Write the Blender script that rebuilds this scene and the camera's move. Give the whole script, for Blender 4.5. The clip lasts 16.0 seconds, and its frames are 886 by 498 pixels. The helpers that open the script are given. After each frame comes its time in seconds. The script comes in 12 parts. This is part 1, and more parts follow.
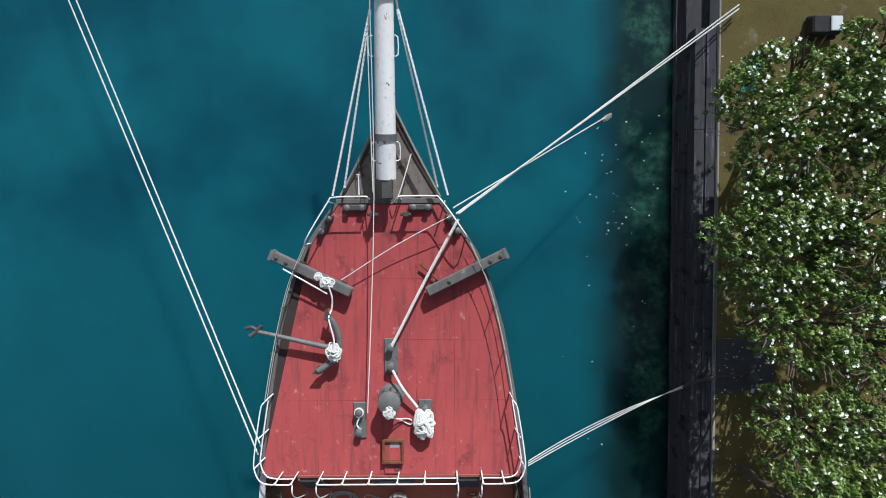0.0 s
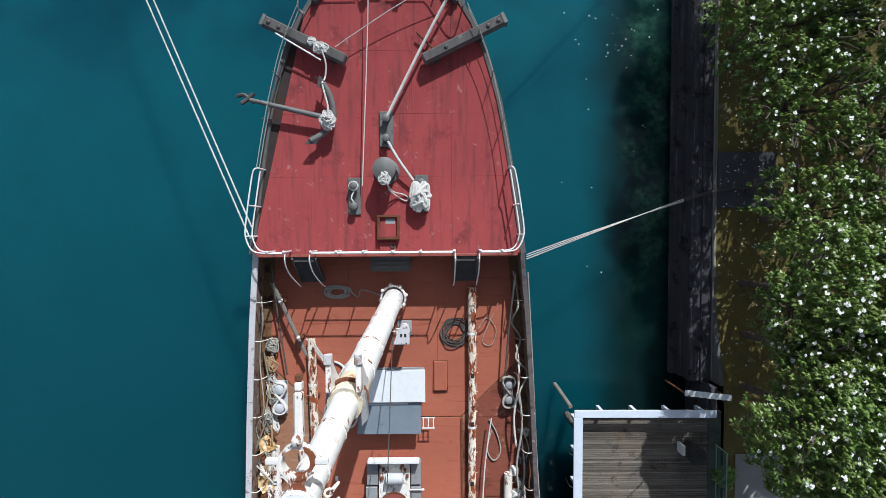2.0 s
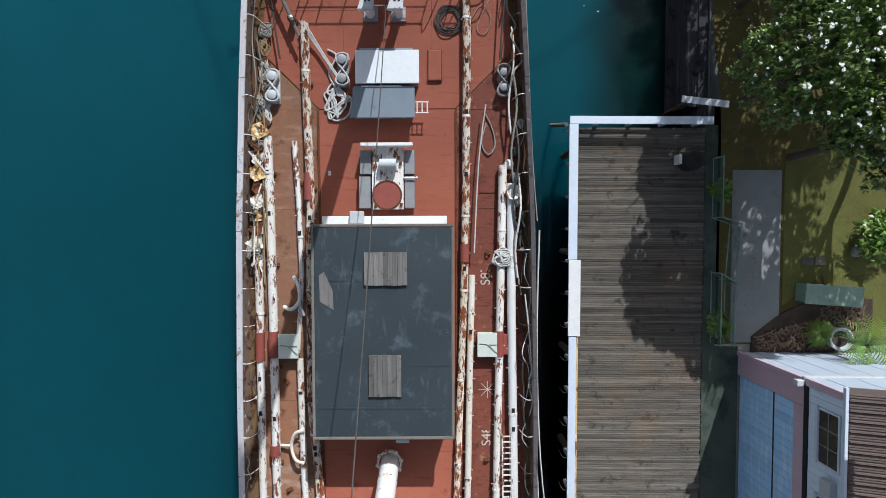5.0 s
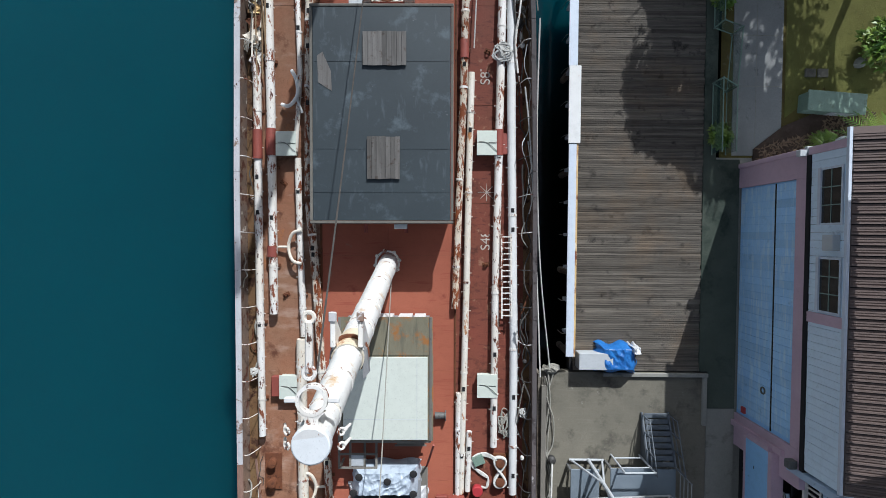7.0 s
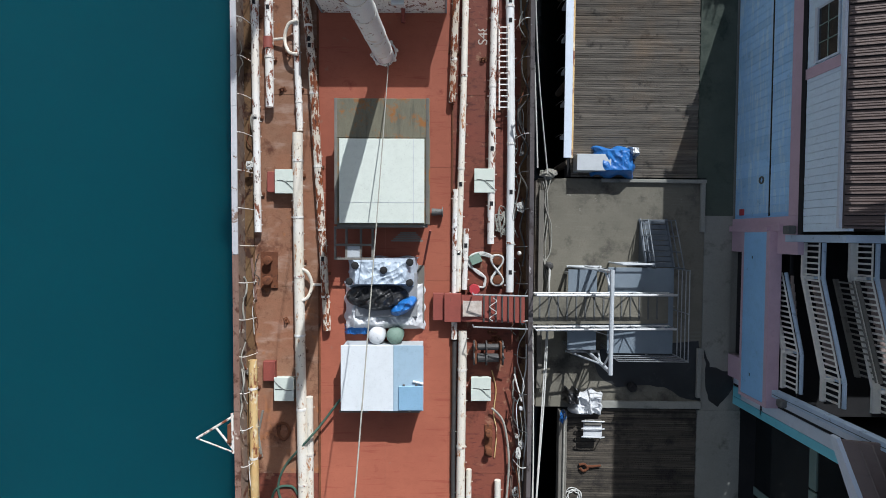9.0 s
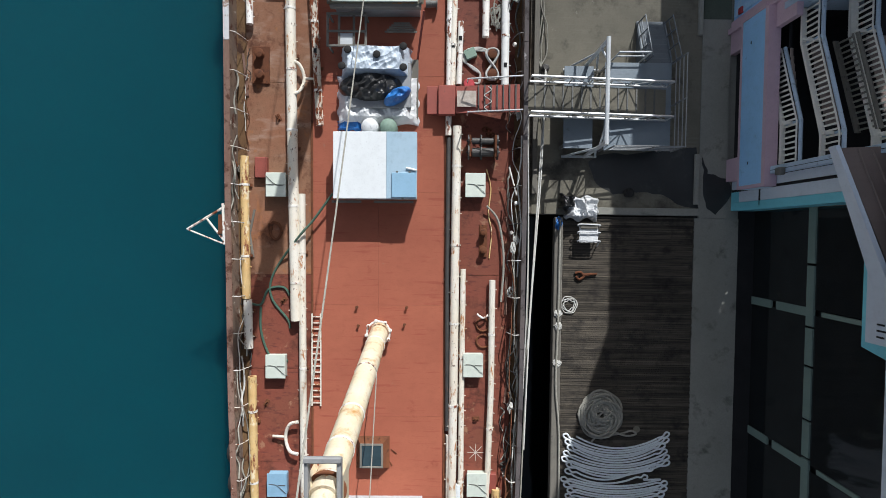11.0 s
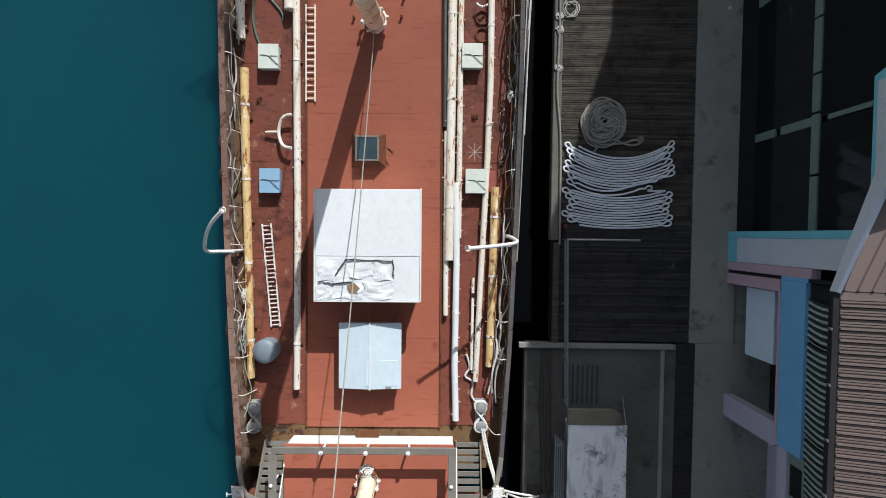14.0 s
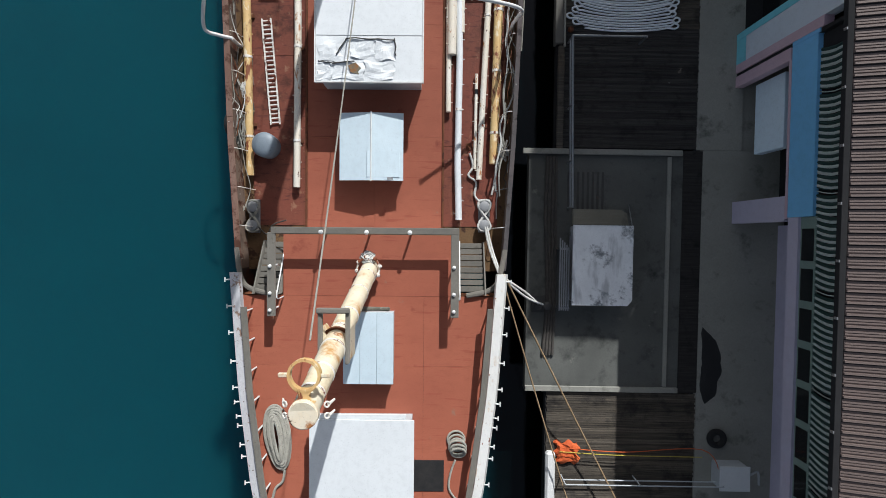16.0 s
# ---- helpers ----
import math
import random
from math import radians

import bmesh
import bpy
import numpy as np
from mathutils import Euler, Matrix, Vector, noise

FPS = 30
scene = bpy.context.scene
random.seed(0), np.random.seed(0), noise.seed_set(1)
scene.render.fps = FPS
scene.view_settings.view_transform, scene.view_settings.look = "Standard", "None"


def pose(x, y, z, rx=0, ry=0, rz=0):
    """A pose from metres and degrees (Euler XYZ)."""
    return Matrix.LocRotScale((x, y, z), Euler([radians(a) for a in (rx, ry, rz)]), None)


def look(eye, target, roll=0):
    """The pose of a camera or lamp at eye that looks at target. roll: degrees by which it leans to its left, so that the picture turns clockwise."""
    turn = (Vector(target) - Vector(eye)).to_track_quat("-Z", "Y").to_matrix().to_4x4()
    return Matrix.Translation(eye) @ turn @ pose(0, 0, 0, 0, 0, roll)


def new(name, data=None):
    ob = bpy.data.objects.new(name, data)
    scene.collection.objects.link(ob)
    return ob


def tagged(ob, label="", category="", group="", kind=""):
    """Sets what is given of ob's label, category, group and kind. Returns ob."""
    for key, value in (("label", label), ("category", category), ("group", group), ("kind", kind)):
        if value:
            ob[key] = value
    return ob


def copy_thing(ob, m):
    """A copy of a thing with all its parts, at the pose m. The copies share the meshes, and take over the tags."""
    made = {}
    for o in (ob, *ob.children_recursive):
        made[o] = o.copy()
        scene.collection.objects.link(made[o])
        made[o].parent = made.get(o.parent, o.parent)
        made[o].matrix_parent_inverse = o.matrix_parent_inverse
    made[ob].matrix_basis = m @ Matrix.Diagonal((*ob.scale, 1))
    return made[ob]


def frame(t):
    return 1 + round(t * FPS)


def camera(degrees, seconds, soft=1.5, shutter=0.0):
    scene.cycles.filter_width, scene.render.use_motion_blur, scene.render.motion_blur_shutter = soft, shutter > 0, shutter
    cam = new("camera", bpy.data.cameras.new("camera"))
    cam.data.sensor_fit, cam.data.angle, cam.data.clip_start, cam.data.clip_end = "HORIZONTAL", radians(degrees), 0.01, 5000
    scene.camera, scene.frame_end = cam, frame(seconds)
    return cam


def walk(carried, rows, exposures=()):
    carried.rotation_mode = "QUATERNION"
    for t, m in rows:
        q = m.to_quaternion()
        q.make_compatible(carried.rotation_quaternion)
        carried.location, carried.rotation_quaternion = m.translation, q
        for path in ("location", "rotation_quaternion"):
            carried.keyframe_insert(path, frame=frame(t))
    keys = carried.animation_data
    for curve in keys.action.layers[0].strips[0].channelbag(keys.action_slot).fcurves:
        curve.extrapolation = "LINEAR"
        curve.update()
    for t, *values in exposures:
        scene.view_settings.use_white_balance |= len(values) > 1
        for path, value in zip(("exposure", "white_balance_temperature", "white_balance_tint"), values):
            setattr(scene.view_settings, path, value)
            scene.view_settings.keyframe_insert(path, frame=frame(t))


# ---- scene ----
# drone path: seconds, x, y, z, and the turns of a camera that looks straight down
cam = camera(80.0, 16.0, soft=0.9)
ROWS = [
    (0, -0, -0, 28.194, -1.731, 0.224, -0.007),
    (0.5, -0.002, -2.333, 28.129, -1.709, 0.17, 0.006),
    (1, 0.002, -4.675, 28.06, -1.704, 0.094, 0.021),
    (1.5, 0.006, -7.003, 28.001, -1.717, 0.005, 0.02),
    (2, 0.023, -9.311, 27.963, -1.726, -0.077, -0.004),
    (2.5, 0.047, -11.609, 27.959, -1.709, -0.108, -0.007),
    (3, 0.103, -13.904, 27.989, -1.68, -0.062, 0.03),
    (3.5, 0.171, -16.212, 28.045, -1.677, -0.013, 0.055),
    (4, 0.239, -18.532, 28.09, -1.68, -0.015, 0.081),
    (6.5, 0.413, -29.953, 28.145, -1.497, 0.008, 0.473),
    (7, 0.432, -32.261, 28.152, -1.443, -0.005, 0.525),
    (7.5, 0.45, -34.592, 28.17, -1.415, -0.034, 0.571),
    (8, 0.483, -36.925, 28.197, -1.393, -0.074, 0.626),
    (8.5, 0.526, -39.278, 28.216, -1.411, -0.096, 0.641),
    (9, 0.614, -41.611, 28.222, -1.438, -0.117, 0.655),
    (11.5, 1.096, -53.189, 28.084, -1.63, -0.068, 0.793),
    (12, 1.178, -55.503, 28.032, -1.634, -0.049, 0.798),
    (12.5, 1.242, -57.818, 27.973, -1.621, -0.051, 0.824),
    (13, 1.271, -60.141, 27.918, -1.599, -0.08, 0.857),
    (13.5, 1.28, -62.477, 27.846, -1.583, -0.107, 0.869),
    (14, 1.283, -64.818, 27.761, -1.567, -0.1, 0.863),
    (14.5, 1.289, -67.139, 27.695, -1.541, -0.077, 0.852),
    (15, 1.311, -69.442, 27.645, -1.507, -0.053, 0.85),
    (15.5, 1.333, -71.735, 27.592, -1.465, -0.014, 0.88),
    (16, 1.359, -74, 27.532, -1.396, 0.04, 0.928),
]
walk(cam, [(t, pose(x, y, z, rx, ry, rz)) for t, x, y, z, rx, ry, rz in ROWS], [(0.0, 0.1, 6130, 9), (2.5, 0.01, 6110, 9), (4.0, -0.02, 6100, 9), (6.3, -0.09, 6100, 9), (8.0, -0.1, 6100, 9), (9.2, -0.05, 6150, 9), (11.5, 0.02, 6450, 9), (13.0, 0.02, 6450, 9), (16.0, -0.1, 6400, 9)])

# ---- light: high morning sun ahead of the bow and slightly to the quay side, clear sky ----
SUN_FROM = Vector((0.43, 1.40, 1.0)).normalized()
world = bpy.data.worlds.new("sky")
scene.world = world
world.use_nodes = True
wn = world.node_tree
wn.nodes.clear()
sky = wn.nodes.new("ShaderNodeTexSky")
sky.sky_type = "NISHITA"
sky.sun_disc = False
sky.sun_elevation = math.asin(SUN_FROM.z)
sky.sun_rotation = math.atan2(SUN_FROM.x, SUN_FROM.y)
sky.dust_density = 2.0
sky.ozone_density = 0.9
back = wn.nodes.new("ShaderNodeBackground")
back.inputs["Strength"].default_value = 0.1
wout = wn.nodes.new("ShaderNodeOutputWorld")
haze = wn.nodes.new("ShaderNodeHueSaturation")
haze.inputs["Saturation"].default_value = 0.58
wn.links.new(sky.outputs[0], haze.inputs["Color"])
wn.links.new(haze.outputs[0], back.inputs[0])
wn.links.new(back.outputs[0], wout.inputs[0])
sun_data = bpy.data.lights.new("sun", "SUN")
sun_data.energy = 5.0
sun_data.angle = radians(0.5)
sun_data.color = (1.0, 0.995, 0.985)
sun = new("sun", sun_data)
sun.matrix_world = look(SUN_FROM * 80, (0, 0, 0))
scene.view_settings.exposure = 0.0


# ---- materials ----
def node_mat(name):
    m = bpy.data.materials.new(name)
    m.use_nodes = True
    nt = m.node_tree
    b = nt.nodes["Principled BSDF"]
    return m, nt, b


def rgba(c):
    return (c[0], c[1], c[2], 1.0)


def coords(nt, stretch=(1, 1, 1), turn=0.0):
    g = nt.nodes.new("ShaderNodeNewGeometry")
    mp = nt.nodes.new("ShaderNodeMapping")
    mp.inputs["Scale"].default_value = stretch
    mp.inputs["Rotation"].default_value = (0, 0, turn)
    nt.links.new(g.outputs["Position"], mp.inputs["Vector"])
    return mp.outputs[0]


def noise_fac(nt, vec, scale, detail=4, lo=0.4, hi=0.6, rough=0.55):
    n = nt.nodes.new("ShaderNodeTexNoise")
    n.inputs["Scale"].default_value = scale
    n.inputs["Detail"].default_value = detail
    n.inputs["Roughness"].default_value = rough
    nt.links.new(vec, n.inputs["Vector"])
    r = nt.nodes.new("ShaderNodeMapRange")
    r.inputs["From Min"].default_value = lo
    r.inputs["From Max"].default_value = hi
    nt.links.new(n.outputs[0], r.inputs["Value"])
    return r.outputs[0]


def blend(nt, fac, a, b):
    mx = nt.nodes.new("ShaderNodeMix")
    mx.data_type = "RGBA"
    for sock, v in ((mx.inputs[0], fac), (mx.inputs[6], a), (mx.inputs[7], b)):
        if isinstance(v, (int, float)):
            sock.default_value = v
        elif isinstance(v, (tuple, list)):
            sock.default_value = rgba(v)
        else:
            nt.links.new(v, sock)
    return mx.outputs[2]


def times(nt, a, k):
    mm = nt.nodes.new("ShaderNodeMath")
    mm.operation = "MULTIPLY"
    nt.links.new(a, mm.inputs[0])
    if isinstance(k, (int, float)):
        mm.inputs[1].default_value = k
    else:
        nt.links.new(k, mm.inputs[1])
    return mm.outputs[0]


def bump(nt, b, height, strength, dist):
    bp = nt.nodes.new("ShaderNodeBump")
    bp.inputs["Strength"].default_value = strength
    bp.inputs["Distance"].default_value = dist
    nt.links.new(height, bp.inputs["Height"])
    nt.links.new(bp.outputs[0], b.inputs["Normal"])


def surface(name, base, alt, rough=0.6, metal=0.0, big=0.6, fine=14.0, stain=None, stain_scale=2.0, stain_lo=0.56, stain_hi=0.62,
            stretch=(1, 1, 1), streak=None, bump_k=0.15, bump_d=0.01, vary=0.0, second=None, second_lo=0.6, second_hi=0.7, second_scale=6.0, mid=0.6, drawn=(1, 1, 1), soil=0.3):
    """Two-scale painted or weathered surface: broad tone shift, fine grain, hard-edged stains, all at real size."""
    m, nt, b = node_mat(name)
    v = coords(nt, stretch)
    wide = noise_fac(nt, v, big, 5, 0.3, 0.7)
    grain = noise_fac(nt, v, fine, 6, 0.3, 0.75, 0.65)
    col = blend(nt, wide, base, alt)
    dark = tuple(c * mid for c in base)
    col = blend(nt, times(nt, grain, 0.45), col, dark)
    if soil:
        patchy = noise_fac(nt, v, 3.4, 8, 0.48, 0.78, 0.7)
        col = blend(nt, times(nt, patchy, soil), col, tuple(c * 0.55 for c in base))
        specks = noise_fac(nt, coords(nt), 26.0, 3, 0.62, 0.70, 0.5)
        col = blend(nt, times(nt, specks, soil * 1.2), col, tuple(c * 0.42 for c in base))
    if streak:
        sv = coords(nt, streak[1])
        st = noise_fac(nt, sv, streak[2], 5, streak[3], streak[4])
        col = blend(nt, times(nt, st, streak[5]), col, streak[0])
    if stain:
        s1 = noise_fac(nt, coords(nt, drawn, 0.4 if drawn[0] == 1 else 0.0), stain_scale, 9, stain_lo, stain_hi, 0.7)
        col = blend(nt, s1, col, stain)
    if second:
        s2 = noise_fac(nt, coords(nt, drawn, 1.1 if drawn[0] == 1 else 0.0), second_scale, 8, second_lo, second_hi, 0.65)
        col = blend(nt, s2, col, second)
    if vary:
        oi = nt.nodes.new("ShaderNodeObjectInfo")
        hsv = nt.nodes.new("ShaderNodeHueSaturation")
        mr = nt.nodes.new("ShaderNodeMapRange")
        mr.inputs["To Min"].default_value = 1 - vary
        mr.inputs["To Max"].default_value = 1 + vary
        nt.links.new(oi.outputs["Random"], mr.inputs["Value"])
        nt.links.new(mr.outputs[0], hsv.inputs["Value"])
        nt.links.new(col, hsv.inputs["Color"])
        col = hsv.outputs[0]
    nt.links.new(col, b.inputs["Base Color"])
    b.inputs["Roughness"].default_value = rough
    b.inputs["Metallic"].default_value = metal
    if rough >= 0.7 and not metal:
        b.inputs["Diffuse Roughness"].default_value = 0.8
        b.inputs["Specular IOR Level"].default_value = 0.25
    if bump_k:
        bump(nt, b, grain, bump_k, bump_d)
    return m


RUST = (0.19, 0.055, 0.022)
RUST_DARK = (0.07, 0.025, 0.015)
M = {}
M["fore_deck"] = surface("fore_deck_paint", (0.41, 0.078, 0.077), (0.335, 0.06, 0.062), 0.9, stretch=(1, 0.35, 1), big=0.8, stain=(0.15, 0.035, 0.04),
                         stain_scale=0.9, stain_lo=0.56, stain_hi=0.74, streak=((0.17, 0.05, 0.05), (1.6, 0.14, 1), 3.4, 0.5, 0.72, 0.75), second=(0.46, 0.25, 0.22), second_scale=2.6, second_lo=0.62, second_hi=0.74, mid=0.8)
M["main_deck"] = surface("main_deck_paint", (0.42, 0.136, 0.082), (0.35, 0.107, 0.066), 0.75, stretch=(0.6, 1, 1), big=0.5, stain=(0.22, 0.05, 0.035),
                         stain_scale=0.7, stain_lo=0.62, stain_hi=0.75, streak=((0.27, 0.06, 0.042), (0.2, 2.2, 1), 3.0, 0.6, 0.68, 0.5), second=(0.3, 0.16, 0.11), second_scale=1.6, second_lo=0.66, second_hi=0.74, mid=0.8)
M["side_deck"] = surface("side_deck_rusting", (0.33, 0.145, 0.082), (0.30, 0.18, 0.115), 0.8, big=0.45, stain=(0.12, 0.048, 0.028),
                         stain_scale=0.9, stain_lo=0.55, stain_hi=0.68, second=(0.42, 0.17, 0.062), second_scale=0.8, second_lo=0.6, second_hi=0.72, bump_k=0.4, soil=0.5,
                         streak=((0.46, 0.33, 0.26), (0.5, 1.4, 1), 1.2, 0.55, 0.7, 0.6))
M["side_deck_red"] = surface("side_deck_red_patchy", (0.255, 0.072, 0.048), (0.21, 0.075, 0.048), 0.7, big=0.5, stain=(0.085, 0.03, 0.02),
                             stain_scale=0.9, stain_lo=0.53, stain_hi=0.68, second=(0.31, 0.16, 0.10), second_scale=1.7, second_lo=0.60, second_hi=0.67, bump_k=0.35, streak=((0.11, 0.035, 0.028), (0.5, 1.6, 1), 4.5, 0.55, 0.66, 0.7))
M["waterway"] = surface("waterway_rust", (0.16, 0.085, 0.042), (0.22, 0.14, 0.07), 0.85, big=0.8, stain=(0.06, 0.028, 0.018), stain_scale=1.5, stain_lo=0.52, stain_hi=0.6, bump_k=0.5)
M["white_paint"] = surface("white_paint", (0.76, 0.77, 0.76), (0.70, 0.70, 0.68), 0.5, big=0.7, stain=(0.5, 0.36, 0.22), stain_scale=2.2, stain_lo=0.68, stain_hi=0.74, second=RUST, second_scale=4.0, second_lo=0.72, second_hi=0.75, mid=0.9)
M["white_rusty"] = surface("white_paint_flaking", (0.80, 0.79, 0.765), (0.70, 0.64, 0.54), 0.6, big=0.6, stain=RUST, stain_scale=2.1, stain_lo=0.55, stain_hi=0.585, second=RUST_DARK, second_scale=5.0, second_lo=0.60, second_hi=0.63, bump_k=0.3, mid=0.85, drawn=(1.5, 0.55, 1.5))
M["white_very_rusty"] = surface("white_paint_mostly_rusted", (0.74, 0.70, 0.62), (0.62, 0.5, 0.36), 0.7, big=0.8, stain=(0.23, 0.065, 0.024), stain_scale=3.0, stain_lo=0.49, stain_hi=0.53, second=RUST_DARK, second_scale=5.5, second_lo=0.57, second_hi=0.60, bump_k=0.4, mid=0.8, drawn=(1.5, 0.55, 1.5))
M["cream_pipe"] = surface("cream_paint", (0.76, 0.73, 0.66), (0.69, 0.61, 0.48), 0.55, big=0.5, stain=(0.40, 0.18, 0.07), stain_scale=2.4, stain_lo=0.565, stain_hi=0.63, second=RUST_DARK, second_scale=6.0, second_lo=0.625, second_hi=0.65, mid=0.88, drawn=(1.5, 0.55, 1.5))
M["yellow_pipe"] = surface("ochre_paint_rusting", (0.70, 0.52, 0.25), (0.58, 0.33, 0.12), 0.65, big=0.9, stain=RUST, stain_scale=2.2, stain_lo=0.53, stain_hi=0.6, second=(0.74, 0.64, 0.45), second_scale=2.6, second_lo=0.57, second_hi=0.63, mid=0.8, drawn=(1.5, 0.55, 1.5))
M["mast_cream"] = surface("mast_cream_paint", (0.72, 0.60, 0.40), (0.76, 0.72, 0.60), 0.55, big=0.6, stain=(0.48, 0.25, 0.075), stain_scale=1.2, stain_lo=0.53, stain_hi=0.66, second=RUST, second_scale=2.8, second_lo=0.68, second_hi=0.71, mid=0.88)
M["mast_white"] = surface("mast_white_paint", (0.77, 0.77, 0.755), (0.72, 0.71, 0.67), 0.5, big=0.4, stain=(0.50, 0.33, 0.17), stain_scale=1.8, stain_lo=0.575, stain_hi=0.7, second=RUST, second_scale=3.8, second_lo=0.63, second_hi=0.66, mid=0.92, drawn=(1.2, 0.7, 1.0))
M["mast_stained"] = surface("mast_stained_paint", (0.78, 0.73, 0.62), (0.66, 0.50, 0.28), 0.6, big=1.1, stain=(0.36, 0.15, 0.05), stain_scale=2.2, stain_lo=0.54, stain_hi=0.62, second=RUST_DARK, second_scale=4.0, second_lo=0.62, second_hi=0.66, mid=0.85)
M["grey_paint"] = surface("grey_weathered_paint", (0.30, 0.31, 0.32), (0.22, 0.22, 0.225), 0.6, big=0.9, stain=(0.12, 0.11, 0.1), stain_scale=2.0, stain_lo=0.6, stain_hi=0.7, mid=0.75)
M["light_grey"] = surface("pale_grey_paint", (0.52, 0.55, 0.57), (0.45, 0.48, 0.5), 0.55, big=0.8, stain=(0.3, 0.3, 0.3), stain_scale=1.2, stain_lo=0.66, stain_hi=0.75, mid=0.85)
M["gunwale"] = surface("gunwale_grey_timber", (0.15, 0.145, 0.14), (0.10, 0.095, 0.09), 0.75, stretch=(2, 0.4, 1), big=1.5, stain=(0.3, 0.3, 0.3), stain_scale=3.0, stain_lo=0.62, stain_hi=0.7, mid=0.6)
M["iron"] = surface("black_iron", (0.05, 0.05, 0.05), (0.085, 0.08, 0.075), 0.6, 0.2, big=2.5, stain=(0.14, 0.07, 0.045), stain_scale=3.0, stain_lo=0.62, stain_hi=0.7)
M["iron_grey"] = surface("grey_iron", (0.11, 0.115, 0.11), (0.16, 0.16, 0.155), 0.6, 0.1, big=2.5, stain=(0.06, 0.055, 0.05), stain_scale=4.0, stain_lo=0.58, stain_hi=0.66)
M["rust"] = surface("brown_rust", (0.20, 0.075, 0.035), (0.13, 0.05, 0.028), 0.85, big=2.0, stain=(0.07, 0.03, 0.02), stain_scale=4.0, stain_lo=0.56, stain_hi=0.64, bump_k=0.5)
M["red_paint"] = surface("red_oxide_paint", (0.30, 0.07, 0.05), (0.24, 0.06, 0.045), 0.65, big=1.2, stain=(0.14, 0.05, 0.035), stain_scale=2.5, stain_lo=0.6, stain_hi=0.7)
M["hull"] = surface("hull_black_rust", (0.035, 0.03, 0.03), (0.06, 0.04, 0.035), 0.7, big=0.7, stain=RUST_DARK, stain_scale=1.2, stain_lo=0.52, stain_hi=0.6, bump_k=0.4)
M["bulwark_in"] = surface("bulwark_inside", (0.13, 0.10, 0.085), (0.2, 0.13, 0.09), 0.8, big=0.8, stain=RUST_DARK, stain_scale=1.8, stain_lo=0.53, stain_hi=0.6, second=(0.42, 0.38, 0.33), second_scale=2.0, second_lo=0.62, second_hi=0.67)
M["cap_white"] = surface("rail_cap_white_flaked", (0.62, 0.62, 0.64), (0.5, 0.49, 0.5), 0.65, stretch=(1, 0.5, 1), big=0.9, stain=(0.24, 0.16, 0.12), stain_scale=1.8, stain_lo=0.58, stain_hi=0.62, second=RUST_DARK, second_scale=4.0, second_lo=0.63, second_hi=0.66)
M["cap_brown"] = surface("rail_cap_rusted", (0.22, 0.12, 0.09), (0.30, 0.2, 0.16), 0.8, stretch=(1, 0.4, 1), big=0.9, stain=(0.1, 0.045, 0.03), stain_scale=1.6, stain_lo=0.52, stain_hi=0.6, second=(0.5, 0.42, 0.36), second_scale=2.4, second_lo=0.66, second_hi=0.7)
M["cap_dark"] = surface("rail_cap_dark", (0.10, 0.095, 0.1), (0.16, 0.13, 0.125), 0.75, stretch=(1, 0.4, 1), big=0.9, stain=(0.05, 0.04, 0.04), stain_scale=2.0, stain_lo=0.55, stain_hi=0.62, second=(0.4, 0.38, 0.38), second_scale=3.0, second_lo=0.66, second_hi=0.7)
M["beak_timber"] = surface("beak_timber", (0.17, 0.145, 0.12), (0.24, 0.21, 0.185), 0.85, stretch=(3, 0.4, 1), big=0.9, stain=(0.07, 0.055, 0.045), stain_scale=1.6, stain_lo=0.54, stain_hi=0.66, second=(0.36, 0.33, 0.29), second_scale=3.0, second_lo=0.66, second_hi=0.72, soil=0.6)
M["slate"] = surface("tarred_canvas_roof", (0.037, 0.051, 0.059), (0.026, 0.037, 0.044), 0.55, big=0.35, stain=(0.075, 0.10, 0.115), stain_scale=0.8, stain_lo=0.56, stain_hi=0.68, second=(0.17, 0.19, 0.2), second_scale=1.3, second_lo=0.66, second_hi=0.72, streak=((0.12, 0.15, 0.17), (1.5, 0.3, 1), 3.0, 0.6, 0.75, 0.4), mid=0.85)
M["roof_grey"] = surface("grey_sheet_roof", (0.20, 0.24, 0.28), (0.16, 0.20, 0.235), 0.5, big=0.9, stain=(0.11, 0.13, 0.15), stain_scale=1.6, stain_lo=0.6, stain_hi=0.7, mid=0.85)
M["roof_white"] = surface("white_sheet_roof", (0.74, 0.77, 0.785), (0.68, 0.71, 0.725), 0.45, big=0.5, stain=(0.6, 0.58, 0.53), stain_scale=1.0, stain_lo=0.68, stain_hi=0.8, mid=0.95)
M["roof_green"] = surface("pale_green_grey_roof", (0.66, 0.70, 0.63), (0.6, 0.64, 0.57), 0.5, big=0.5, stain=(0.5, 0.5, 0.43), stain_scale=1.0, stain_lo=0.66, stain_hi=0.78, mid=0.95)
M["roof_brown"] = surface("bare_ply_roof", (0.255, 0.235, 0.165), (0.18, 0.172, 0.125), 0.8, stretch=(2, 0.5, 1), big=1.0, stain=(0.34, 0.15, 0.05), stain_scale=1.6, stain_lo=0.52, stain_hi=0.64, streak=((0.09, 0.09, 0.075), (3.2, 0.4, 1), 1.6, 0.55, 0.7, 0.5), soil=0.5)
M["roof_ice"] = surface("ice_blue_sheet_roof", (0.61, 0.72, 0.78), (0.54, 0.65, 0.71), 0.5, big=0.6, stain=(0.44, 0.52, 0.58), stain_scale=1.1, stain_lo=0.64, stain_hi=0.78, mid=0.92)
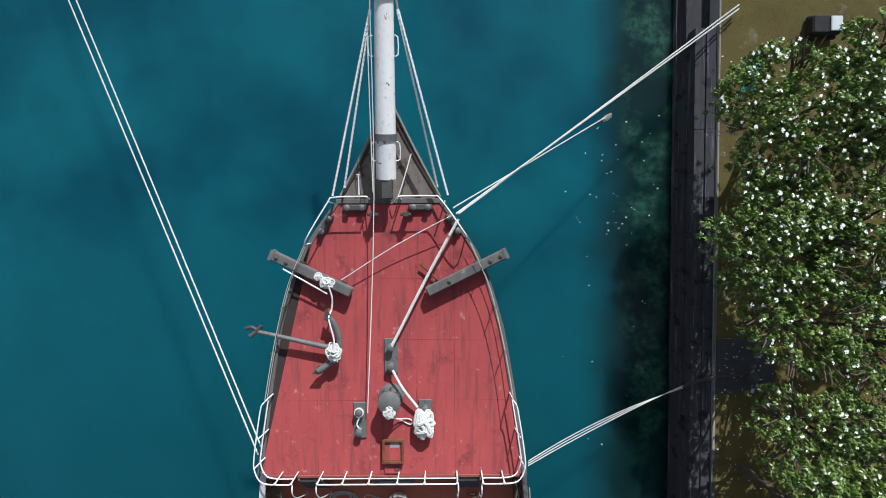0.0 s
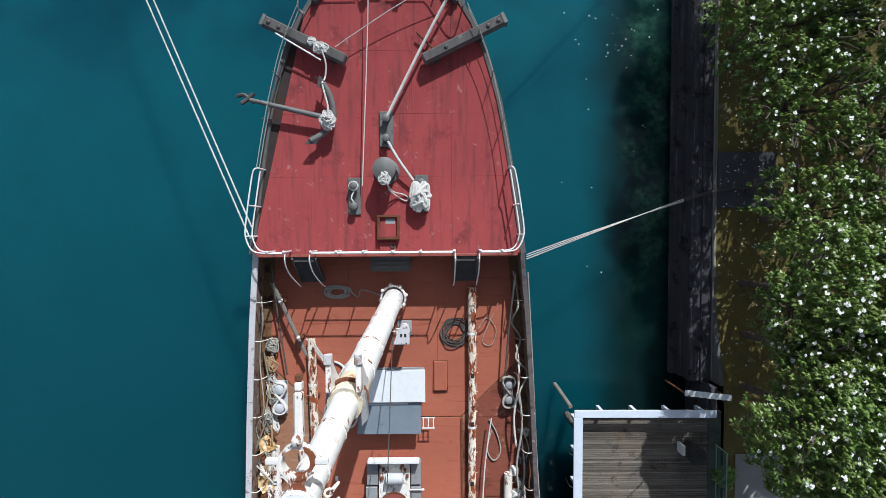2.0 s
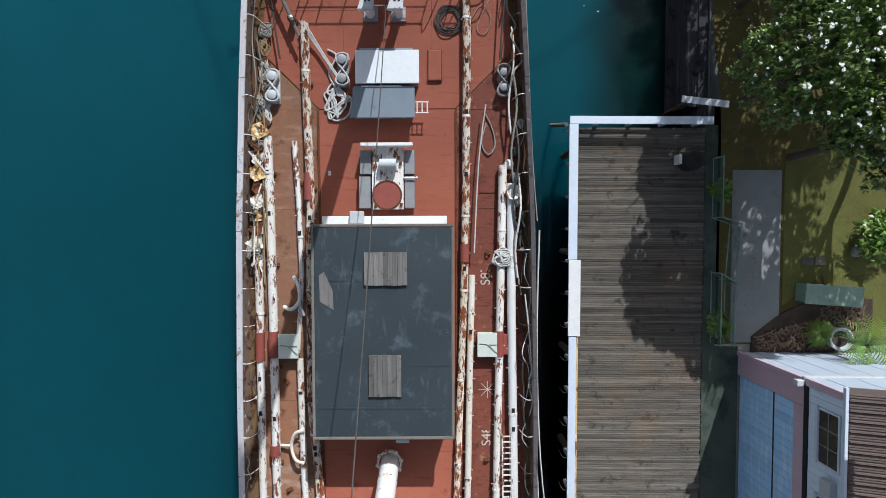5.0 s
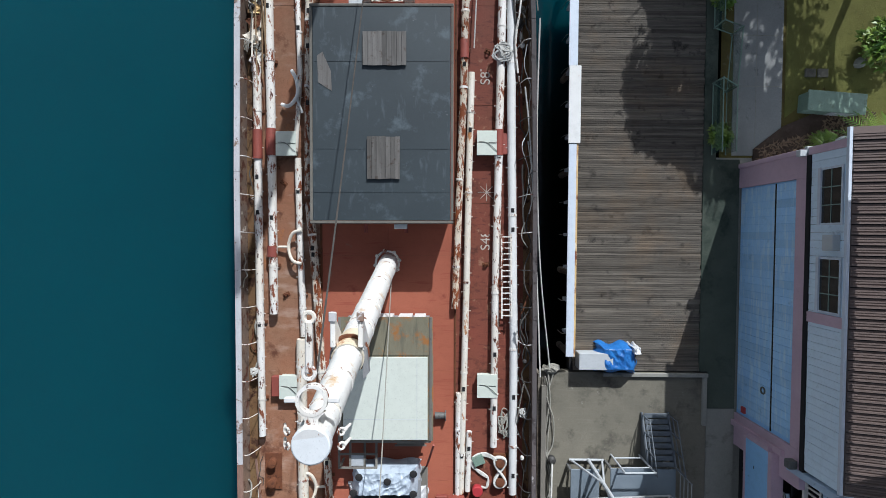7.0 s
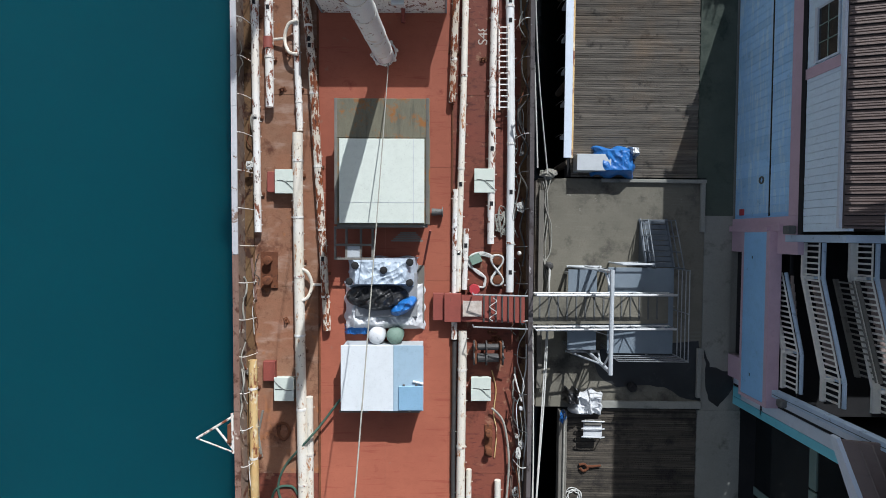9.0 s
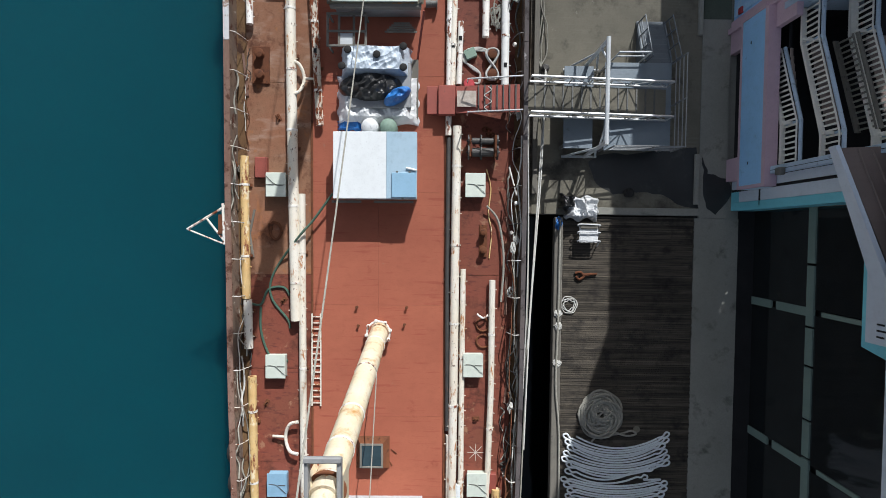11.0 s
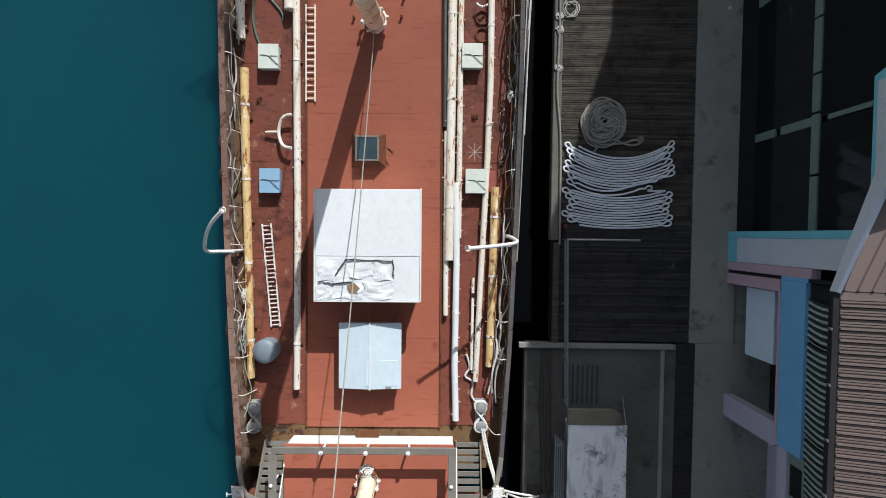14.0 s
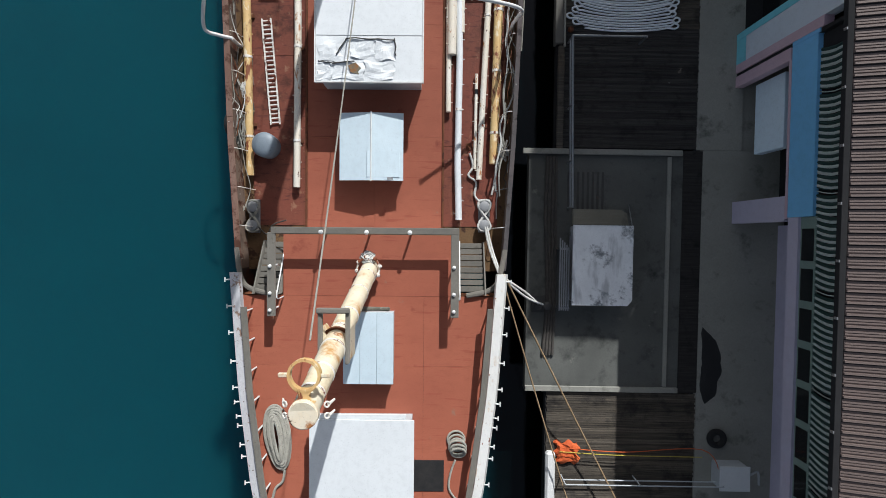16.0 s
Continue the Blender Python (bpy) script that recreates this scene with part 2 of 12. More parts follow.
M["roof_pale_blue"] = surface("pale_blue_sheet_roof", (0.37, 0.50, 0.60), (0.32, 0.45, 0.55), 0.5, big=0.7, stain=(0.25, 0.33, 0.4), stain_scale=1.4, stain_lo=0.62, stain_hi=0.74, mid=0.9)
M["wood_grey"] = surface("weathered_timber", (0.24, 0.225, 0.195), (0.18, 0.17, 0.15), 0.8, stretch=(1, 1, 1), big=1.4, fine=24, stain=(0.1, 0.09, 0.08), stain_scale=3.5, stain_lo=0.6, stain_hi=0.7, bump_k=0.35, vary=0.15)
M["wood_pallet"] = surface("bare_grey_planks", (0.25, 0.24, 0.228), (0.14, 0.132, 0.122), 0.85, stretch=(8, 0.6, 1), big=0.9, fine=10, stain=(0.10, 0.075, 0.06), stain_scale=2.5, stain_lo=0.55, stain_hi=0.66, vary=0.3)
M["pier_wood"] = surface("pier_plank", (0.235, 0.21, 0.175), (0.105, 0.092, 0.079), 0.85, stretch=(0.4, 10, 1), big=1.6, fine=3.5, stain=(0.05, 0.045, 0.04), stain_scale=1.4, stain_lo=0.56, stain_hi=0.66, bump_k=0.5, vary=0.34, mid=0.12, second=(0.25, 0.165, 0.095), second_scale=0.3, second_lo=0.5, second_hi=1.0)
M["concrete"] = surface("concrete", (0.25, 0.232, 0.185), (0.175, 0.165, 0.133), 0.85, big=0.5, stain=(0.06, 0.056, 0.048), stain_scale=0.42, stain_lo=0.52, stain_hi=0.68, second=(0.36, 0.34, 0.29), second_scale=2.0, second_lo=0.66, second_hi=0.72, streak=((0.25, 0.235, 0.19), (0.25, 4, 1), 3, 0.55, 0.7, 0.4))
# Darker concrete copy: the shade on the landing is put into its colour.
M["concrete_mid"] = surface("shade_darkened_concrete", (0.16, 0.165, 0.155), (0.10, 0.104, 0.097), 0.85, big=0.4, stain=(0.05, 0.053, 0.05), stain_scale=0.7, stain_lo=0.53, stain_hi=0.7, second=(0.24, 0.235, 0.21), second_scale=1.5, second_lo=0.66, second_hi=0.74)
M["concrete_dark"] = surface("dark_concrete", (0.36, 0.355, 0.32), (0.29, 0.29, 0.26), 0.8, big=0.4, stain=(0.12, 0.125, 0.11), stain_scale=0.7, stain_lo=0.56, stain_hi=0.7, second=(0.3, 0.29, 0.27), second_scale=1.5, second_lo=0.64, second_hi=0.72)
M["damp_concrete"] = surface("damp_concrete", (0.036, 0.037, 0.037), (0.022, 0.023, 0.024), 0.4, big=0.9, stain=(0.06, 0.062, 0.058), stain_scale=1.3, stain_lo=0.58, stain_hi=0.72)
M["mossy_concrete"] = surface("mossy_concrete", (0.105, 0.125, 0.10), (0.06, 0.08, 0.062), 0.85, big=0.5, stain=(0.025, 0.04, 0.032), stain_scale=0.6, stain_lo=0.5, stain_hi=0.66, second=(0.16, 0.165, 0.14), second_scale=1.7, second_lo=0.66, second_hi=0.74)
# Plank colour darkened to deepen the building's shade on the piers.
M["pier_dark"] = surface("shade_dark_pier_plank", (0.15, 0.128, 0.10), (0.045, 0.04, 0.036), 0.85, stretch=(0.4, 10, 1), big=1.6, fine=3.5, stain=(0.03, 0.027, 0.025), stain_scale=1.0, stain_lo=0.5, stain_hi=0.66, bump_k=0.5, vary=0.34, mid=0.15)
# Tarred planks, their colour also darkened to carry the shade aft.
M["pier_tarred_shade"] = surface("tarred_shade_dark_plank", (0.075, 0.07, 0.066), (0.032, 0.03, 0.029), 0.8, stretch=(0.4, 10, 1), big=1.6, fine=3.5, stain=(0.02, 0.019, 0.018), stain_scale=1.1, stain_lo=0.52, stain_hi=0.66, second=(0.2, 0.2, 0.2), second_scale=2.6, second_lo=0.70, second_hi=0.74, bump_k=0.5, vary=0.3, mid=0.3)
M["quay"] = surface("quay_stone", (0.07, 0.07, 0.078), (0.04, 0.04, 0.048), 0.85, stretch=(6, 0.35, 1), big=0.9, streak=((0.16, 0.16, 0.175), (7, 0.25, 1), 1.6, 0.56, 0.7, 0.8), stain=(0.02, 0.02, 0.024), stain_scale=1.6, stain_lo=0.54, stain_hi=0.62, second=(0.2, 0.2, 0.22), second_scale=2.2, second_lo=0.68, second_hi=0.73, bump_k=0.5)
M["asphalt"] = surface("dark_slab", (0.085, 0.085, 0.095), (0.065, 0.065, 0.075), 0.85, big=0.8, stain=(0.16, 0.16, 0.17), stain_scale=2.4, stain_lo=0.6, stain_hi=0.68)
M["path"] = surface("concrete_path", (0.36, 0.365, 0.355), (0.28, 0.285, 0.275), 0.85, big=0.5, stain=(0.14, 0.145, 0.145), stain_scale=1.3, stain_lo=0.58, stain_hi=0.68)
M["rope_white"] = surface("white_rope", (0.72, 0.72, 0.69), (0.58, 0.57, 0.53), 0.8, big=5.0, fine=60, stain=(0.54, 0.52, 0.48), stain_scale=12, stain_lo=0.6, stain_hi=0.66, bump_k=0.6, mid=0.6)
M["rope_grey"] = surface("grey_rope", (0.42, 0.41, 0.36), (0.32, 0.31, 0.27), 0.85, big=5.0, fine=60, stain=(0.14, 0.13, 0.11), stain_scale=16, stain_lo=0.58, stain_hi=0.66, bump_k=0.6)
M["rope_tan"] = surface("old_tan_rope", (0.42, 0.30, 0.18), (0.30, 0.20, 0.11), 0.85, big=5.0, fine=60, stain=(0.16, 0.10, 0.06), stain_scale=9, stain_lo=0.58, stain_hi=0.66, bump_k=0.6)
M["rope_dark"] = surface("dark_line", (0.07, 0.065, 0.06), (0.11, 0.1, 0.09), 0.85, big=5.0, fine=50)
M["cream_rail"] = surface("cream_rail_paint", (0.82, 0.80, 0.74), (0.72, 0.69, 0.62), 0.6, big=1.0, mid=0.8)
M["hose_blue"] = surface("pale_blue_hose", (0.86, 0.90, 0.94), (0.80, 0.85, 0.90), 0.55, big=1.0, fine=30, stain=(0.25, 0.29, 0.33), stain_scale=4, stain_lo=0.6, stain_hi=0.7)
M["hose_green"] = surface("green_hose", (0.05, 0.11, 0.08), (0.07, 0.14, 0.10), 0.5, big=2.0)
M["kevel"] = surface("pale_green_box_paint", (0.62, 0.67, 0.60), (0.56, 0.61, 0.54), 0.55, big=1.0, stain=(0.42, 0.42, 0.34), stain_scale=2.0, stain_lo=0.64, stain_hi=0.72, mid=0.9)
M["blue_box"] = surface("pale_blue_paint", (0.26, 0.44, 0.60), (0.23, 0.4, 0.55), 0.55, big=1.0, stain=(0.18, 0.28, 0.38), stain_scale=2.0, stain_lo=0.64, stain_hi=0.72, mid=0.9)
M["tarp_blue"] = surface("blue_tarpaulin", (0.02, 0.13, 0.42), (0.03, 0.2, 0.55), 0.4, big=2.0, mid=0.7)
M["tarp_silver"] = surface("silver_tarpaulin", (0.46, 0.54, 0.63), (0.56, 0.63, 0.70), 0.45, big=1.6, stain=(0.28, 0.34, 0.42), stain_scale=2.0, stain_lo=0.54, stain_hi=0.66, mid=0.8)
M["chest_sheet"] = surface("silver_chest_sheet", (0.84, 0.87, 0.90), (0.74, 0.77, 0.80), 0.35, 0.0, big=1.2, stain=(0.16, 0.18, 0.20), stain_scale=0.7, stain_lo=0.54, stain_hi=0.62, streak=((0.3, 0.32, 0.34), (2.2, 0.5, 1), 0.8, 0.52, 0.62, 0.6), mid=0.85)
M["tarp_white"] = surface("white_plastic_sheet", (0.70, 0.71, 0.72), (0.58, 0.60, 0.62), 0.4, big=2.0, stain=(0.36, 0.38, 0.4), stain_scale=3.0, stain_lo=0.6, stain_hi=0.7, mid=0.85)
M["tarp_black"] = surface("black_plastic", (0.018, 0.018, 0.02), (0.035, 0.035, 0.035), 0.35, big=2.0)
M["rubber"] = surface("black_rubber", (0.02, 0.02, 0.022), (0.035, 0.034, 0.033), 0.7, big=3.0)
M["metal"] = surface("galvanised_metal", (0.40, 0.41, 0.42), (0.33, 0.34, 0.35), 0.4, 0.7, big=2.0)
M["alu"] = surface("aluminium", (0.62, 0.63, 0.63), (0.5, 0.51, 0.52), 0.45, 0.6, big=2.0)
M["teal"] = surface("teal_tarp", (0.05, 0.34, 0.33), (0.04, 0.28, 0.27), 0.5, big=1.5)
M["green_paint"] = surface("faded_green_paint", (0.21, 0.31, 0.25), (0.17, 0.25, 0.2), 0.65, big=1.5, stain=(0.1, 0.13, 0.1), stain_scale=3.0, stain_lo=0.55, stain_hi=0.65)
M["chest_green"] = surface("pale_green_paint", (0.25, 0.35, 0.28), (0.2, 0.29, 0.23), 0.65, big=1.5, stain=(0.16, 0.2, 0.15), stain_scale=3.0, stain_lo=0.56, stain_hi=0.66)
M["red_bright"] = surface("red_plastic", (0.5, 0.05, 0.06), (0.4, 0.04, 0.05), 0.45, big=2.0)
M["orange"] = surface("orange_net", (0.75, 0.16, 0.05), (0.6, 0.12, 0.04), 0.7, big=3.0)
M["yellow_rope"] = surface("yellow_rope", (0.6, 0.5, 0.1), (0.5, 0.4, 0.08), 0.7, big=6.0)
M["siding"] = surface("pale_blue_siding", (0.72, 0.86, 0.98), (0.66, 0.80, 0.93), 0.55, big=0.6, stain=(0.28, 0.36, 0.46), stain_scale=1.5, stain_lo=0.62, stain_hi=0.75, mid=0.9)
M["door_blue"] = surface("door_blue_paint", (0.33, 0.61, 0.93), (0.29, 0.55, 0.86), 0.5, big=0.6, stain=(0.14, 0.26, 0.42), stain_scale=1.2, stain_lo=0.62, stain_hi=0.75, mid=0.9)
M["door_board"] = surface("chalky_blue_boards", (0.42, 0.69, 0.97), (0.34, 0.60, 0.91), 0.55, big=0.6, stain=(0.16, 0.29, 0.46), stain_scale=1.2, stain_lo=0.6, stain_hi=0.74, streak=((0.62, 0.78, 0.92), (1, 0.5, 4.0), 1.6, 0.5, 0.66, 0.75), mid=0.85, vary=0.09)
M["stair_grey"] = surface("stair_grey_paint", (0.15, 0.175, 0.20), (0.11, 0.13, 0.15), 0.6, big=1.5, stain=(0.07, 0.08, 0.09), stain_scale=2.4, stain_lo=0.58, stain_hi=0.68)
M["bay_tread"] = surface("worn_brown_tread", (0.34, 0.28, 0.25), (0.27, 0.22, 0.2), 0.8, big=1.2, stain=(0.2, 0.16, 0.14), stain_scale=2.0, stain_lo=0.58, stain_hi=0.68)
M["weathered_blue"] = surface("weathered_blue_timber", (0.46, 0.58, 0.72), (0.38, 0.49, 0.62), 0.65, big=0.9, stain=(0.14, 0.18, 0.24), stain_scale=2.4, stain_lo=0.58, stain_hi=0.68, mid=0.75)
M["end_boards"] = surface("end_board_paint", (0.42, 0.48, 0.56), (0.38, 0.44, 0.52), 0.6, big=0.7, mid=0.85)
M["sky_blue"] = surface("bright_blue_paint", (0.20, 0.52, 0.86), (0.19, 0.49, 0.80), 0.5, big=0.6, mid=0.92)
M["pink"] = surface("dusty_pink_paint", (0.58, 0.42, 0.50), (0.51, 0.37, 0.44), 0.6, big=0.8, mid=0.88)
M["cyan"] = surface("turquoise_trim_paint", (0.20, 0.62, 0.73), (0.18, 0.56, 0.67), 0.5, big=0.8, mid=0.92)
M["pale_wall"] = surface("pale_wall_paint", (0.62, 0.69, 0.78), (0.57, 0.64, 0.73), 0.55, big=0.7, mid=0.92)
M["lilac"] = surface("lilac_paint", (0.52, 0.49, 0.62), (0.47, 0.44, 0.56), 0.6, big=0.8, mid=0.9)
M["roof_metal"] = surface("brown_metal_roof", (0.185, 0.14, 0.125), (0.15, 0.115, 0.105), 0.5, stretch=(0.4, 2, 1), big=0.8, stain=(0.12, 0.095, 0.085), stain_scale=1.0, stain_lo=0.6, stain_hi=0.75, mid=0.85)
M["mullion"] = surface("grey_green_frame", (0.22, 0.30, 0.27), (0.19, 0.26, 0.235), 0.5, big=1.0)
# Near-black: shade of recesses and undersides put into the colour; also dark trim.
M["interior"] = surface("recess_shade_black_trim", (0.02, 0.02, 0.022), (0.03, 0.03, 0.032), 0.9, big=1.0)
M["awning_dark"] = surface("awning_dark_green", (0.02, 0.05, 0.045), (0.03, 0.06, 0.055), 0.7, big=2.0)
M["awning_pale"] = surface("awning_pale", (0.55, 0.60, 0.58), (0.48, 0.53, 0.51), 0.7, big=2.0)
M["bark"] = surface("tree_bark", (0.13, 0.10, 0.075), (0.09, 0.07, 0.055), 0.9, big=3.0, bump_k=0.6)
M["petal"] = surface("white_petals", (0.86, 0.86, 0.83), (0.82, 0.82, 0.76), 0.6, big=6.0, bump_k=0, mid=0.9)
M["chalk"] = surface("chalk", (0.68, 0.62, 0.56), (0.5, 0.42, 0.36), 0.9, big=6.0)
M["lawn"] = surface("worn_lawn", (0.17, 0.145, 0.04), (0.13, 0.098, 0.036), 0.95, big=0.7, fine=30, stain=(0.11, 0.08, 0.035), stain_scale=1.2, stain_lo=0.55, stain_hi=0.66, second=(0.23, 0.2, 0.13), second_scale=0.9, second_lo=0.62, second_hi=0.7, bump_k=0.8, bump_d=0.03)
M["grass"] = surface("mown_grass", (0.21, 0.215, 0.06), (0.165, 0.16, 0.045), 0.95, big=0.9, fine=40, stain=(0.12, 0.13, 0.035), stain_scale=2.2, stain_lo=0.55, stain_hi=0.66, bump_k=0.8, bump_d=0.03)
M["litter"] = surface("dry_frond", (0.30, 0.21, 0.14), (0.16, 0.10, 0.065), 0.9, big=5.0)
M["mulch"] = surface("dry_mulch", (0.09, 0.06, 0.045), (0.14, 0.10, 0.08), 0.95, big=3.0, fine=40, bump_k=0.9, bump_d=0.05)


def leaf_mat(name, a, b_, c):
    m, nt, b = node_mat(name)
    g = nt.nodes.new("ShaderNodeNewGeometry")
    col = blend(nt, g.outputs["Random Per Island"], a, b_)
    n = noise_fac(nt, coords(nt), 0.8, 3, 0.4, 0.65)
    col = blend(nt, times(nt, n, 0.6), col, c)
    nt.links.new(col, b.inputs["Base Color"])
    b.inputs["Roughness"].default_value = 0.4
    b.inputs["Subsurface Weight"].default_value = 0.0
    return m


M["leaf"] = leaf_mat("leaf", (0.044, 0.098, 0.021), (0.172, 0.262, 0.056), (0.155, 0.205, 0.045))
M["shrub"] = leaf_mat("shrub_leaf", (0.06, 0.17, 0.02), (0.16, 0.28, 0.04), (0.2, 0.24, 0.04))


def glass_mat(name, tint, rough=0.05):
    m, nt, b = node_mat(name)
    b.inputs["Base Color"].default_value = rgba(tint)
    b.inputs["Roughness"].default_value = rough
    b.inputs["Specular IOR Level"].default_value = 0.6
    n = noise_fac(nt, coords(nt), 1.2, 3, 0.3, 0.7)
    nt.links.new(blend(nt, n, tint, tuple(c * 1.5 for c in tint)), b.inputs["Base Color"])
    return m


M["glass"] = glass_mat("dark_window_glass", (0.012, 0.014, 0.015), 0.08)
M["glass_sky"] = glass_mat("skylight_glass", (0.03, 0.05, 0.06), 0.06)


def water_mat():
    m, nt, b = node_mat("harbour_water")
    v = coords(nt)
    wide = noise_fac(nt, v, 0.06, 4, 0.3, 0.7)
    mid = noise_fac(nt, v, 0.22, 4, 0.35, 0.7)
    sep = nt.nodes.new("ShaderNodeSeparateXYZ")
    nt.links.new(v, sep.inputs[0])

    def ramp(axis, lo, hi):
        r = nt.nodes.new("ShaderNodeMapRange")
        r.interpolation_type = "SMOOTHSTEP"
        r.inputs["From Min"].default_value = lo
        r.inputs["From Max"].default_value = hi
        nt.links.new(axis, r.inputs["Value"])
        return r.outputs[0]

    # deep water, paler over the shelf towards the bow, with darker weed patches
    col = blend(nt, wide, (0.021, 0.31, 0.41), (0.025, 0.36, 0.47))
    col = blend(nt, ramp(sep.outputs[1], -26.0, 6.0), col, (0.038, 0.57, 0.74))
    col = blend(nt, times(nt, mid, 0.45), col, (0.018, 0.36, 0.46))
    # broad dark weed beds ahead of the shelf
    beds = times(nt, noise_fac(nt, v, 0.13, 3, 0.42, 0.62), ramp(sep.outputs[1], -6.0, 3.0))
    col = blend(nt, times(nt, beds, 0.75), col, (0.013, 0.27, 0.42))
    # dark quay-foot band painted for shade and reflections, its edge ragged, with green weed
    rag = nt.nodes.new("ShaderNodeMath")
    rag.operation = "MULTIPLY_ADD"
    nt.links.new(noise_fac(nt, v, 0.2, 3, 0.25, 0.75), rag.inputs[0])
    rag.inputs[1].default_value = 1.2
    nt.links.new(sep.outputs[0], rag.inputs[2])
    quay_shade = times(nt, ramp(rag.outputs[0], 7.6, 10.6), ramp(sep.outputs[1], -48.0, -24.0))
    col = blend(nt, quay_shade, col, (0.03, 0.125, 0.13))
    # shade in the gap between hull and piers, painted near-black into the water colour
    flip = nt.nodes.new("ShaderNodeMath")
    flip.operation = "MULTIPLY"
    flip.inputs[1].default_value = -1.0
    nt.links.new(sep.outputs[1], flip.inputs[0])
    slip_shade = times(nt, ramp(sep.outputs[0], 2.6, 4.6), ramp(flip.outputs[0], 16.0, 29.0))
    col = blend(nt, slip_shade, col, (0.006, 0.02, 0.025))
    weed = times(nt, noise_fac(nt, v, 0.5, 6, 0.47, 0.62), noise_fac(nt, v, 3.0, 4, 0.3, 0.65))
    zone = times(nt, ramp(sep.outputs[0], 8.9, 10.0), ramp(sep.outputs[1], -17.0, -9.0))
    col = blend(nt, times(nt, weed, zone), col, (0.17, 0.52, 0.36))
    b.inputs["Subsurface Weight"].default_value = 1.0
    b.inputs["Subsurface Radius"].default_value = (3.0, 6.0, 6.5)
    b.inputs["Subsurface Scale"].default_value = 1.0
    nt.links.new(col, b.inputs["Base Color"])
    b.inputs["Roughness"].default_value = 0.06
    b.inputs["IOR"].default_value = 1.333
    rip = noise_fac(nt, v, 2.2, 4, 0.2, 0.8)
    bump(nt, b, rip, 0.10, 0.05)
    # most of the light that enters is swallowed by the depth
    d = nt.nodes.new("ShaderNodeBsdfPrincipled")
    d.inputs["Base Color"].default_value = (0.0, 0.0, 0.0, 1)
    d.inputs["Roughness"].default_value = 0.06
    d.inputs["IOR"].default_value = 1.333
    bump(nt, d, rip, 0.10, 0.05)
    mx = nt.nodes.new("ShaderNodeMixShader")
    mx.inputs[0].default_value = 0.168
    nt.links.new(d.outputs[0], mx.inputs[1])
    nt.links.new(b.outputs[0], mx.inputs[2])
    nt.links.new(mx.outputs[0], nt.nodes["Material Output"].inputs["Surface"])
    return m


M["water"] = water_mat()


def pane_mat(name, tint, alpha):
    m, nt, b = node_mat(name)
    b.inputs["Base Color"].default_value = rgba(tint)
    b.inputs["Roughness"].default_value = 0.1
    b.inputs["Alpha"].default_value = alpha
    return m


M["fence_glass"] = pane_mat("green_fence_glass", (0.14, 0.24, 0.2), 0.22)


# ---- building helpers ----
SHIP = pose(-2.30, 0, 0, 0, 0, math.degrees(math.atan(0.0075)))
HERE = Matrix.Identity(4)


def thing(name, label, category, x=0, y=0, z=0, rz=0, on=SHIP, group="", kind=""):
    ob = new(name)
    ob.empty_display_size = 0.2
    ob.matrix_world = on @ pose(x, y, z, 0, 0, rz)
    return tagged(ob, label, category, group, kind)


def mesh_of(name, bm, mat, smooth=False):
    me = bpy.data.meshes.new(name)
    bmesh.ops.recalc_face_normals(bm, faces=bm.faces)
    bm.to_mesh(me)
    bm.free()
    for mm in (mat if isinstance(mat, (list, tuple)) else [mat]):
        me.materials.append(mm)
    if smooth:
        me.polygons.foreach_set("use_smooth", [True] * len(me.polygons))
        me.set_sharp_from_angle(angle=0.75)
    return me


def part(name, bm, mat, parent, label="", smooth=False):
    ob = new(name, mesh_of(name, bm, mat, smooth))
    ob.parent = parent
    return tagged(ob, label)


def solo(name, bm, mat, label, category, x=0, y=0, z=0, rz=0, on=SHIP, group="", kind="", smooth=False):
    """A thing that is one plain mesh."""
    ob = new(name, mesh_of(name, bm, mat, smooth))
    ob.matrix_world = on @ pose(x, y, z, 0, 0, rz)
    return tagged(ob, label, category, group, kind)


def box(bm, x0, x1, y0, y1, z0, z1, bev=0.0, m=None):
    vs = [bm.verts.new((x, y, z)) for x in (x0, x1) for y in (y0, y1) for z in (z0, z1)]
    fs = [bm.faces.new([vs[i] for i in f]) for f in ((0, 1, 3, 2), (4, 6, 7, 5), (0, 4, 5, 1), (2, 3, 7, 6), (0, 2, 6, 4), (1, 5, 7, 3))]
    if m is not None:
        bmesh.ops.transform(bm, matrix=m, verts=vs)
    if bev:
        es = list({e for f in fs for e in f.edges})
        bmesh.ops.bevel(bm, geom=es, offset=bev, segments=1, affect="EDGES", profile=0.5)
    return bm


def cube(x0, x1, y0, y1, z0, z1, bev=0.0):
    return box(bmesh.new(), x0, x1, y0, y1, z0, z1, bev)


def prism(bm, outline, z0, z1):
    """Straight-sided block over a plan outline; z1 may be a function of (x, y)."""
    top = z1 if callable(z1) else (lambda x, y: z1)
    lo = z0 if callable(z0) else (lambda x, y: z0)
    a = [bm.verts.new((x, y, lo(x, y))) for x, y in outline]
    b = [bm.verts.new((x, y, top(x, y))) for x, y in outline]
    n = len(outline)
    bm.faces.new(b)
    bm.faces.new(a[::-1])
    for i in range(n):
        bm.faces.new((a[i], a[(i + 1) % n], b[(i + 1) % n], b[i]))
    return bm


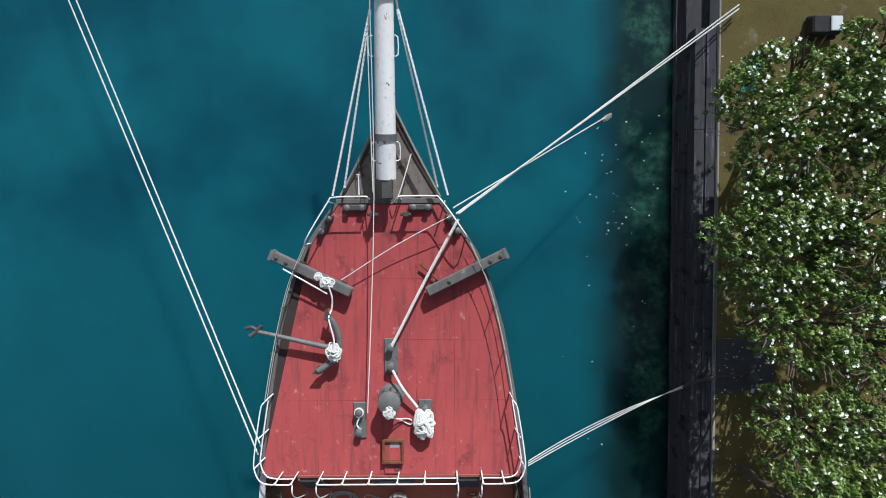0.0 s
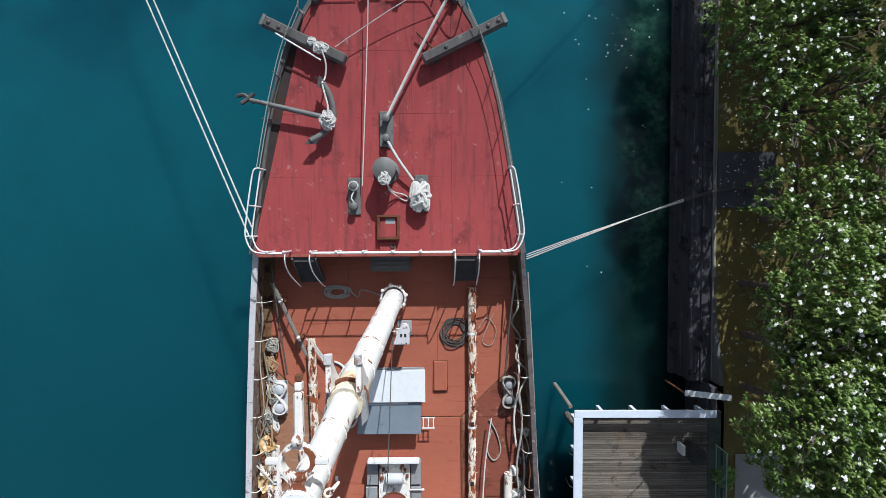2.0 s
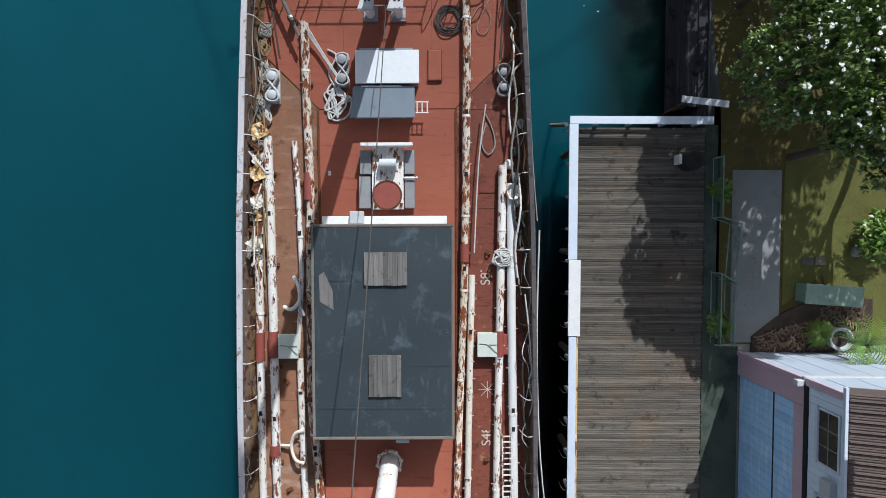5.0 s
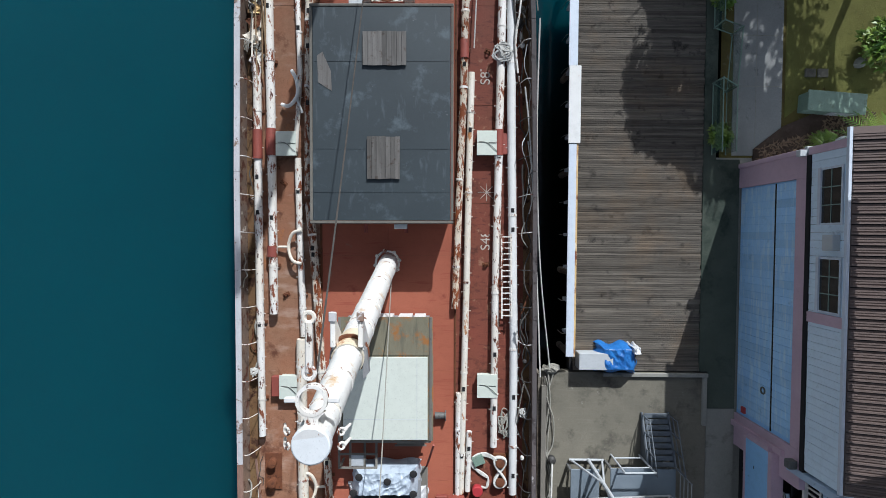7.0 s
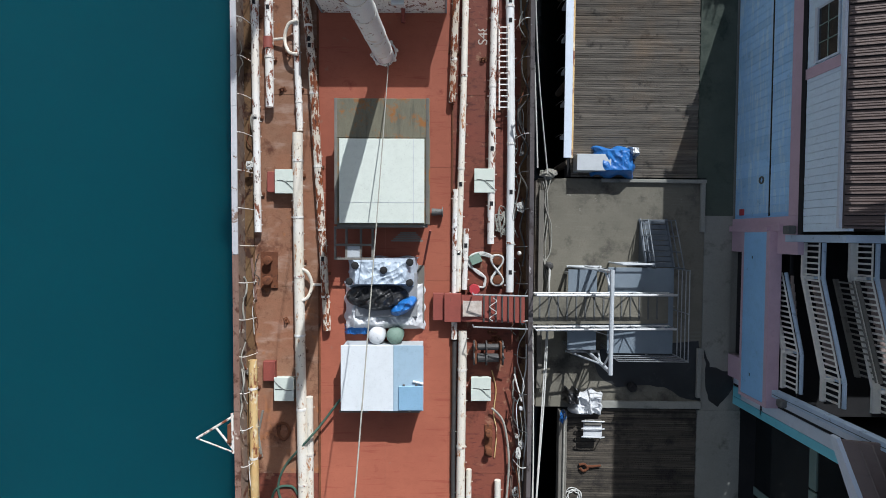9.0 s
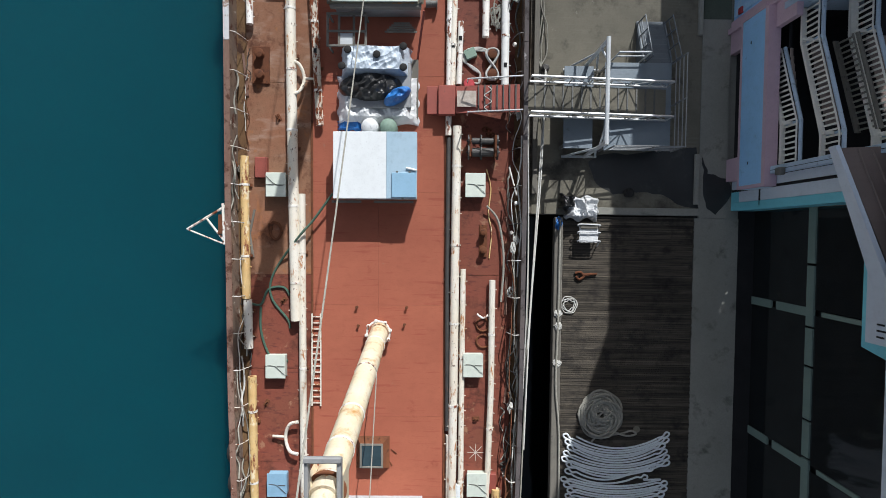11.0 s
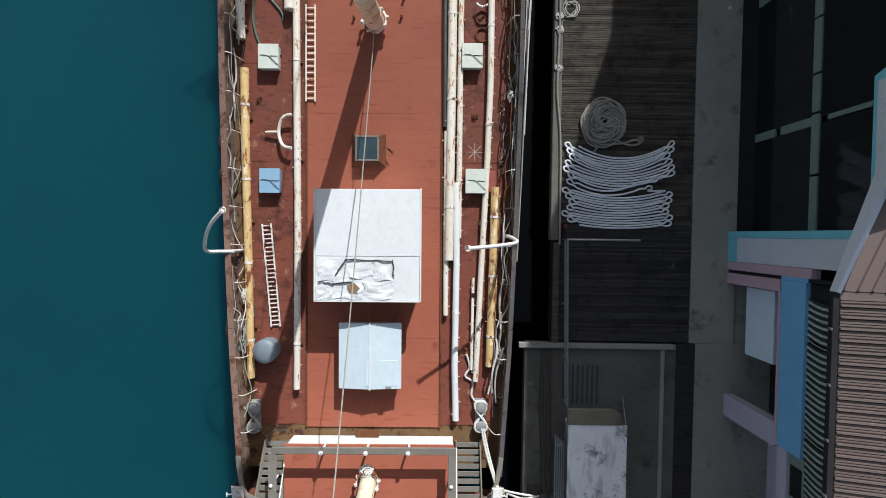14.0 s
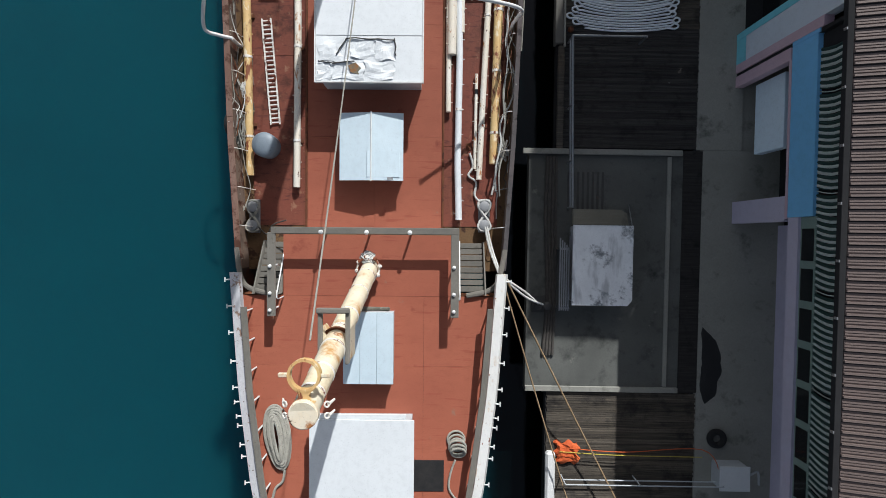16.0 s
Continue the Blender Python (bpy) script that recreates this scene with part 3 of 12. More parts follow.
def rod(bm, p0, p1, r0, r1=None, seg=12, caps=True):
    r1 = r0 if r1 is None else r1
    p0, p1 = Vector(p0), Vector(p1)
    d = p1 - p0
    q = d.to_track_quat("Z", "Y").to_matrix().to_4x4()
    rings = []
    for p, r in ((p0, r0), (p1, r1)):
        rings.append([bm.verts.new(p + q @ Vector((r * math.cos(2 * math.pi * k / seg), r * math.sin(2 * math.pi * k / seg), 0))) for k in range(seg)])
    for k in range(seg):
        bm.faces.new((rings[0][k], rings[0][(k + 1) % seg], rings[1][(k + 1) % seg], rings[1][k]))
    if caps:
        bm.faces.new(rings[1])
        bm.faces.new(rings[0][::-1])
    return bm


def smooth_path(pts, steps=6):
    pts = [Vector(p) for p in pts]
    if len(pts) < 3:
        return pts
    out = []
    for i in range(len(pts) - 1):
        a, b, c, d = pts[max(i - 1, 0)], pts[i], pts[i + 1], pts[min(i + 2, len(pts) - 1)]
        for k in range(steps):
            u = k / steps
            out.append(0.5 * ((2 * b) + (c - a) * u + (2 * a - 5 * b + 4 * c - d) * u * u + (3 * b - a - 3 * c + d) * u ** 3))
    out.append(pts[-1])
    return out


def tube(bm, pts, r, seg=6, steps=6, taper=None):
    path = smooth_path(pts, steps)
    last, up = None, Vector((0.13, 0.21, 1))
    n = len(path)
    for i, p in enumerate(path):
        d = (path[min(i + 1, n - 1)] - path[max(i - 1, 0)])
        if d.length < 1e-7:
            continue
        d.normalize()
        side = d.cross(up)
        if side.length < 1e-4:
            side = d.cross(Vector((1, 0, 0)))
        side.normalize()
        nrm = side.cross(d)
        rr = r if taper is None else r + (taper - r) * i / max(1, n - 1)
        ring = [bm.verts.new(p + rr * (math.cos(2 * math.pi * k / seg) * side + math.sin(2 * math.pi * k / seg) * nrm)) for k in range(seg)]
        if last:
            for k in range(seg):
                bm.faces.new((last[k], last[(k + 1) % seg], ring[(k + 1) % seg], ring[k]))
        else:
            bm.faces.new(ring[::-1])
        last = ring
    if last:
        bm.faces.new(last)
    return bm


def lathe(bm, profile, seg=20, at=(0, 0, 0), cap=True):
    """A turned body from (radius, height) rows about the z axis."""
    last = None
    for r, h in profile:
        ring = [bm.verts.new((at[0] + r * math.cos(2 * math.pi * k / seg), at[1] + r * math.sin(2 * math.pi * k / seg), at[2] + h)) for k in range(seg)]
        if last:
            for k in range(seg):
                bm.faces.new((last[k], last[(k + 1) % seg], ring[(k + 1) % seg], ring[k]))
        elif cap:
            bm.faces.new(ring[::-1])
        last = ring
    if cap:
        bm.faces.new(last)
    return bm


def hoop(bm, centre, r, w, seg=28, tilt=None, minor=6):
    """A ring of round section."""
    rows = []
    t = tilt or Matrix.Identity(3)
    for i in range(seg):
        a = 2 * math.pi * i / seg
        rows.append([bm.verts.new(Vector(centre) + t @ Vector(((r + w * math.cos(b)) * math.cos(a), (r + w * math.cos(b)) * math.sin(a), w * math.sin(b))))
                     for b in [2 * math.pi * k / minor for k in range(minor)]])
    for i in range(seg):
        p, q = rows[i], rows[(i + 1) % seg]
        for k in range(minor):
            bm.faces.new((p[k], q[k], q[(k + 1) % minor], p[(k + 1) % minor]))
    return bm


def jitter(bm, amount, scale=1.0, axis=(1, 1, 1)):
    for v in bm.verts:
        n = noise.noise_vector(v.co * scale)
        v.co += Vector((n.x * axis[0], n.y * axis[1], n.z * axis[2])) * amount
    return bm


def sheet(bm, outline_fn, nx, ny):
    """A draped grid: outline_fn(u, v) gives the point; given a thickness later by its own fall at the rim."""
    g = [[bm.verts.new(outline_fn(i / nx, j / ny)) for j in range(ny + 1)] for i in range(nx + 1)]
    for i in range(nx):
        for j in range(ny):
            bm.faces.new((g[i][j], g[i + 1][j], g[i + 1][j + 1], g[i][j + 1]))
    return bm


def deck(y):
    """Height of the main deck along the ship: level amidships, sheering up to the bow."""
    return 3.68 + (0.9 * ((y + 55) / 41) ** 2 if y > -55 else 0.0)


FORE, POOP = 6.30, 5.06


def lerp_rows(rows, y):
    for (ya, a), (yb, b) in zip(rows, rows[1:]):
        if ya >= y >= yb:
            return a + (b - a) * (ya - y) / (ya - yb)
    return rows[0][1] if y > rows[0][0] else rows[-1][1]


BREADTH = [(5.2, 0.05), (3.4, 0.95), (1.3, 2.2), (-0.4, 3.45), (-2.0, 4.15), (-4.2, 4.75), (-7.0, 5.2), (-10.0, 5.62), (-13.0, 5.88), (-17.0, 6.12), (-23.0, 6.40),
           (-30.0, 6.55), (-40.0, 6.60), (-50.0, 6.60), (-58.0, 6.52), (-64.0, 6.36), (-70.0, 6.12), (-75.7, 5.75), (-80.5, 5.40), (-84.8, 4.85), (-89.0, 3.9), (-92.0, 2.2)]


def half(y):
    return lerp_rows(BREADTH, y)


# ---- setting: water ----
bm = bmesh.new()
xs = [-2500, -300, -80, -40, -15, 0, 12.2, 20, 60, 400, 2500]
ys = [-2500, -400, -140, -95, -70, -50, -30, -10, 10, 40, 90, 400, 2500]
grid = [[bm.verts.new((x, y, 0)) for y in ys] for x in xs]
for i in range(len(xs) - 1):
    for j in range(len(ys) - 1):
        bm.faces.new((grid[i][j], grid[i + 1][j], grid[i + 1][j + 1], grid[i][j + 1]))
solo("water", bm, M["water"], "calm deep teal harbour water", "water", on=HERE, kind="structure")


# ---- the ship: hull, decks, rails ----
def clip_rect(poly, x0, x1, y0, y1):
    for axis, lim, sign in ((0, x0, 1), (0, x1, -1), (1, y0, 1), (1, y1, -1)):
        out = []
        for i, p in enumerate(poly):
            q = poly[(i + 1) % len(poly)]
            pin, qin = (p[axis] - lim) * sign >= 0, (q[axis] - lim) * sign >= 0
            if pin:
                out.append(p)
            if pin != qin:
                k = (lim - p[axis]) / (q[axis] - p[axis])
                out.append((p[0] + k * (q[0] - p[0]), p[1] + k * (q[1] - p[1])))
        poly = out
        if len(poly) < 3:
            return []
    clean = []
    for p in poly:
        if not clean or (abs(p[0] - clean[-1][0]) + abs(p[1] - clean[-1][1])) > 1e-4:
            clean.append(p)
    return clean if len(clean) > 2 else []


ship = thing("sailing_ship", "moored four-masted iron sailing ship, red decks, rusting hull", "ship")


def stations(y0, y1, step):
    n = max(2, int(round((y0 - y1) / step)) + 1)
    return [y0 + (y1 - y0) * i / (n - 1) for i in range(n)]


def shell(side, y0, y1, top, inner_low, thick, inset=0.0):
    """One side of plating: outside down into the water, over the top and down inside to the deck."""
    bm = bmesh.new()
    last = None
    for y in stations(y0, y1, 1.2):
        h = half(y) - inset
        fall = 0.985 if y > -70 else 0.9
        row = [(h * fall * (0.7 if y > 1 else 1), -0.6), (h * (0.985 if y < 0 else 0.9), 2.4), (h, top(y) - 0.02), (h - thick, top(y) - 0.02), (h - thick, inner_low(y))]
        ring = [bm.verts.new((side * x, y, z)) for x, z in row]
        if last:
            for k in range(4):
                bm.faces.new((last[k], ring[k], ring[k + 1], last[k + 1]))
        last = ring
    return bm


for side in (-1, 1):
    part("fore_plating", shell(side, 5.2, -10.0, lambda y: FORE + 0.02 - (0.25 if y > 1.3 else 0), lambda y: FORE - 0.35, 0.1), M["hull"], ship)
    part("side_plating", shell(side, -10.0, -75.7, lambda y: deck(y) + 1.1, lambda y: deck(y) - 0.25, 0.07), [M["hull"]], ship)
    part("stern_plating", shell(side, -75.7, -92.0, lambda y: POOP + 0.55, lambda y: POOP - 0.25, 0.07), M["hull"], ship)
    # inside face of the bulwark, rusted and flaking
    bm = bmesh.new()
    last = None
    for y in stations(-10.2, -75.5, 1.0):
        h = half(y) - 0.078
        ring = [bm.verts.new((side * h, y, z)) for z in (deck(y) - 0.1, deck(y) + 1.06)] + [bm.verts.new((side * (h - 0.02), y, z)) for z in (deck(y) + 1.06, deck(y) - 0.1)]
        if last:
            for k in range(4):
                bm.faces.new((last[k], ring[k], ring[(k + 1) % 4], last[(k + 1) % 4]))
        last = ring
    part("bulwark_lining", bm, M["bulwark_in"], ship, "rust-stained inner bulwark plating")
    # rail cap in lengths
    lengths = [(-10.1, -16.5), (-16.5, -23.0), (-23.0, -29.5), (-29.5, -36.0), (-36.0, -42.5), (-42.5, -49.5), (-49.5, -56.0), (-56.0, -62.5), (-62.5, -69.0), (-69.0, -75.5)]
    for k, (ya, yb) in enumerate(lengths):
        bm = bmesh.new()
        last = None
        for y in stations(ya - 0.01, yb + 0.01, 1.1):
            h = half(y)
            z = deck(y) + 1.09
            w = 0.2 if side < 0 else 0.14
            ring = [bm.verts.new((side * x, y, zz)) for x, zz in ((h + 0.05, z), (h + 0.05, z + 0.06), (h - w, z + 0.07), (h - w, z))]
            if last:
                for q in range(4):
                    bm.faces.new((last[q], ring[q], ring[(q + 1) % 4], last[(q + 1) % 4]))
            else:
                bm.faces.new(ring[::-1])
            last = ring
        bm.faces.new(last)
        mat = M["cap_dark"] if side > 0 else (M["cap_white"] if k < 5 else M["cap_brown"])
        part("rail_cap", bm, mat, ship, "flaking rail cap")

# main deck sheet right across, with the sheer
bm = bmesh.new()
last = None
for y in stations(-8.6, -75.6, 1.0):
    h = half(y) - 0.06
    ring = [bm.verts.new((x, y, deck(y) - 0.02)) for x in (-h, h)] + [bm.verts.new((x, y, deck(y) - 0.2)) for x in (h, -h)]
    if last:
        for k in range(4):
            bm.faces.new((last[k], ring[k], ring[(k + 1) % 4], last[(k + 1) % 4]))
    last = ring
part("deck_edge", bm, M["waterway"], ship, "rusted deck edge along the bulwark")


def deck_outline(y0, y1, inset, step=1.5):
    ys_ = stations(y0, y1, step)
    return [(half(y) - inset, y) for y in ys_] + [(-(half(y) - inset), y) for y in reversed(ys_)]


def plate(outline, zf, thick, mat, name="deck_plate"):
    bm = bmesh.new()
    prism(bm, outline, lambda x, y: zf(x, y) - thick, zf)
    part(name, bm, mat, ship)


# side decks: brown to port, patchy red to starboard and aft
for side in (-1, 1):
    inner, y = 3.02, -17.6
    cuts = [-17.6, -22, -26.4, -30.8, -35.2, -39.6, -44, -48.4, -52.8, -57.2, -61.6, -66, -70, -73.6]
    for k, (ya, yb) in enumerate(zip(cuts, cuts[1:])):
        ya2 = ya - 0.008
        edge = [(half(y_) - (0.55 if side < 0 else 0.4), y_) for y_ in stations(ya2, yb + 0.008, 1.5)]
        poly = [(side * x, y_) for x, y_ in edge] + [(side * inner, yb + 0.008), (side * inner, ya2)]
        if side > 0:
            poly.reverse()
        red = side > 0 and ya > -40 or ya < -52
        plate(poly, lambda x, y_: deck(y_) + 0.012, 0.03, M["side_deck_red"] if (red or side > 0) else M["side_deck"])
    # fore corner of the side deck, cut on the slant
    tri = [(side * (half(-15.2) - 0.5), -15.2), (side * (half(-17.55) - 0.5), -17.59), (side * 3.02, -17.59)]
    if side > 0:
        tri.reverse()
    plate(tri, lambda x, y_: deck(y_) + 0.012, 0.03, M["side_deck"] if side < 0 else M["side_deck_red"])
# forward well deck
well = [(half(y_) - 0.5, y_) for y_ in stations(-8.7, -15.1, 1.2)] + [(3.02, -17.55), (-3.02, -17.55)] + [(-(half(y_) - 0.5), y_) for y_ in stations(-15.1, -8.7, 1.2)]
for x0, x1 in ((-7, -1.9), (-1.9, 2.0), (2.0, 7)):
    for y0, y1 in ((-17.6, -13.3), (-13.3, -8.6)):
        c = clip_rect(well, x0 + 0.005, x1 - 0.005, y0 + 0.005, y1 - 0.005)
        if c:
            plate(c, lambda x, y_: deck(y_) + 0.012, 0.03, M["main_deck"])
# raised middle strip of the main deck, plate by plate
cuts = [-17.6, -22.7, -28.0, -33.2, -38.5, -43.7, -49.0, -54.2, -59.4, -64.6, -69.6, -73.7]
for ya, yb in zip(cuts, cuts[1:]):
    for x0, x1 in ((-3.02, -0.02), (-0.014, 3.02)):
        rows_ = stations(ya - 0.004, yb + 0.004, 1.3)
        poly = [(x1, y_) for y_ in rows_] + [(x0, y_) for y_ in reversed(rows_)]
        plate(poly, lambda x, y_: deck(y_) + 0.06, 0.07, M["main_deck"])
for side in (-1, 1):
    for ya, yb in zip(cuts, cuts[1:]):
        n = 4
        for k in range(n):
            a, b = ya + (yb - ya) * k / n, ya + (yb - ya) * (k + 1) / n
            x0, x1 = sorted((side * 3.025, side * 3.10))
            bm = bmesh.new()
            prism(bm, [(x0, b), (x1, b), (x1, a), (x0, a)], lambda x, y_: deck(y_) - 0.02, lambda x, y_: deck(y_) + 0.13)
            part("deck_coaming", bm, M["rust"], ship, "low rusted coaming along the middle deck")

# forecastle deck in plates inside a grey margin plank
fore = [(half(y_) - 0.09, y_) for y_ in stations(-0.2, -10.15, 1.0)] + [(-(half(y_) - 0.09), y_) for y_ in stations(-10.15, -0.2, 1.0)] + [(-2.15, 1.22), (2.15, 1.22)]
fx = [-7, -3.1, -1.0, 1.05, 2.65, 7]
fy = [1.3, -1.9, -4.45, -7.0, -10.2]
for x0, x1 in zip(fx, fx[1:]):
    for y1, y0 in zip(fy, fy[1:]):
        c = clip_rect(fore, x0 + 0.004, x1 - 0.004, y0 + 0.004, y1 - 0.004)
        if c:
            plate(c, lambda x, y_: FORE, 0.05, M["fore_deck"])
for side in (-1, 1):
    bm = bmesh.new()
    rows_ = stations(1.25, -10.15, 1.0)
    for a, b in zip(rows_, rows_[1:]):
        poly = [(side * (half(a) + 0.04), a), (side * (half(a) - 0.17), a), (side * (half(b) - 0.17), b), (side * (half(b) + 0.04), b)]
        prism(bm, poly if side > 0 else poly[::-1], FORE - 0.1, FORE + 0.05)
    part("margin_plank", bm, M["gunwale"], ship, "weathered grey margin timber")
part("fore_beam", cube(-2.2, 2.2, 1.22, 1.42, FORE - 0.2, FORE + 0.06, 0.02), M["gunwale"], ship)
part("break_beam", cube(-5.35, 5.35, -10.28, -10.16, FORE - 0.28, FORE + 0.015, 0.02), M["red_paint"], ship)
bm = bmesh.new()
prism(bm, deck_outline(1.1, -10.14, 0.12), FORE - 0.12, FORE - 0.054)
part("deck_underside", bm, M["hull"], ship)
bm = cube(-5.4, 5.4, -8.75, -8.6, 4.2, FORE - 0.1)
part("fore_bulkhead", bm, M["red_paint"], ship, "red-painted bulkhead under the forecastle")
# beak ahead of the forecastle
bm = bmesh.new()
prism(bm, [(-2.05, 1.44), (2.05, 1.44), (0.2, 5.3), (-0.2, 5.3)], FORE - 0.55, FORE - 0.32)
part("beak_deck", bm, M["beak_timber"], ship, "brown weathered beak platform")
for side in (-1, 1):
    bm = bmesh.new()
    tube(bm, [(side * 2.1, 1.5, FORE - 0.28), (side * 1.1, 3.4, FORE - 0.25), (side * 0.16, 5.3, FORE - 0.2)], 0.06, 6, 4)
    part("beak_rail", bm, M["wood_grey"], ship)
# poop deck, its side rails and white-plated rim
px_ = [-7, -2.3, 2.3, 7]
plate([(-3.7, -76.6), (3.7, -76.6), (3.7, -74.0), (-3.7, -74.0)], lambda x, y_: POOP, 0.1, M["main_deck"])
aft = deck_outline(-76.61, -91.8, 0.09, 1.2)
for x0, x1 in zip(px_, px_[1:]):
    for y1, y0 in ((-76.6, -79.6), (-79.6, -83.0), (-83.0, -87.0), (-87.0, -92)):
        c = clip_rect(aft, x0 + 0.003, x1 - 0.003, y0 + 0.003, y1 - 0.003)
        if c:
            plate(c, lambda x, y_: POOP, 0.1, M["main_deck"])
part("poop_front", cube(-3.65, 3.65, -74.2, -74.12, 3.7, POOP - 0.11), M["white_paint"], ship, "white-painted front of the poop")
for side in (-1, 1):
    bm = bmesh.new()
    last = None
    for y_ in stations(-75.6, -91.5, 0.9):
        h = half(y_)
        ring = [bm.verts.new((side * x, y_, z)) for x, z in ((h + 0.05, POOP + 0.5), (h - 0.05, POOP + 0.72), (h - 0.42, POOP + 0.74), (h - 0.46, POOP + 0.5))]
        if last:
            for q in range(4):
                bm.faces.new((last[q], ring[q], ring[(q + 1) % 4], last[(q + 1) % 4]))
        else:
            bm.faces.new(ring[::-1])
        last = ring
    bm.faces.new(last)
    part("poop_rim", bm, M["cap_white"] if side < 0 else M["mast_white"], ship, "rust-streaked white-painted poop rim", True)
    bm = bmesh.new()
    last = None
    for y_ in stations(-76.7, -91.5, 0.9):
        h = half(y_) - 0.078
        ring = [bm.verts.new((side * x, y_, z)) for x, z in ((h, POOP - 0.05), (h, POOP + 0.52), (h - 0.02, POOP + 0.52), (h - 0.02, POOP - 0.05))]
        if last:
            for q in range(4):
                bm.faces.new((last[q], ring[q], ring[(q + 1) % 4], last[(q + 1) % 4]))
        last = ring
    part("poop_lining", bm, M["grey_paint"], ship, "grey inner face of the poop bulwark")
    bm = bmesh.new()
    last = None
    for y_ in stations(-77.0, -91.0, 1.2):
        h = half(y_) - 0.55
        ring = [bm.verts.new((side * x, y_, z)) for x, z in ((h + 0.08, POOP + 0.85), (h + 0.08, POOP + 0.95), (h - 0.16, POOP + 0.95), (h - 0.16, POOP + 0.85))]
        if last:
            for q in range(4):
                bm.faces.new((last[q], ring[q], ring[(q + 1) % 4], last[(q + 1) % 4]))
        else:
            bm.faces.new(ring[::-1])
        last = ring
    bm.faces.new(last)
    part("poop_rail", bm, M["wood_grey"], ship, "grey timber poop rail")
    for y_ in stations(-77.2, -91.0, 1.3):
        h = half(y_) - 0.6
        bm = bmesh.new()
        rod(bm, (side * h, y_, POOP), (side * h, y_, POOP + 0.86), 0.04, seg=8)
        part("rail_post", bm, M["white_paint"], ship)
    for y_ in (-75.9, -77.0, -78.1, -79.3, -80.4, -81.0, -81.6, -82.0, -82.8, -83.3, -84.4):
        h = half(y_)
        bm = bmesh.new()
        rod(bm, (side * (h + 0.0), y_, POOP + 0.62), (side * (h + 0.2), y_, POOP + 0.66), 0.03, seg=6)
        rod(bm, (side * (h + 0.19), y_ - 0.09, POOP + 0.66), (side * (h + 0.19), y_ + 0.09, POOP + 0.66), 0.03, seg=6)
        part("cleat", bm, M["white_paint"], ship, "white cleat on the poop rim")
    # curved corner wing where the poop meets the bulwark
    bm = bmesh.new()
    tube(bm, [(side * 4.1, -76.55, POOP + 0.1), (side * 5.0, -76.35, POOP + 0.1), (side * 5.45, -75.9, POOP + 0.12), (side * 5.75, -74.6, deck(-74) + 1.25)], 0.11, 8, 5)
    part("wing_timber", bm, M["wood_grey"], ship)
    bm = cube(min(side * 3.72, side * 5.6), max(side * 3.72, side * 5.6), -76.66, -76.58, 3.7, POOP - 0.02)
    part("poop_bulkhead", bm, M["rust"], ship)

# bulwark stays, one by one
for side in (-1, 1):
    y_ = -12.2
    while y_ > -74.5:
        h = half(y_)
        bm = bmesh.new()
        d = deck(y_)
        tube(bm, [(side * (h - 0.12), y_, d + 1.05), (side * (h - 0.42), y_ - 0.03, d + 0.98), (side * (h - 0.62), y_ - 0.06, d + 0.0)], 0.02, 6, 3)
        part("bulwark_stay", bm, M["white_rusty"] if (side < 0) else (M["white_rusty"] if random.random() < 0.55 else M["iron"]), ship)
        y_ -= 1.66


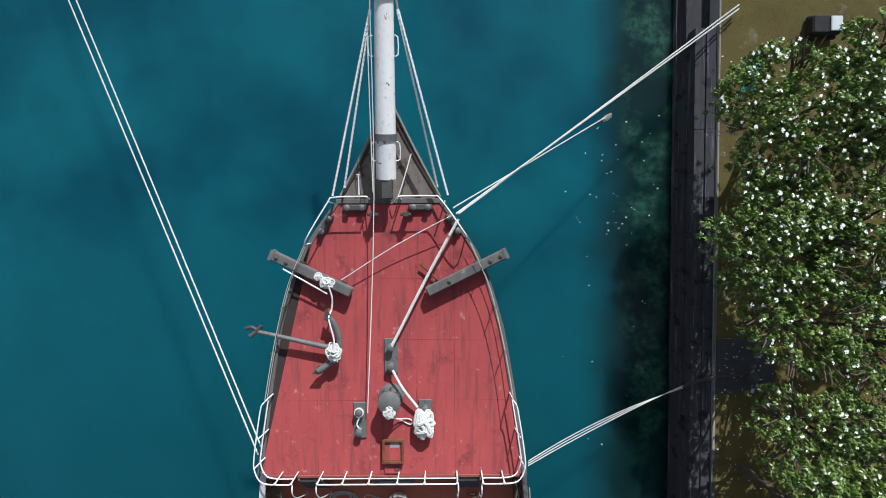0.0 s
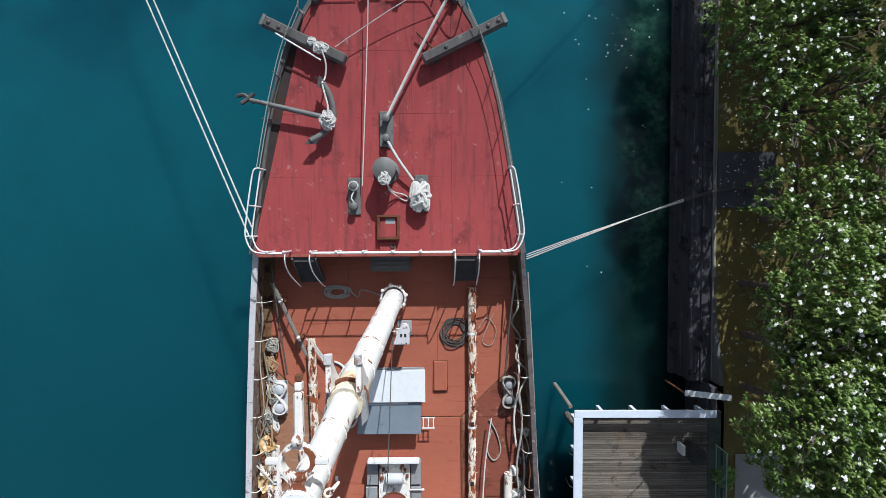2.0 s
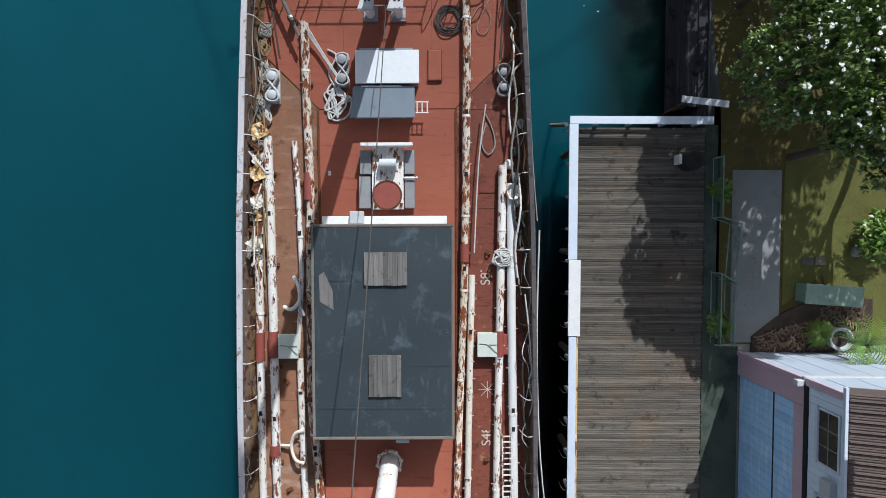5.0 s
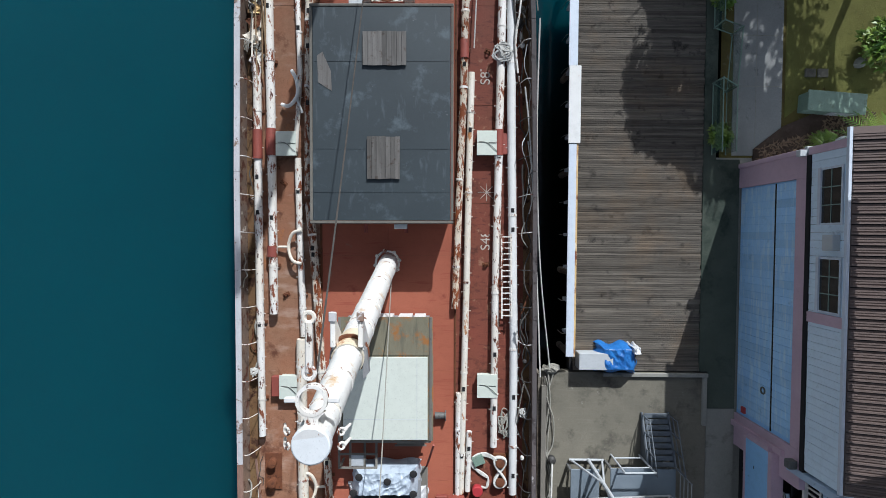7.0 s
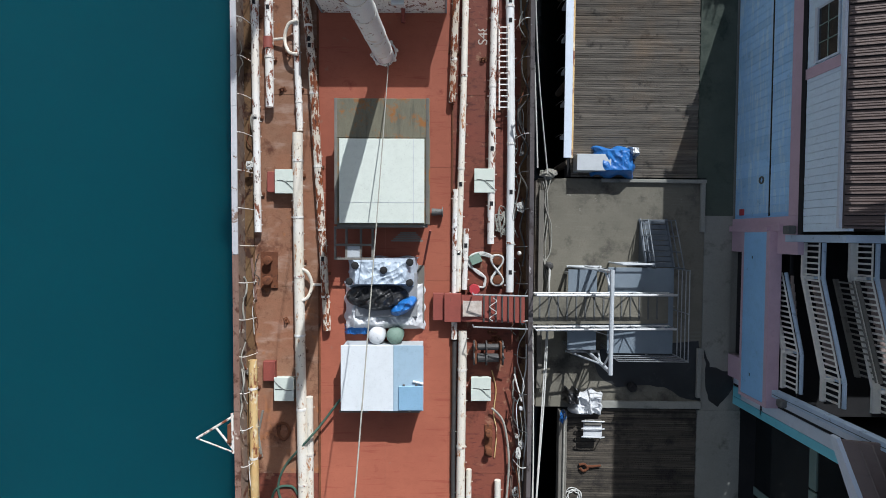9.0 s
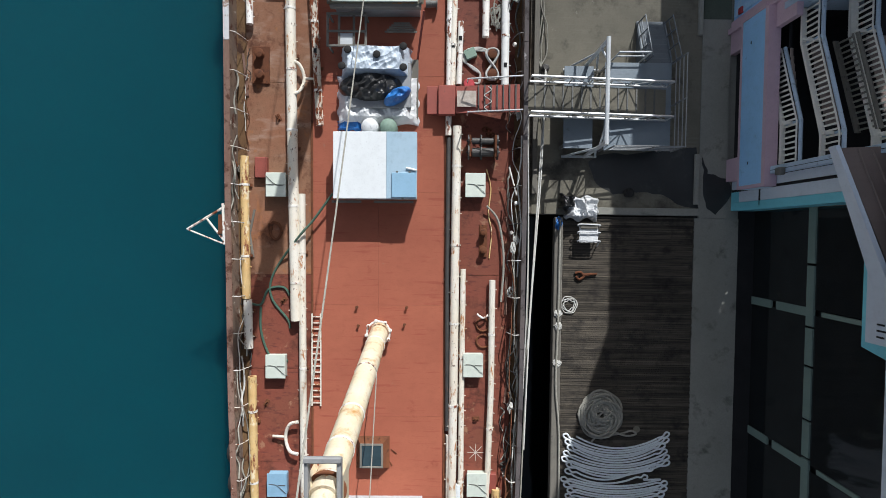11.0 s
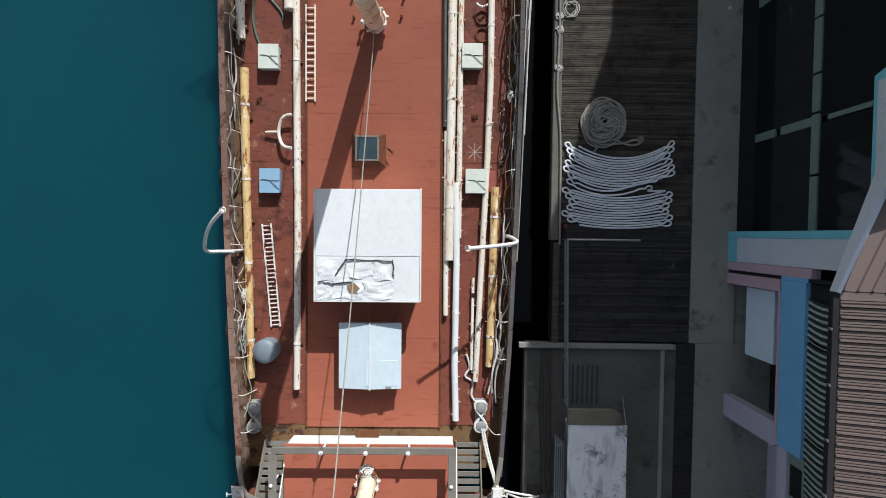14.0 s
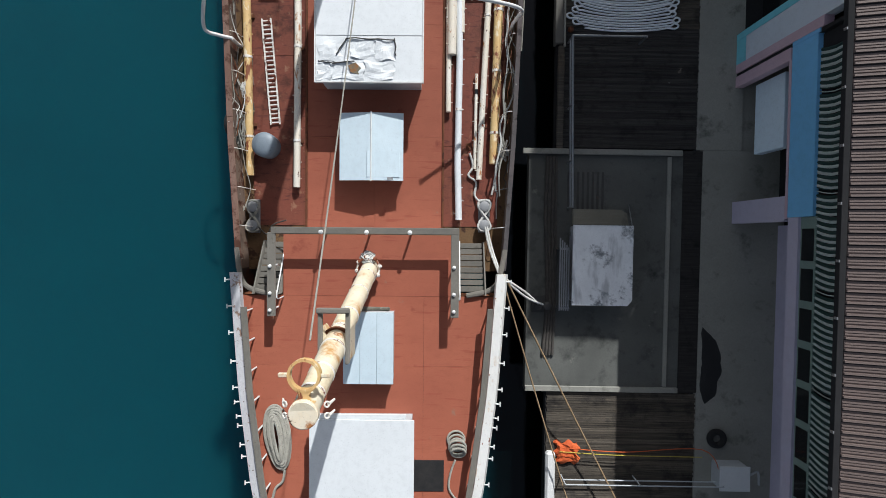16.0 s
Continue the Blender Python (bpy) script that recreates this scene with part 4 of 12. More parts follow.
# ---- masts, bowsprit and standing gear ----
def mast(base_v, top_u, top_v, top_z, base_u, mat, label, r0=0.42, r1=0.26, trestle=0.755, ring=0.24, steel=None):
    z0 = deck(base_v) if base_v > -73 else POOP
    t = thing("mast", label, "mast", base_u, base_v, z0, group="lower masts")
    top = Vector((top_u - base_u, top_v - base_v, top_z - z0))
    steel = steel or mat
    d = top.normalized()

    def radius(f_):
        return r0 - 0.05 * f_ if f_ < trestle else r1 + 0.05 * (1 - f_) / (1 - trestle)

    bm = bmesh.new()
    rod(bm, (0, 0, 0), top * trestle, r0, radius(trestle - 0.001), 24)
    part("mast_tube", bm, mat, t, smooth=True)
    bm = bmesh.new()
    rod(bm, top * trestle, top, r1 + 0.05, r1, 24)
    part("mast_head", bm, mat, t, smooth=True)
    for f_ in (0.12, 0.3, 0.5, 0.62, 0.72, 0.84, 0.93):
        bm = bmesh.new()
        r = radius(f_) + 0.016
        rod(bm, top * f_ - d * 0.05, top * f_ + d * 0.05, r, r, 24)
        part("mast_band", bm, M["white_rusty"], t, "rust-edged iron band")
    # hounds: stained sleeve where the doubling is bolted on
    bm = bmesh.new()
    rod(bm, top * (trestle - 0.075), top * (trestle + 0.0), radius(trestle - 0.08) + 0.012, radius(trestle - 0.002) + 0.012, 24)
    part("hounds_sleeve", bm, M["mast_stained"], t, "rust-stained sleeve", True)
    # foot: ring with pins and lashings
    bm = bmesh.new()
    hoop(bm, (0, 0, 0.55), r0 + 0.1, 0.05, 20)
    part("foot_ring", bm, M["white_rusty"], t)
    for k in range(8):
        a = k * 0.785 + 0.2
        bm = bmesh.new()
        lathe(bm, [(0.05, 0.0), (0.09, 0.06), (0.09, 0.13), (0.05, 0.19)], 8, ((r0 + 0.13) * math.cos(a), (r0 + 0.13) * math.sin(a), 0.48))
        part("foot_block", bm, M["white_rusty"], t)
    # trestle: two cheeks with a cross bar ahead and a collar
    p = top * trestle
    r = r0 - 0.04
    plain = mat is M["mast_white"]
    for s in (-1, 1):
        if plain:
            # cheeks reach out ahead of the mast on gusset plates
            x_ = p.x + s * 0.33
            bm = bmesh.new()
            box(bm, x_ - 0.06, x_ + 0.06, p.y + 0.3, p.y + 1.12, p.z - 0.12, p.z + 0.12, 0.02)
            cheek = part("trestle_cheek", bm, M["white_rusty"], t, "rust-stained trestle cheek")
            part("end_pad", cube(x_ - 0.085, x_ + 0.085, p.y + 0.92, p.y + 1.16, p.z + 0.1, p.z + 0.17, 0.02), M["cap_white"], cheek, "stained end pad")
            bm = bmesh.new()
            prism(bm, [(x_ - s * 0.02, p.y + 0.34), (x_ + s * 0.1, p.y + 0.2), (x_ + s * 0.17, p.y - 0.35), (x_ + s * 0.03, p.y - 0.52)][:: (1 if s < 0 else -1)], p.z - 0.34, p.z - 0.13)
            part("cheek_plate", bm, M["grey_paint"], t, "grey cheek plate")
            bm = bmesh.new()
            tri = [[bm.verts.new((x_ + dx, p.y + y_, p.z + z_)) for y_, z_ in ((0.2, -1.1), (0.95, -0.11), (0.2, -0.11))] for dx in (-0.05, 0.05)]
            bm.faces.new(tri[0][::-1])
            bm.faces.new(tri[1])
            for q in range(3):
                bm.faces.new((tri[0][q], tri[0][(q + 1) % 3], tri[1][(q + 1) % 3], tri[1][q]))
            bmesh.ops.recalc_face_normals(bm, faces=bm.faces[:])
            part("cheek_bracket", bm, mat, t)
            continue
        bm = bmesh.new()
        box(bm, p.x + s * 0.38 - 0.05, p.x + s * 0.38 + 0.05, p.y - 0.46, p.y + 1.0, p.z - 0.13, p.z + 0.13, 0.02)
        part("trestle_cheek", bm, steel, t, "trestle cheek")
        bm = bmesh.new()
        prism(bm, [(p.x + s * 0.42, p.y + 0.5), (p.x + s * 0.42, p.y - 0.4), (p.x + s * (r - 0.06), p.y - 0.25), (p.x + s * (r - 0.06), p.y + 0.25)][:: (1 if s < 0 else -1)], p.z - 1.0, p.z - 0.12)
        part("cheek_bracket", bm, mat, t)
    if mat is M["mast_cream"]:
        part("cross_bar", cube(p.x - 0.46, p.x + 0.46, p.y + 0.95, p.y + 1.1, p.z + 0.08, p.z + 0.22, 0.03), steel, t, "cross bar")
    bm = bmesh.new()
    hoop(bm, p - d * 0.4, r + 0.05, 0.06, 22)
    part("trestle_collar", bm, M["rust"], t, "rusty collar")
    # cap: round plate over the mast head, web and open ring ahead of it
    bm = bmesh.new()
    lathe(bm, [(r1 + 0.0, -0.2), (r1 + 0.035, -0.16), (r1 + 0.035, 0.0), (r1 + 0.01, 0.02)], 28, top)
    part("cap_plate", bm, M["roof_white"] if mat is M["mast_white"] else M["mast_stained"], t, "round mast cap plate")
    rust_mat = M["white_rusty"] if mat is M["mast_white"] else M["cream_pipe" if top_z > 17 else "yellow_pipe"]
    rc = top + Vector((0.0, r1 + ring + 0.2, -0.12))
    bm = bmesh.new()
    lathe(bm, [(ring - 0.03, -0.1), (ring - 0.03, 0.08), (ring + 0.03, 0.08), (ring + 0.03, -0.1), (ring - 0.03, -0.1)], 30, rc, cap=False)
    part("cap_ring", bm, rust_mat, t, "open cap ring")
    for s in (-1, 1):
        bm = bmesh.new()
        box(bm, rc.x + s * (ring + 0.13) - 0.1, rc.x + s * (ring + 0.13) + 0.1, rc.y - 0.045, rc.y + 0.045, rc.z - 0.05, rc.z + 0.05, 0.015)
        part("ring_lug", bm, mat, t)
    bm = bmesh.new()
    n_ = 7
    left = [(-(0.11 + 0.13 * (2 * k / (n_ - 1) - 1) ** 2), r1 - 0.06 + 0.3 * k / (n_ - 1)) for k in range(n_)]
    prism(bm, [(top.x + x_, top.y + y_) for x_, y_ in left] + [(top.x - x_, top.y + y_) for x_, y_ in reversed(left)], top.z - 0.2, top.z - 0.05)
    part("cap_web", bm, rust_mat, t, "waisted cap web")
    for s in (-1, 1):
        for yy in (-0.1, 0.15):
            bm = bmesh.new()
            e = top + Vector((s * (r1 + 0.12), yy, -0.25))
            hoop(bm, e + Vector((s * 0.05, 0, 0)), 0.06, 0.022, 10, Matrix.Rotation(0.6 * s, 3, "Y"))
            rod(bm, e + Vector((s * 0.08, 0, -0.02)), e + Vector((s * 0.16, 0.04, -0.25)), 0.04, 0.025, 8)
            part("shackle", bm, M["white_rusty"], t)
    return t


mast(-12.1, 0.06, -13.41, 20.3, 0.12, M["mast_white"], "white-painted raked lower mast with a round cap")
mast(-33.5, 0.28, -35.8, 19.4, 0.0, M["mast_white"], "white-painted raked lower mast with rust at the trestle", r1=0.3)
mast(-55.4, 0.22, -57.72, 19.9, 0.05, M["mast_cream"], "cream-painted raked lower mast with rusty streaks", steel=M["grey_paint"])
mast(-75.4, 0.15, -77.85, 16.4, 0.0, M["mast_cream"], "cream-painted lower mast on the poop with an ochre rusted top", 0.36, 0.29, 0.7, 0.33, M["wood_grey"])


def rope(name, pts, r, mat, label, category="rope", group="", steps=6, seg=6, on=SHIP):
    bm = bmesh.new()
    tube(bm, pts, r, seg, steps)
    return solo(name, bm, mat, label, category, on=on, group=group, smooth=True)


def sag(a, b, drop, n=5):
    a, b = Vector(a), Vector(b)
    return [a.lerp(b, k / n) - Vector((0, 0, 4 * drop * (k / n) * (1 - k / n))) for k in range(n + 1)]


rope("mast_stay", sag((0.2, -33.9, deck(-33) + 0.6), (0.2, -57.0, 19.0), 0.3), 0.022, M["rope_grey"], "thin wire stay from mast head down to the deck", group="mast stays")
rope("mast_stay", sag((0.05, -55.9, deck(-55) + 0.6), (0.12, -76.4, 15.7), 0.3), 0.022, M["rope_grey"], "thin wire stay from mast head down to the deck", group="mast stays")
rope("mast_stay", sag((0.12, -12.6, deck(-12) + 0.6), (0.2, -34.8, 18.6), 0.3), 0.02, M["rope_dark"], "dark wire stay from mast head down to the deck", group="mast stays")
t = thing("bowsprit", "white-painted iron bowsprit with black foot", "bowsprit", 0, 0, 0)
bm = bmesh.new()
A, B, C = Vector((-0.04, 1.6, 6.85)), Vector((0.0, 3.75, 7.45)), Vector((0.16, 9.2, 9.0))
rod(bm, A + Vector((0, 0.6, 0.1)), B, 0.40, 0.41, 24)
part("sprit_heel", bm, M["mast_white"], t, smooth=True)
bm = bmesh.new()
rod(bm, B, C, 0.41, 0.34, 24)
rod(bm, C, C + (C - B).normalized() * 9, 0.34, 0.22, 24)
part("sprit_spar", bm, M["mast_white"], t, smooth=True)
bm = bmesh.new()
dd = (C - B).normalized()
rod(bm, B - dd * 0.12, B + dd * 0.14, 0.45, 0.45, 26)
part("sprit_band", bm, M["iron_grey"], t, "grey iron band")
part("heel_chock", cube(-0.22, 0.22, 1.35, 2.75, 6.9, 7.28, 0.04), M["iron"], t, "black heel chock")
for s in (-1, 1):
    for k, yy in enumerate((3.2, 6.95)):
        bm = bmesh.new()
        z_ = 7.35 if k == 0 else 8.35
        tube(bm, [(s * 0.38 + 0.05 * k, yy + 0.35, z_ + 0.1), (s * 0.55 + 0.05 * k, yy + 0.3, z_ + 0.1), (s * 0.55 + 0.05 * k, yy - 0.3, z_ - 0.05), (s * 0.38 + 0.05 * k, yy - 0.35, z_ - 0.05)], 0.025, 6, 2)
        part("sprit_handle", bm, M["white_paint"], t)
bm = bmesh.new()
rod(bm, (0.14, 8.5, 8.85), (0.15, 8.75, 8.92), 0.4, 0.4, 22)
part("fore_band", bm, M["iron_grey"], t, "grey iron band")
# guys: two white chains a side from the sprit to the rail
for s in (-1, 1):
    for k in (0, 1):
        end = (s * (2.3 - 0.42 * k) + 0.12, 1.5 + 0.35 * k, 7.1 - 0.3 * k)
        beg = (0.12 + s * (0.52 - 0.04 * k), 8.2, 8.6)
        bm = bmesh.new()
        tube(bm, sag(beg, end, 0.06), 0.035, 5, 1)
        n = 74
        for j in range(n):
            p = Vector(beg).lerp(Vector(end), (j + 0.5) / n)
            rod(bm, p - Vector((0.0, 0.045, 0.01)), p + Vector((0.0, 0.045, 0.01)), 0.052 if j % 2 else 0.04, 0.04 if j % 2 else 0.03, 6)
        solo("guy_chain", bm, M["white_paint"], "white-painted chain guy from bowsprit to rail", "chain", group="bowsprit chains")
    rope("guy_tail", [(0.12 + s * 0.5, 8.2, 8.6), (0.14 + s * 0.32, 9.3, 8.95)], 0.04, M["rope_grey"], "grey lashing at the chain end", group="bowsprit lashings")
rope("head_line", [(-0.36, 9.6, 9.1), (-0.5, 1.4, 7.3), (-0.95, -7.4, 6.65)], 0.022, M["rope_white"], "white line led along bowsprit to bitts", steps=4)
rope("head_line", [(0.95, 3.2, 6.7), (0.45, 1.55, 6.9), (0.1, 1.2, 6.5)], 0.025, M["rope_white"], "white line over the beak")
rope("downhaul", [(-0.53, 7.2, 8.4), (-0.5, 1.6, 7.6)], 0.02, M["rope_white"], "white line beside the bowsprit")
bm = bmesh.new()
rod(bm, (-1.3, 1.6, FORE - 0.3), (-1.3, 2.45, FORE - 0.2), 0.035, seg=6)
rod(bm, (-1.38, 2.45, FORE - 0.2), (-1.22, 2.45, FORE - 0.2), 0.03, seg=6)
solo("pole", bm, M["white_paint"], "short white fork-ended pole on the beak", "pole")

# ---- forecastle gear ----
rail = thing("guard_rail", "white-painted pipe guard rail round the forecastle", "railing")


def pipe(pts, r=0.03, name="rail_pipe", mat=None, parent=None, steps=4):
    bm = bmesh.new()
    tube(bm, pts, r, 7, steps)
    part(name, bm, mat or M["white_paint"], parent or rail, smooth=True)


Z1, Z2 = FORE + 1.02, FORE + 0.55
pipe([(-0.8, 1.4, FORE + 0.1), (-0.8, 1.42, Z1 - 0.1), (-0.9, 1.45, Z1), (-2.1, 1.42, Z1), (-2.35, 1.2, Z1), (-3.25, -0.3, Z1), (-3.3, -0.4, FORE)])
pipe([(0.5, 1.4, FORE + 0.1), (0.5, 1.42, Z1 - 0.1), (0.6, 1.45, Z1), (1.8, 1.45, Z1), (2.15, 1.3, Z1), (3.1, -0.05, Z1), (3.15, -0.15, FORE)])
for s in (-1, 1):
    pipe([(s * 2.3, 1.25, FORE), (s * 2.3, 1.25, Z1)])
    pipe([(s * 4.95, -6.7, FORE), (s * 5.0, -6.75, Z1 - 0.05), (s * 5.15, -7.1, Z1), (s * 5.42, -8.9, Z1), (s * 5.42, -9.5, Z1), (s * 5.15, -9.98, Z1), (s * 4.6, -10.08, Z1)])
    pipe([(s * 4.98, -6.8, Z2), (s * 5.3, -8.9, Z2), (s * 5.32, -9.5, Z2), (s * 5.08, -9.95, Z2), (s * 4.6, -10.06, Z2)])
    for yy in (-8.2, -9.4):
        pipe([(s * (half(yy) - 0.2), yy, FORE), (s * (half(yy) - 0.12), yy, Z1)])
for x0, x1 in ((-4.6, -3.95), (-2.9, 2.72), (3.75, 4.6)):
    pipe([(x0, -10.08, Z1), ((x0 + x1) / 2, -10.08, Z1), (x1, -10.08, Z1)])
    pipe([(x0, -10.06, Z2), ((x0 + x1) / 2, -10.06, Z2), (x1, -10.06, Z2)], 0.025)
for x_ in (-4.6, -3.95, -2.9, -1.9, -0.85, 0.3, 1.4, 2.72, 3.75, 4.6):
    pipe([(x_, -10.02, FORE), (x_, -10.02, Z1 + 0.02)])
    bm = bmesh.new()
    lathe(bm, [(0.03, 0), (0.055, 0.03), (0.055, 0.07), (0.02, 0.1)], 8, (x_, -10.02, Z1))
    part("post_knob", bm, M["white_paint"], rail)
for s in (-1, 1):
    for k in (0, 1):
        pts = [(s * (half(y_) - 0.12 - 0.05 * k), y_, FORE + 0.5 + 0.45 * k - 0.12 * math.sin((y_ + 0.4) / -6.3 * math.pi)) for y_ in (-0.4, -2.0, -3.6, -5.2, -6.7)]
        rope("lifeline", pts, 0.018, M["rope_grey"], "grey wire lifeline along the forecastle edge", group="lifelines")
    for y_ in (-1.4, -3.0, -4.8):
        bm = bmesh.new()
        rod(bm, (s * (half(y_) - 0.1), y_, FORE), (s * (half(y_) - 0.13), y_, FORE + 0.95), 0.022, seg=6)
        solo("stanchion", bm, M["iron_grey"], "thin grey stanchion on the forecastle edge", "stanchion", group="stanchions")


def ladder_steep(u0, u1):
    t = thing("ladder", "black steep deck ladder with white handrails", "ladder", (u0 + u1) / 2, -10.2, deck(-11), group="forecastle ladders")
    w = (u1 - u0) / 2
    hgt = FORE - deck(-11)
    for s in (-1, 1):
        bm = bmesh.new()
        a, b = Vector((s * w, -0.1, hgt)), Vector((s * w, -1.2, 0))
        box(bm, -0.03, 0.03, -0.09, 0.09, 0, (b - a).length, 0, Matrix.Translation(a) @ (b - a).to_track_quat("Z", "Y").to_matrix().to_4x4())
        part("stringer", bm, M["iron"], t)
        bm = bmesh.new()
        tube(bm, [(s * w, 0.1, hgt + 1.0), (s * w, -0.25, hgt + 1.0), (s * w * 1.02, -0.75, hgt + 0.35), (s * w * 1.04, -1.3, 0.55), (s * w * 1.1, -1.42, 0.1)], 0.028, 7, 4)
        part("handrail", bm, M["white_paint"], t, "white pipe handrail")
    for k in range(7):
        f_ = (k + 0.5) / 7
        part("tread", cube(-w, w, -0.1 - 1.1 * (1 - f_) - 0.1, -0.1 - 1.1 * (1 - f_) + 0.1, hgt * f_ - 0.02, hgt * f_ + 0.02), M["iron"], t)


ladder_steep(-3.92, -2.95)
ladder_steep(2.76, 3.70)
# companion under the break
t = thing("companionway", "dark timber companion under the forecastle break", "companionway", 0.05, -10.55, deck(-10.5))
part("body", cube(-0.75, 0.75, -0.32, 0.32, 0, 0.85, 0.03), M["iron"], t)
part("top", cube(-0.85, 0.85, -0.38, 0.38, 0.85, 0.93, 0.02), M["gunwale"], t)
for k in range(3):
    part("slat", cube(-0.7, 0.7, -0.25 + 0.2 * k, -0.17 + 0.2 * k, 0.935, 0.96), M["iron_grey"], t)


def cathead(s):
    a, b = (Vector((s * 4.80, -0.84, 0)), Vector((s * 1.55, -2.42, 0)))
    t = thing("cathead", "heavy black timber cathead projecting over the side", "cathead", a.x, a.y, FORE + 0.12, math.degrees(math.atan2(b.y - a.y, b.x - a.x)), group="catheads")
    L = (b - a).length
    part("beam", cube(0, L, -0.2, 0.2, 0.05, 0.5, 0.05), M["gunwale"], t)
    for x_ in (0.3, 0.75, 2.6):
        bm = bmesh.new()
        lathe(bm, [(0.08, 0), (0.08, 0.04), (0.04, 0.06)], 10, (x_, 0, 0.5))
        part("sheave_pin", bm, M["iron"], t)
    part("strap", cube(-0.02, 0.12, -0.215, 0.215, 0.03, 0.52), M["iron_grey"], t)
    for x_ in (1.2, L - 0.5):
        part("chock", cube(x_ - 0.12, x_ + 0.12, -0.26, 0.26, -0.12, 0.06, 0.01), M["iron"], t)


cathead(-1)
cathead(1)

t = thing("anchor", "black stockless-looking iron anchor lying on the deck edge", "anchor", 0, 0, FORE)
bm = bmesh.new()
rod(bm, (-5.35, -3.98, 0.52), (-2.25, -4.72, 0.42), 0.085, 0.12, 10)
part("shank", bm, M["iron_grey"], t, smooth=True)
bm = bmesh.new()
tube(bm, [(-2.42, -3.38, 0.62), (-2.16, -3.9, 0.5), (-2.06, -4.6, 0.42), (-2.35, -5.2, 0.42), (-2.95, -5.62, 0.5)], 0.13, 9, 5)
part("arm", bm, M["iron_grey"], t, smooth=True)
for p, a in (((-2.48, -3.36, 0.62), 1.8), ((-2.9, -5.6, 0.5), 3.6)):
    bm = bmesh.new()
    prism(bm, [(0.32, 0), (-0.1, 0.2), (-0.22, 0), (-0.1, -0.2)], -0.04, 0.04)
    bmesh.ops.transform(bm, matrix=Matrix.Translation(p) @ Matrix.Rotation(a, 4, "Z"), verts=bm.verts)
    part("fluke", bm, M["iron"], t)
bm = bmesh.new()
tube(bm, [(-5.66, -4.15, 0.62), (-5.45, -3.98, 0.55), (-5.2, -3.72, 0.5)], 0.09, 8, 4)
tube(bm, [(-5.85, -3.85, 0.55), (-5.55, -3.8, 0.56), (-5.2, -4.1, 0.5)], 0.08, 8, 4)
part("crown", bm, M["iron"], t)


def tangle(bm, cx, cy, cz, rx, ry, h, r, turns, seed, seg=6):
    """Rope heaped in loose overlapping loops."""
    rnd = random.Random(seed)
    pts = []
    for k in range(turns * 7):
        a = k * 2 * math.pi / 7 + rnd.uniform(-0.25, 0.25)
        f_ = rnd.uniform(0.12, 1.0)
        pts.append((cx + rx * f_ * math.cos(a) + rnd.uniform(-0.1, 0.1) * rx, cy + ry * f_ * math.sin(a) + rnd.uniform(-0.1, 0.1) * ry, cz + r + h * (1 - f_) * (0.4 + 0.6 * k / (turns * 7)) + rnd.uniform(0, h * 0.25)))
    return tube(bm, pts, r, seg, 5)


def heap(name, u, v, z, rx, ry, h, r, turns, mat, label, seed, rz=0, on=SHIP, group=""):
    return solo(name, tangle(bmesh.new(), 0, 0, 0, rx, ry, h, r, turns, seed), mat, label, "rope", u, v, z, rz, on=on, group=group, smooth=True)


heap("rope_ball", -2.26, -4.85, FORE + 0.5, 0.33, 0.42, 0.4, 0.03, 16, M["rope_white"], "ball of white rope lashed round the anchor arm", 3)
heap("rope_coil", 1.38, -7.9, FORE + 0.25, 0.45, 0.72, 0.42, 0.075, 9, M["rope_white"], "thick white mooring rope heaped on the bitts", 4, 10)
heap("rope_knot", -2.5, -2.0, FORE + 0.55, 0.3, 0.26, 0.2, 0.035, 7, M["rope_white"], "white rope turned round the cathead", 5)
heap("rope_knot", -2.85, -1.75, FORE + 0.6, 0.2, 0.16, 0.12, 0.03, 5, M["rope_white"], "white rope turned round the cathead", 6)
rope("painter", [(-2.45, -2.05, 7.0), (-2.3, -2.6, 6.9), (-2.35, -3.1, 6.8), (-2.42, -3.45, 7.0), (-2.2, -4.3, 7.1), (-2.25, -4.7, 7.1)], 0.035, M["rope_white"], "white painter from cathead to anchor")
bm = bmesh.new()
rod(bm, (-4.25, -1.42, 6.95), (-2.5, -2.45, 6.85), 0.035, seg=7)
solo("boat_hook", bm, M["white_paint"], "white pole lying along the cathead", "pole")
rope("stopper", [(-1.95, -1.9, 6.75), (0.3, -0.5, 6.9), (2.5, 0.65, 7.1)], 0.02, M["rope_white"], "thin pale line stretched over the forecastle deck", steps=3)
bm = bmesh.new()
rod(bm, (1.28, -1.28, 6.55), (1.98, -1.95, 6.5), 0.045, seg=8)
solo("bar", bm, M["rust"], "rusty capstan bar lying on the deck", "bar")


def bitts(u, v, l, w, label, heads, mat, z=FORE, name="bitts", rz=0, hh=0.42, hr=0.13):
    t = thing(name, label, "bitts", u, v, z, rz, group="mooring bitts")
    part("base_plate", cube(-w / 2, w / 2, -l / 2, l / 2, 0.0, 0.09, 0.02), mat, t)
    for k in range(heads):
        y_ = (k - (heads - 1) / 2) * l * 0.55
        bm = bmesh.new()
        lathe(bm, [(hr * 1.15, 0.08), (hr, 0.14), (hr * 0.95, hh - 0.1), (hr * 1.25, hh - 0.05), (hr * 1.2, hh), (hr * 0.7, hh + 0.04)], 18, (0, y_, 0))
        part("bollard_post", bm, mat, t, smooth=True)
    return t


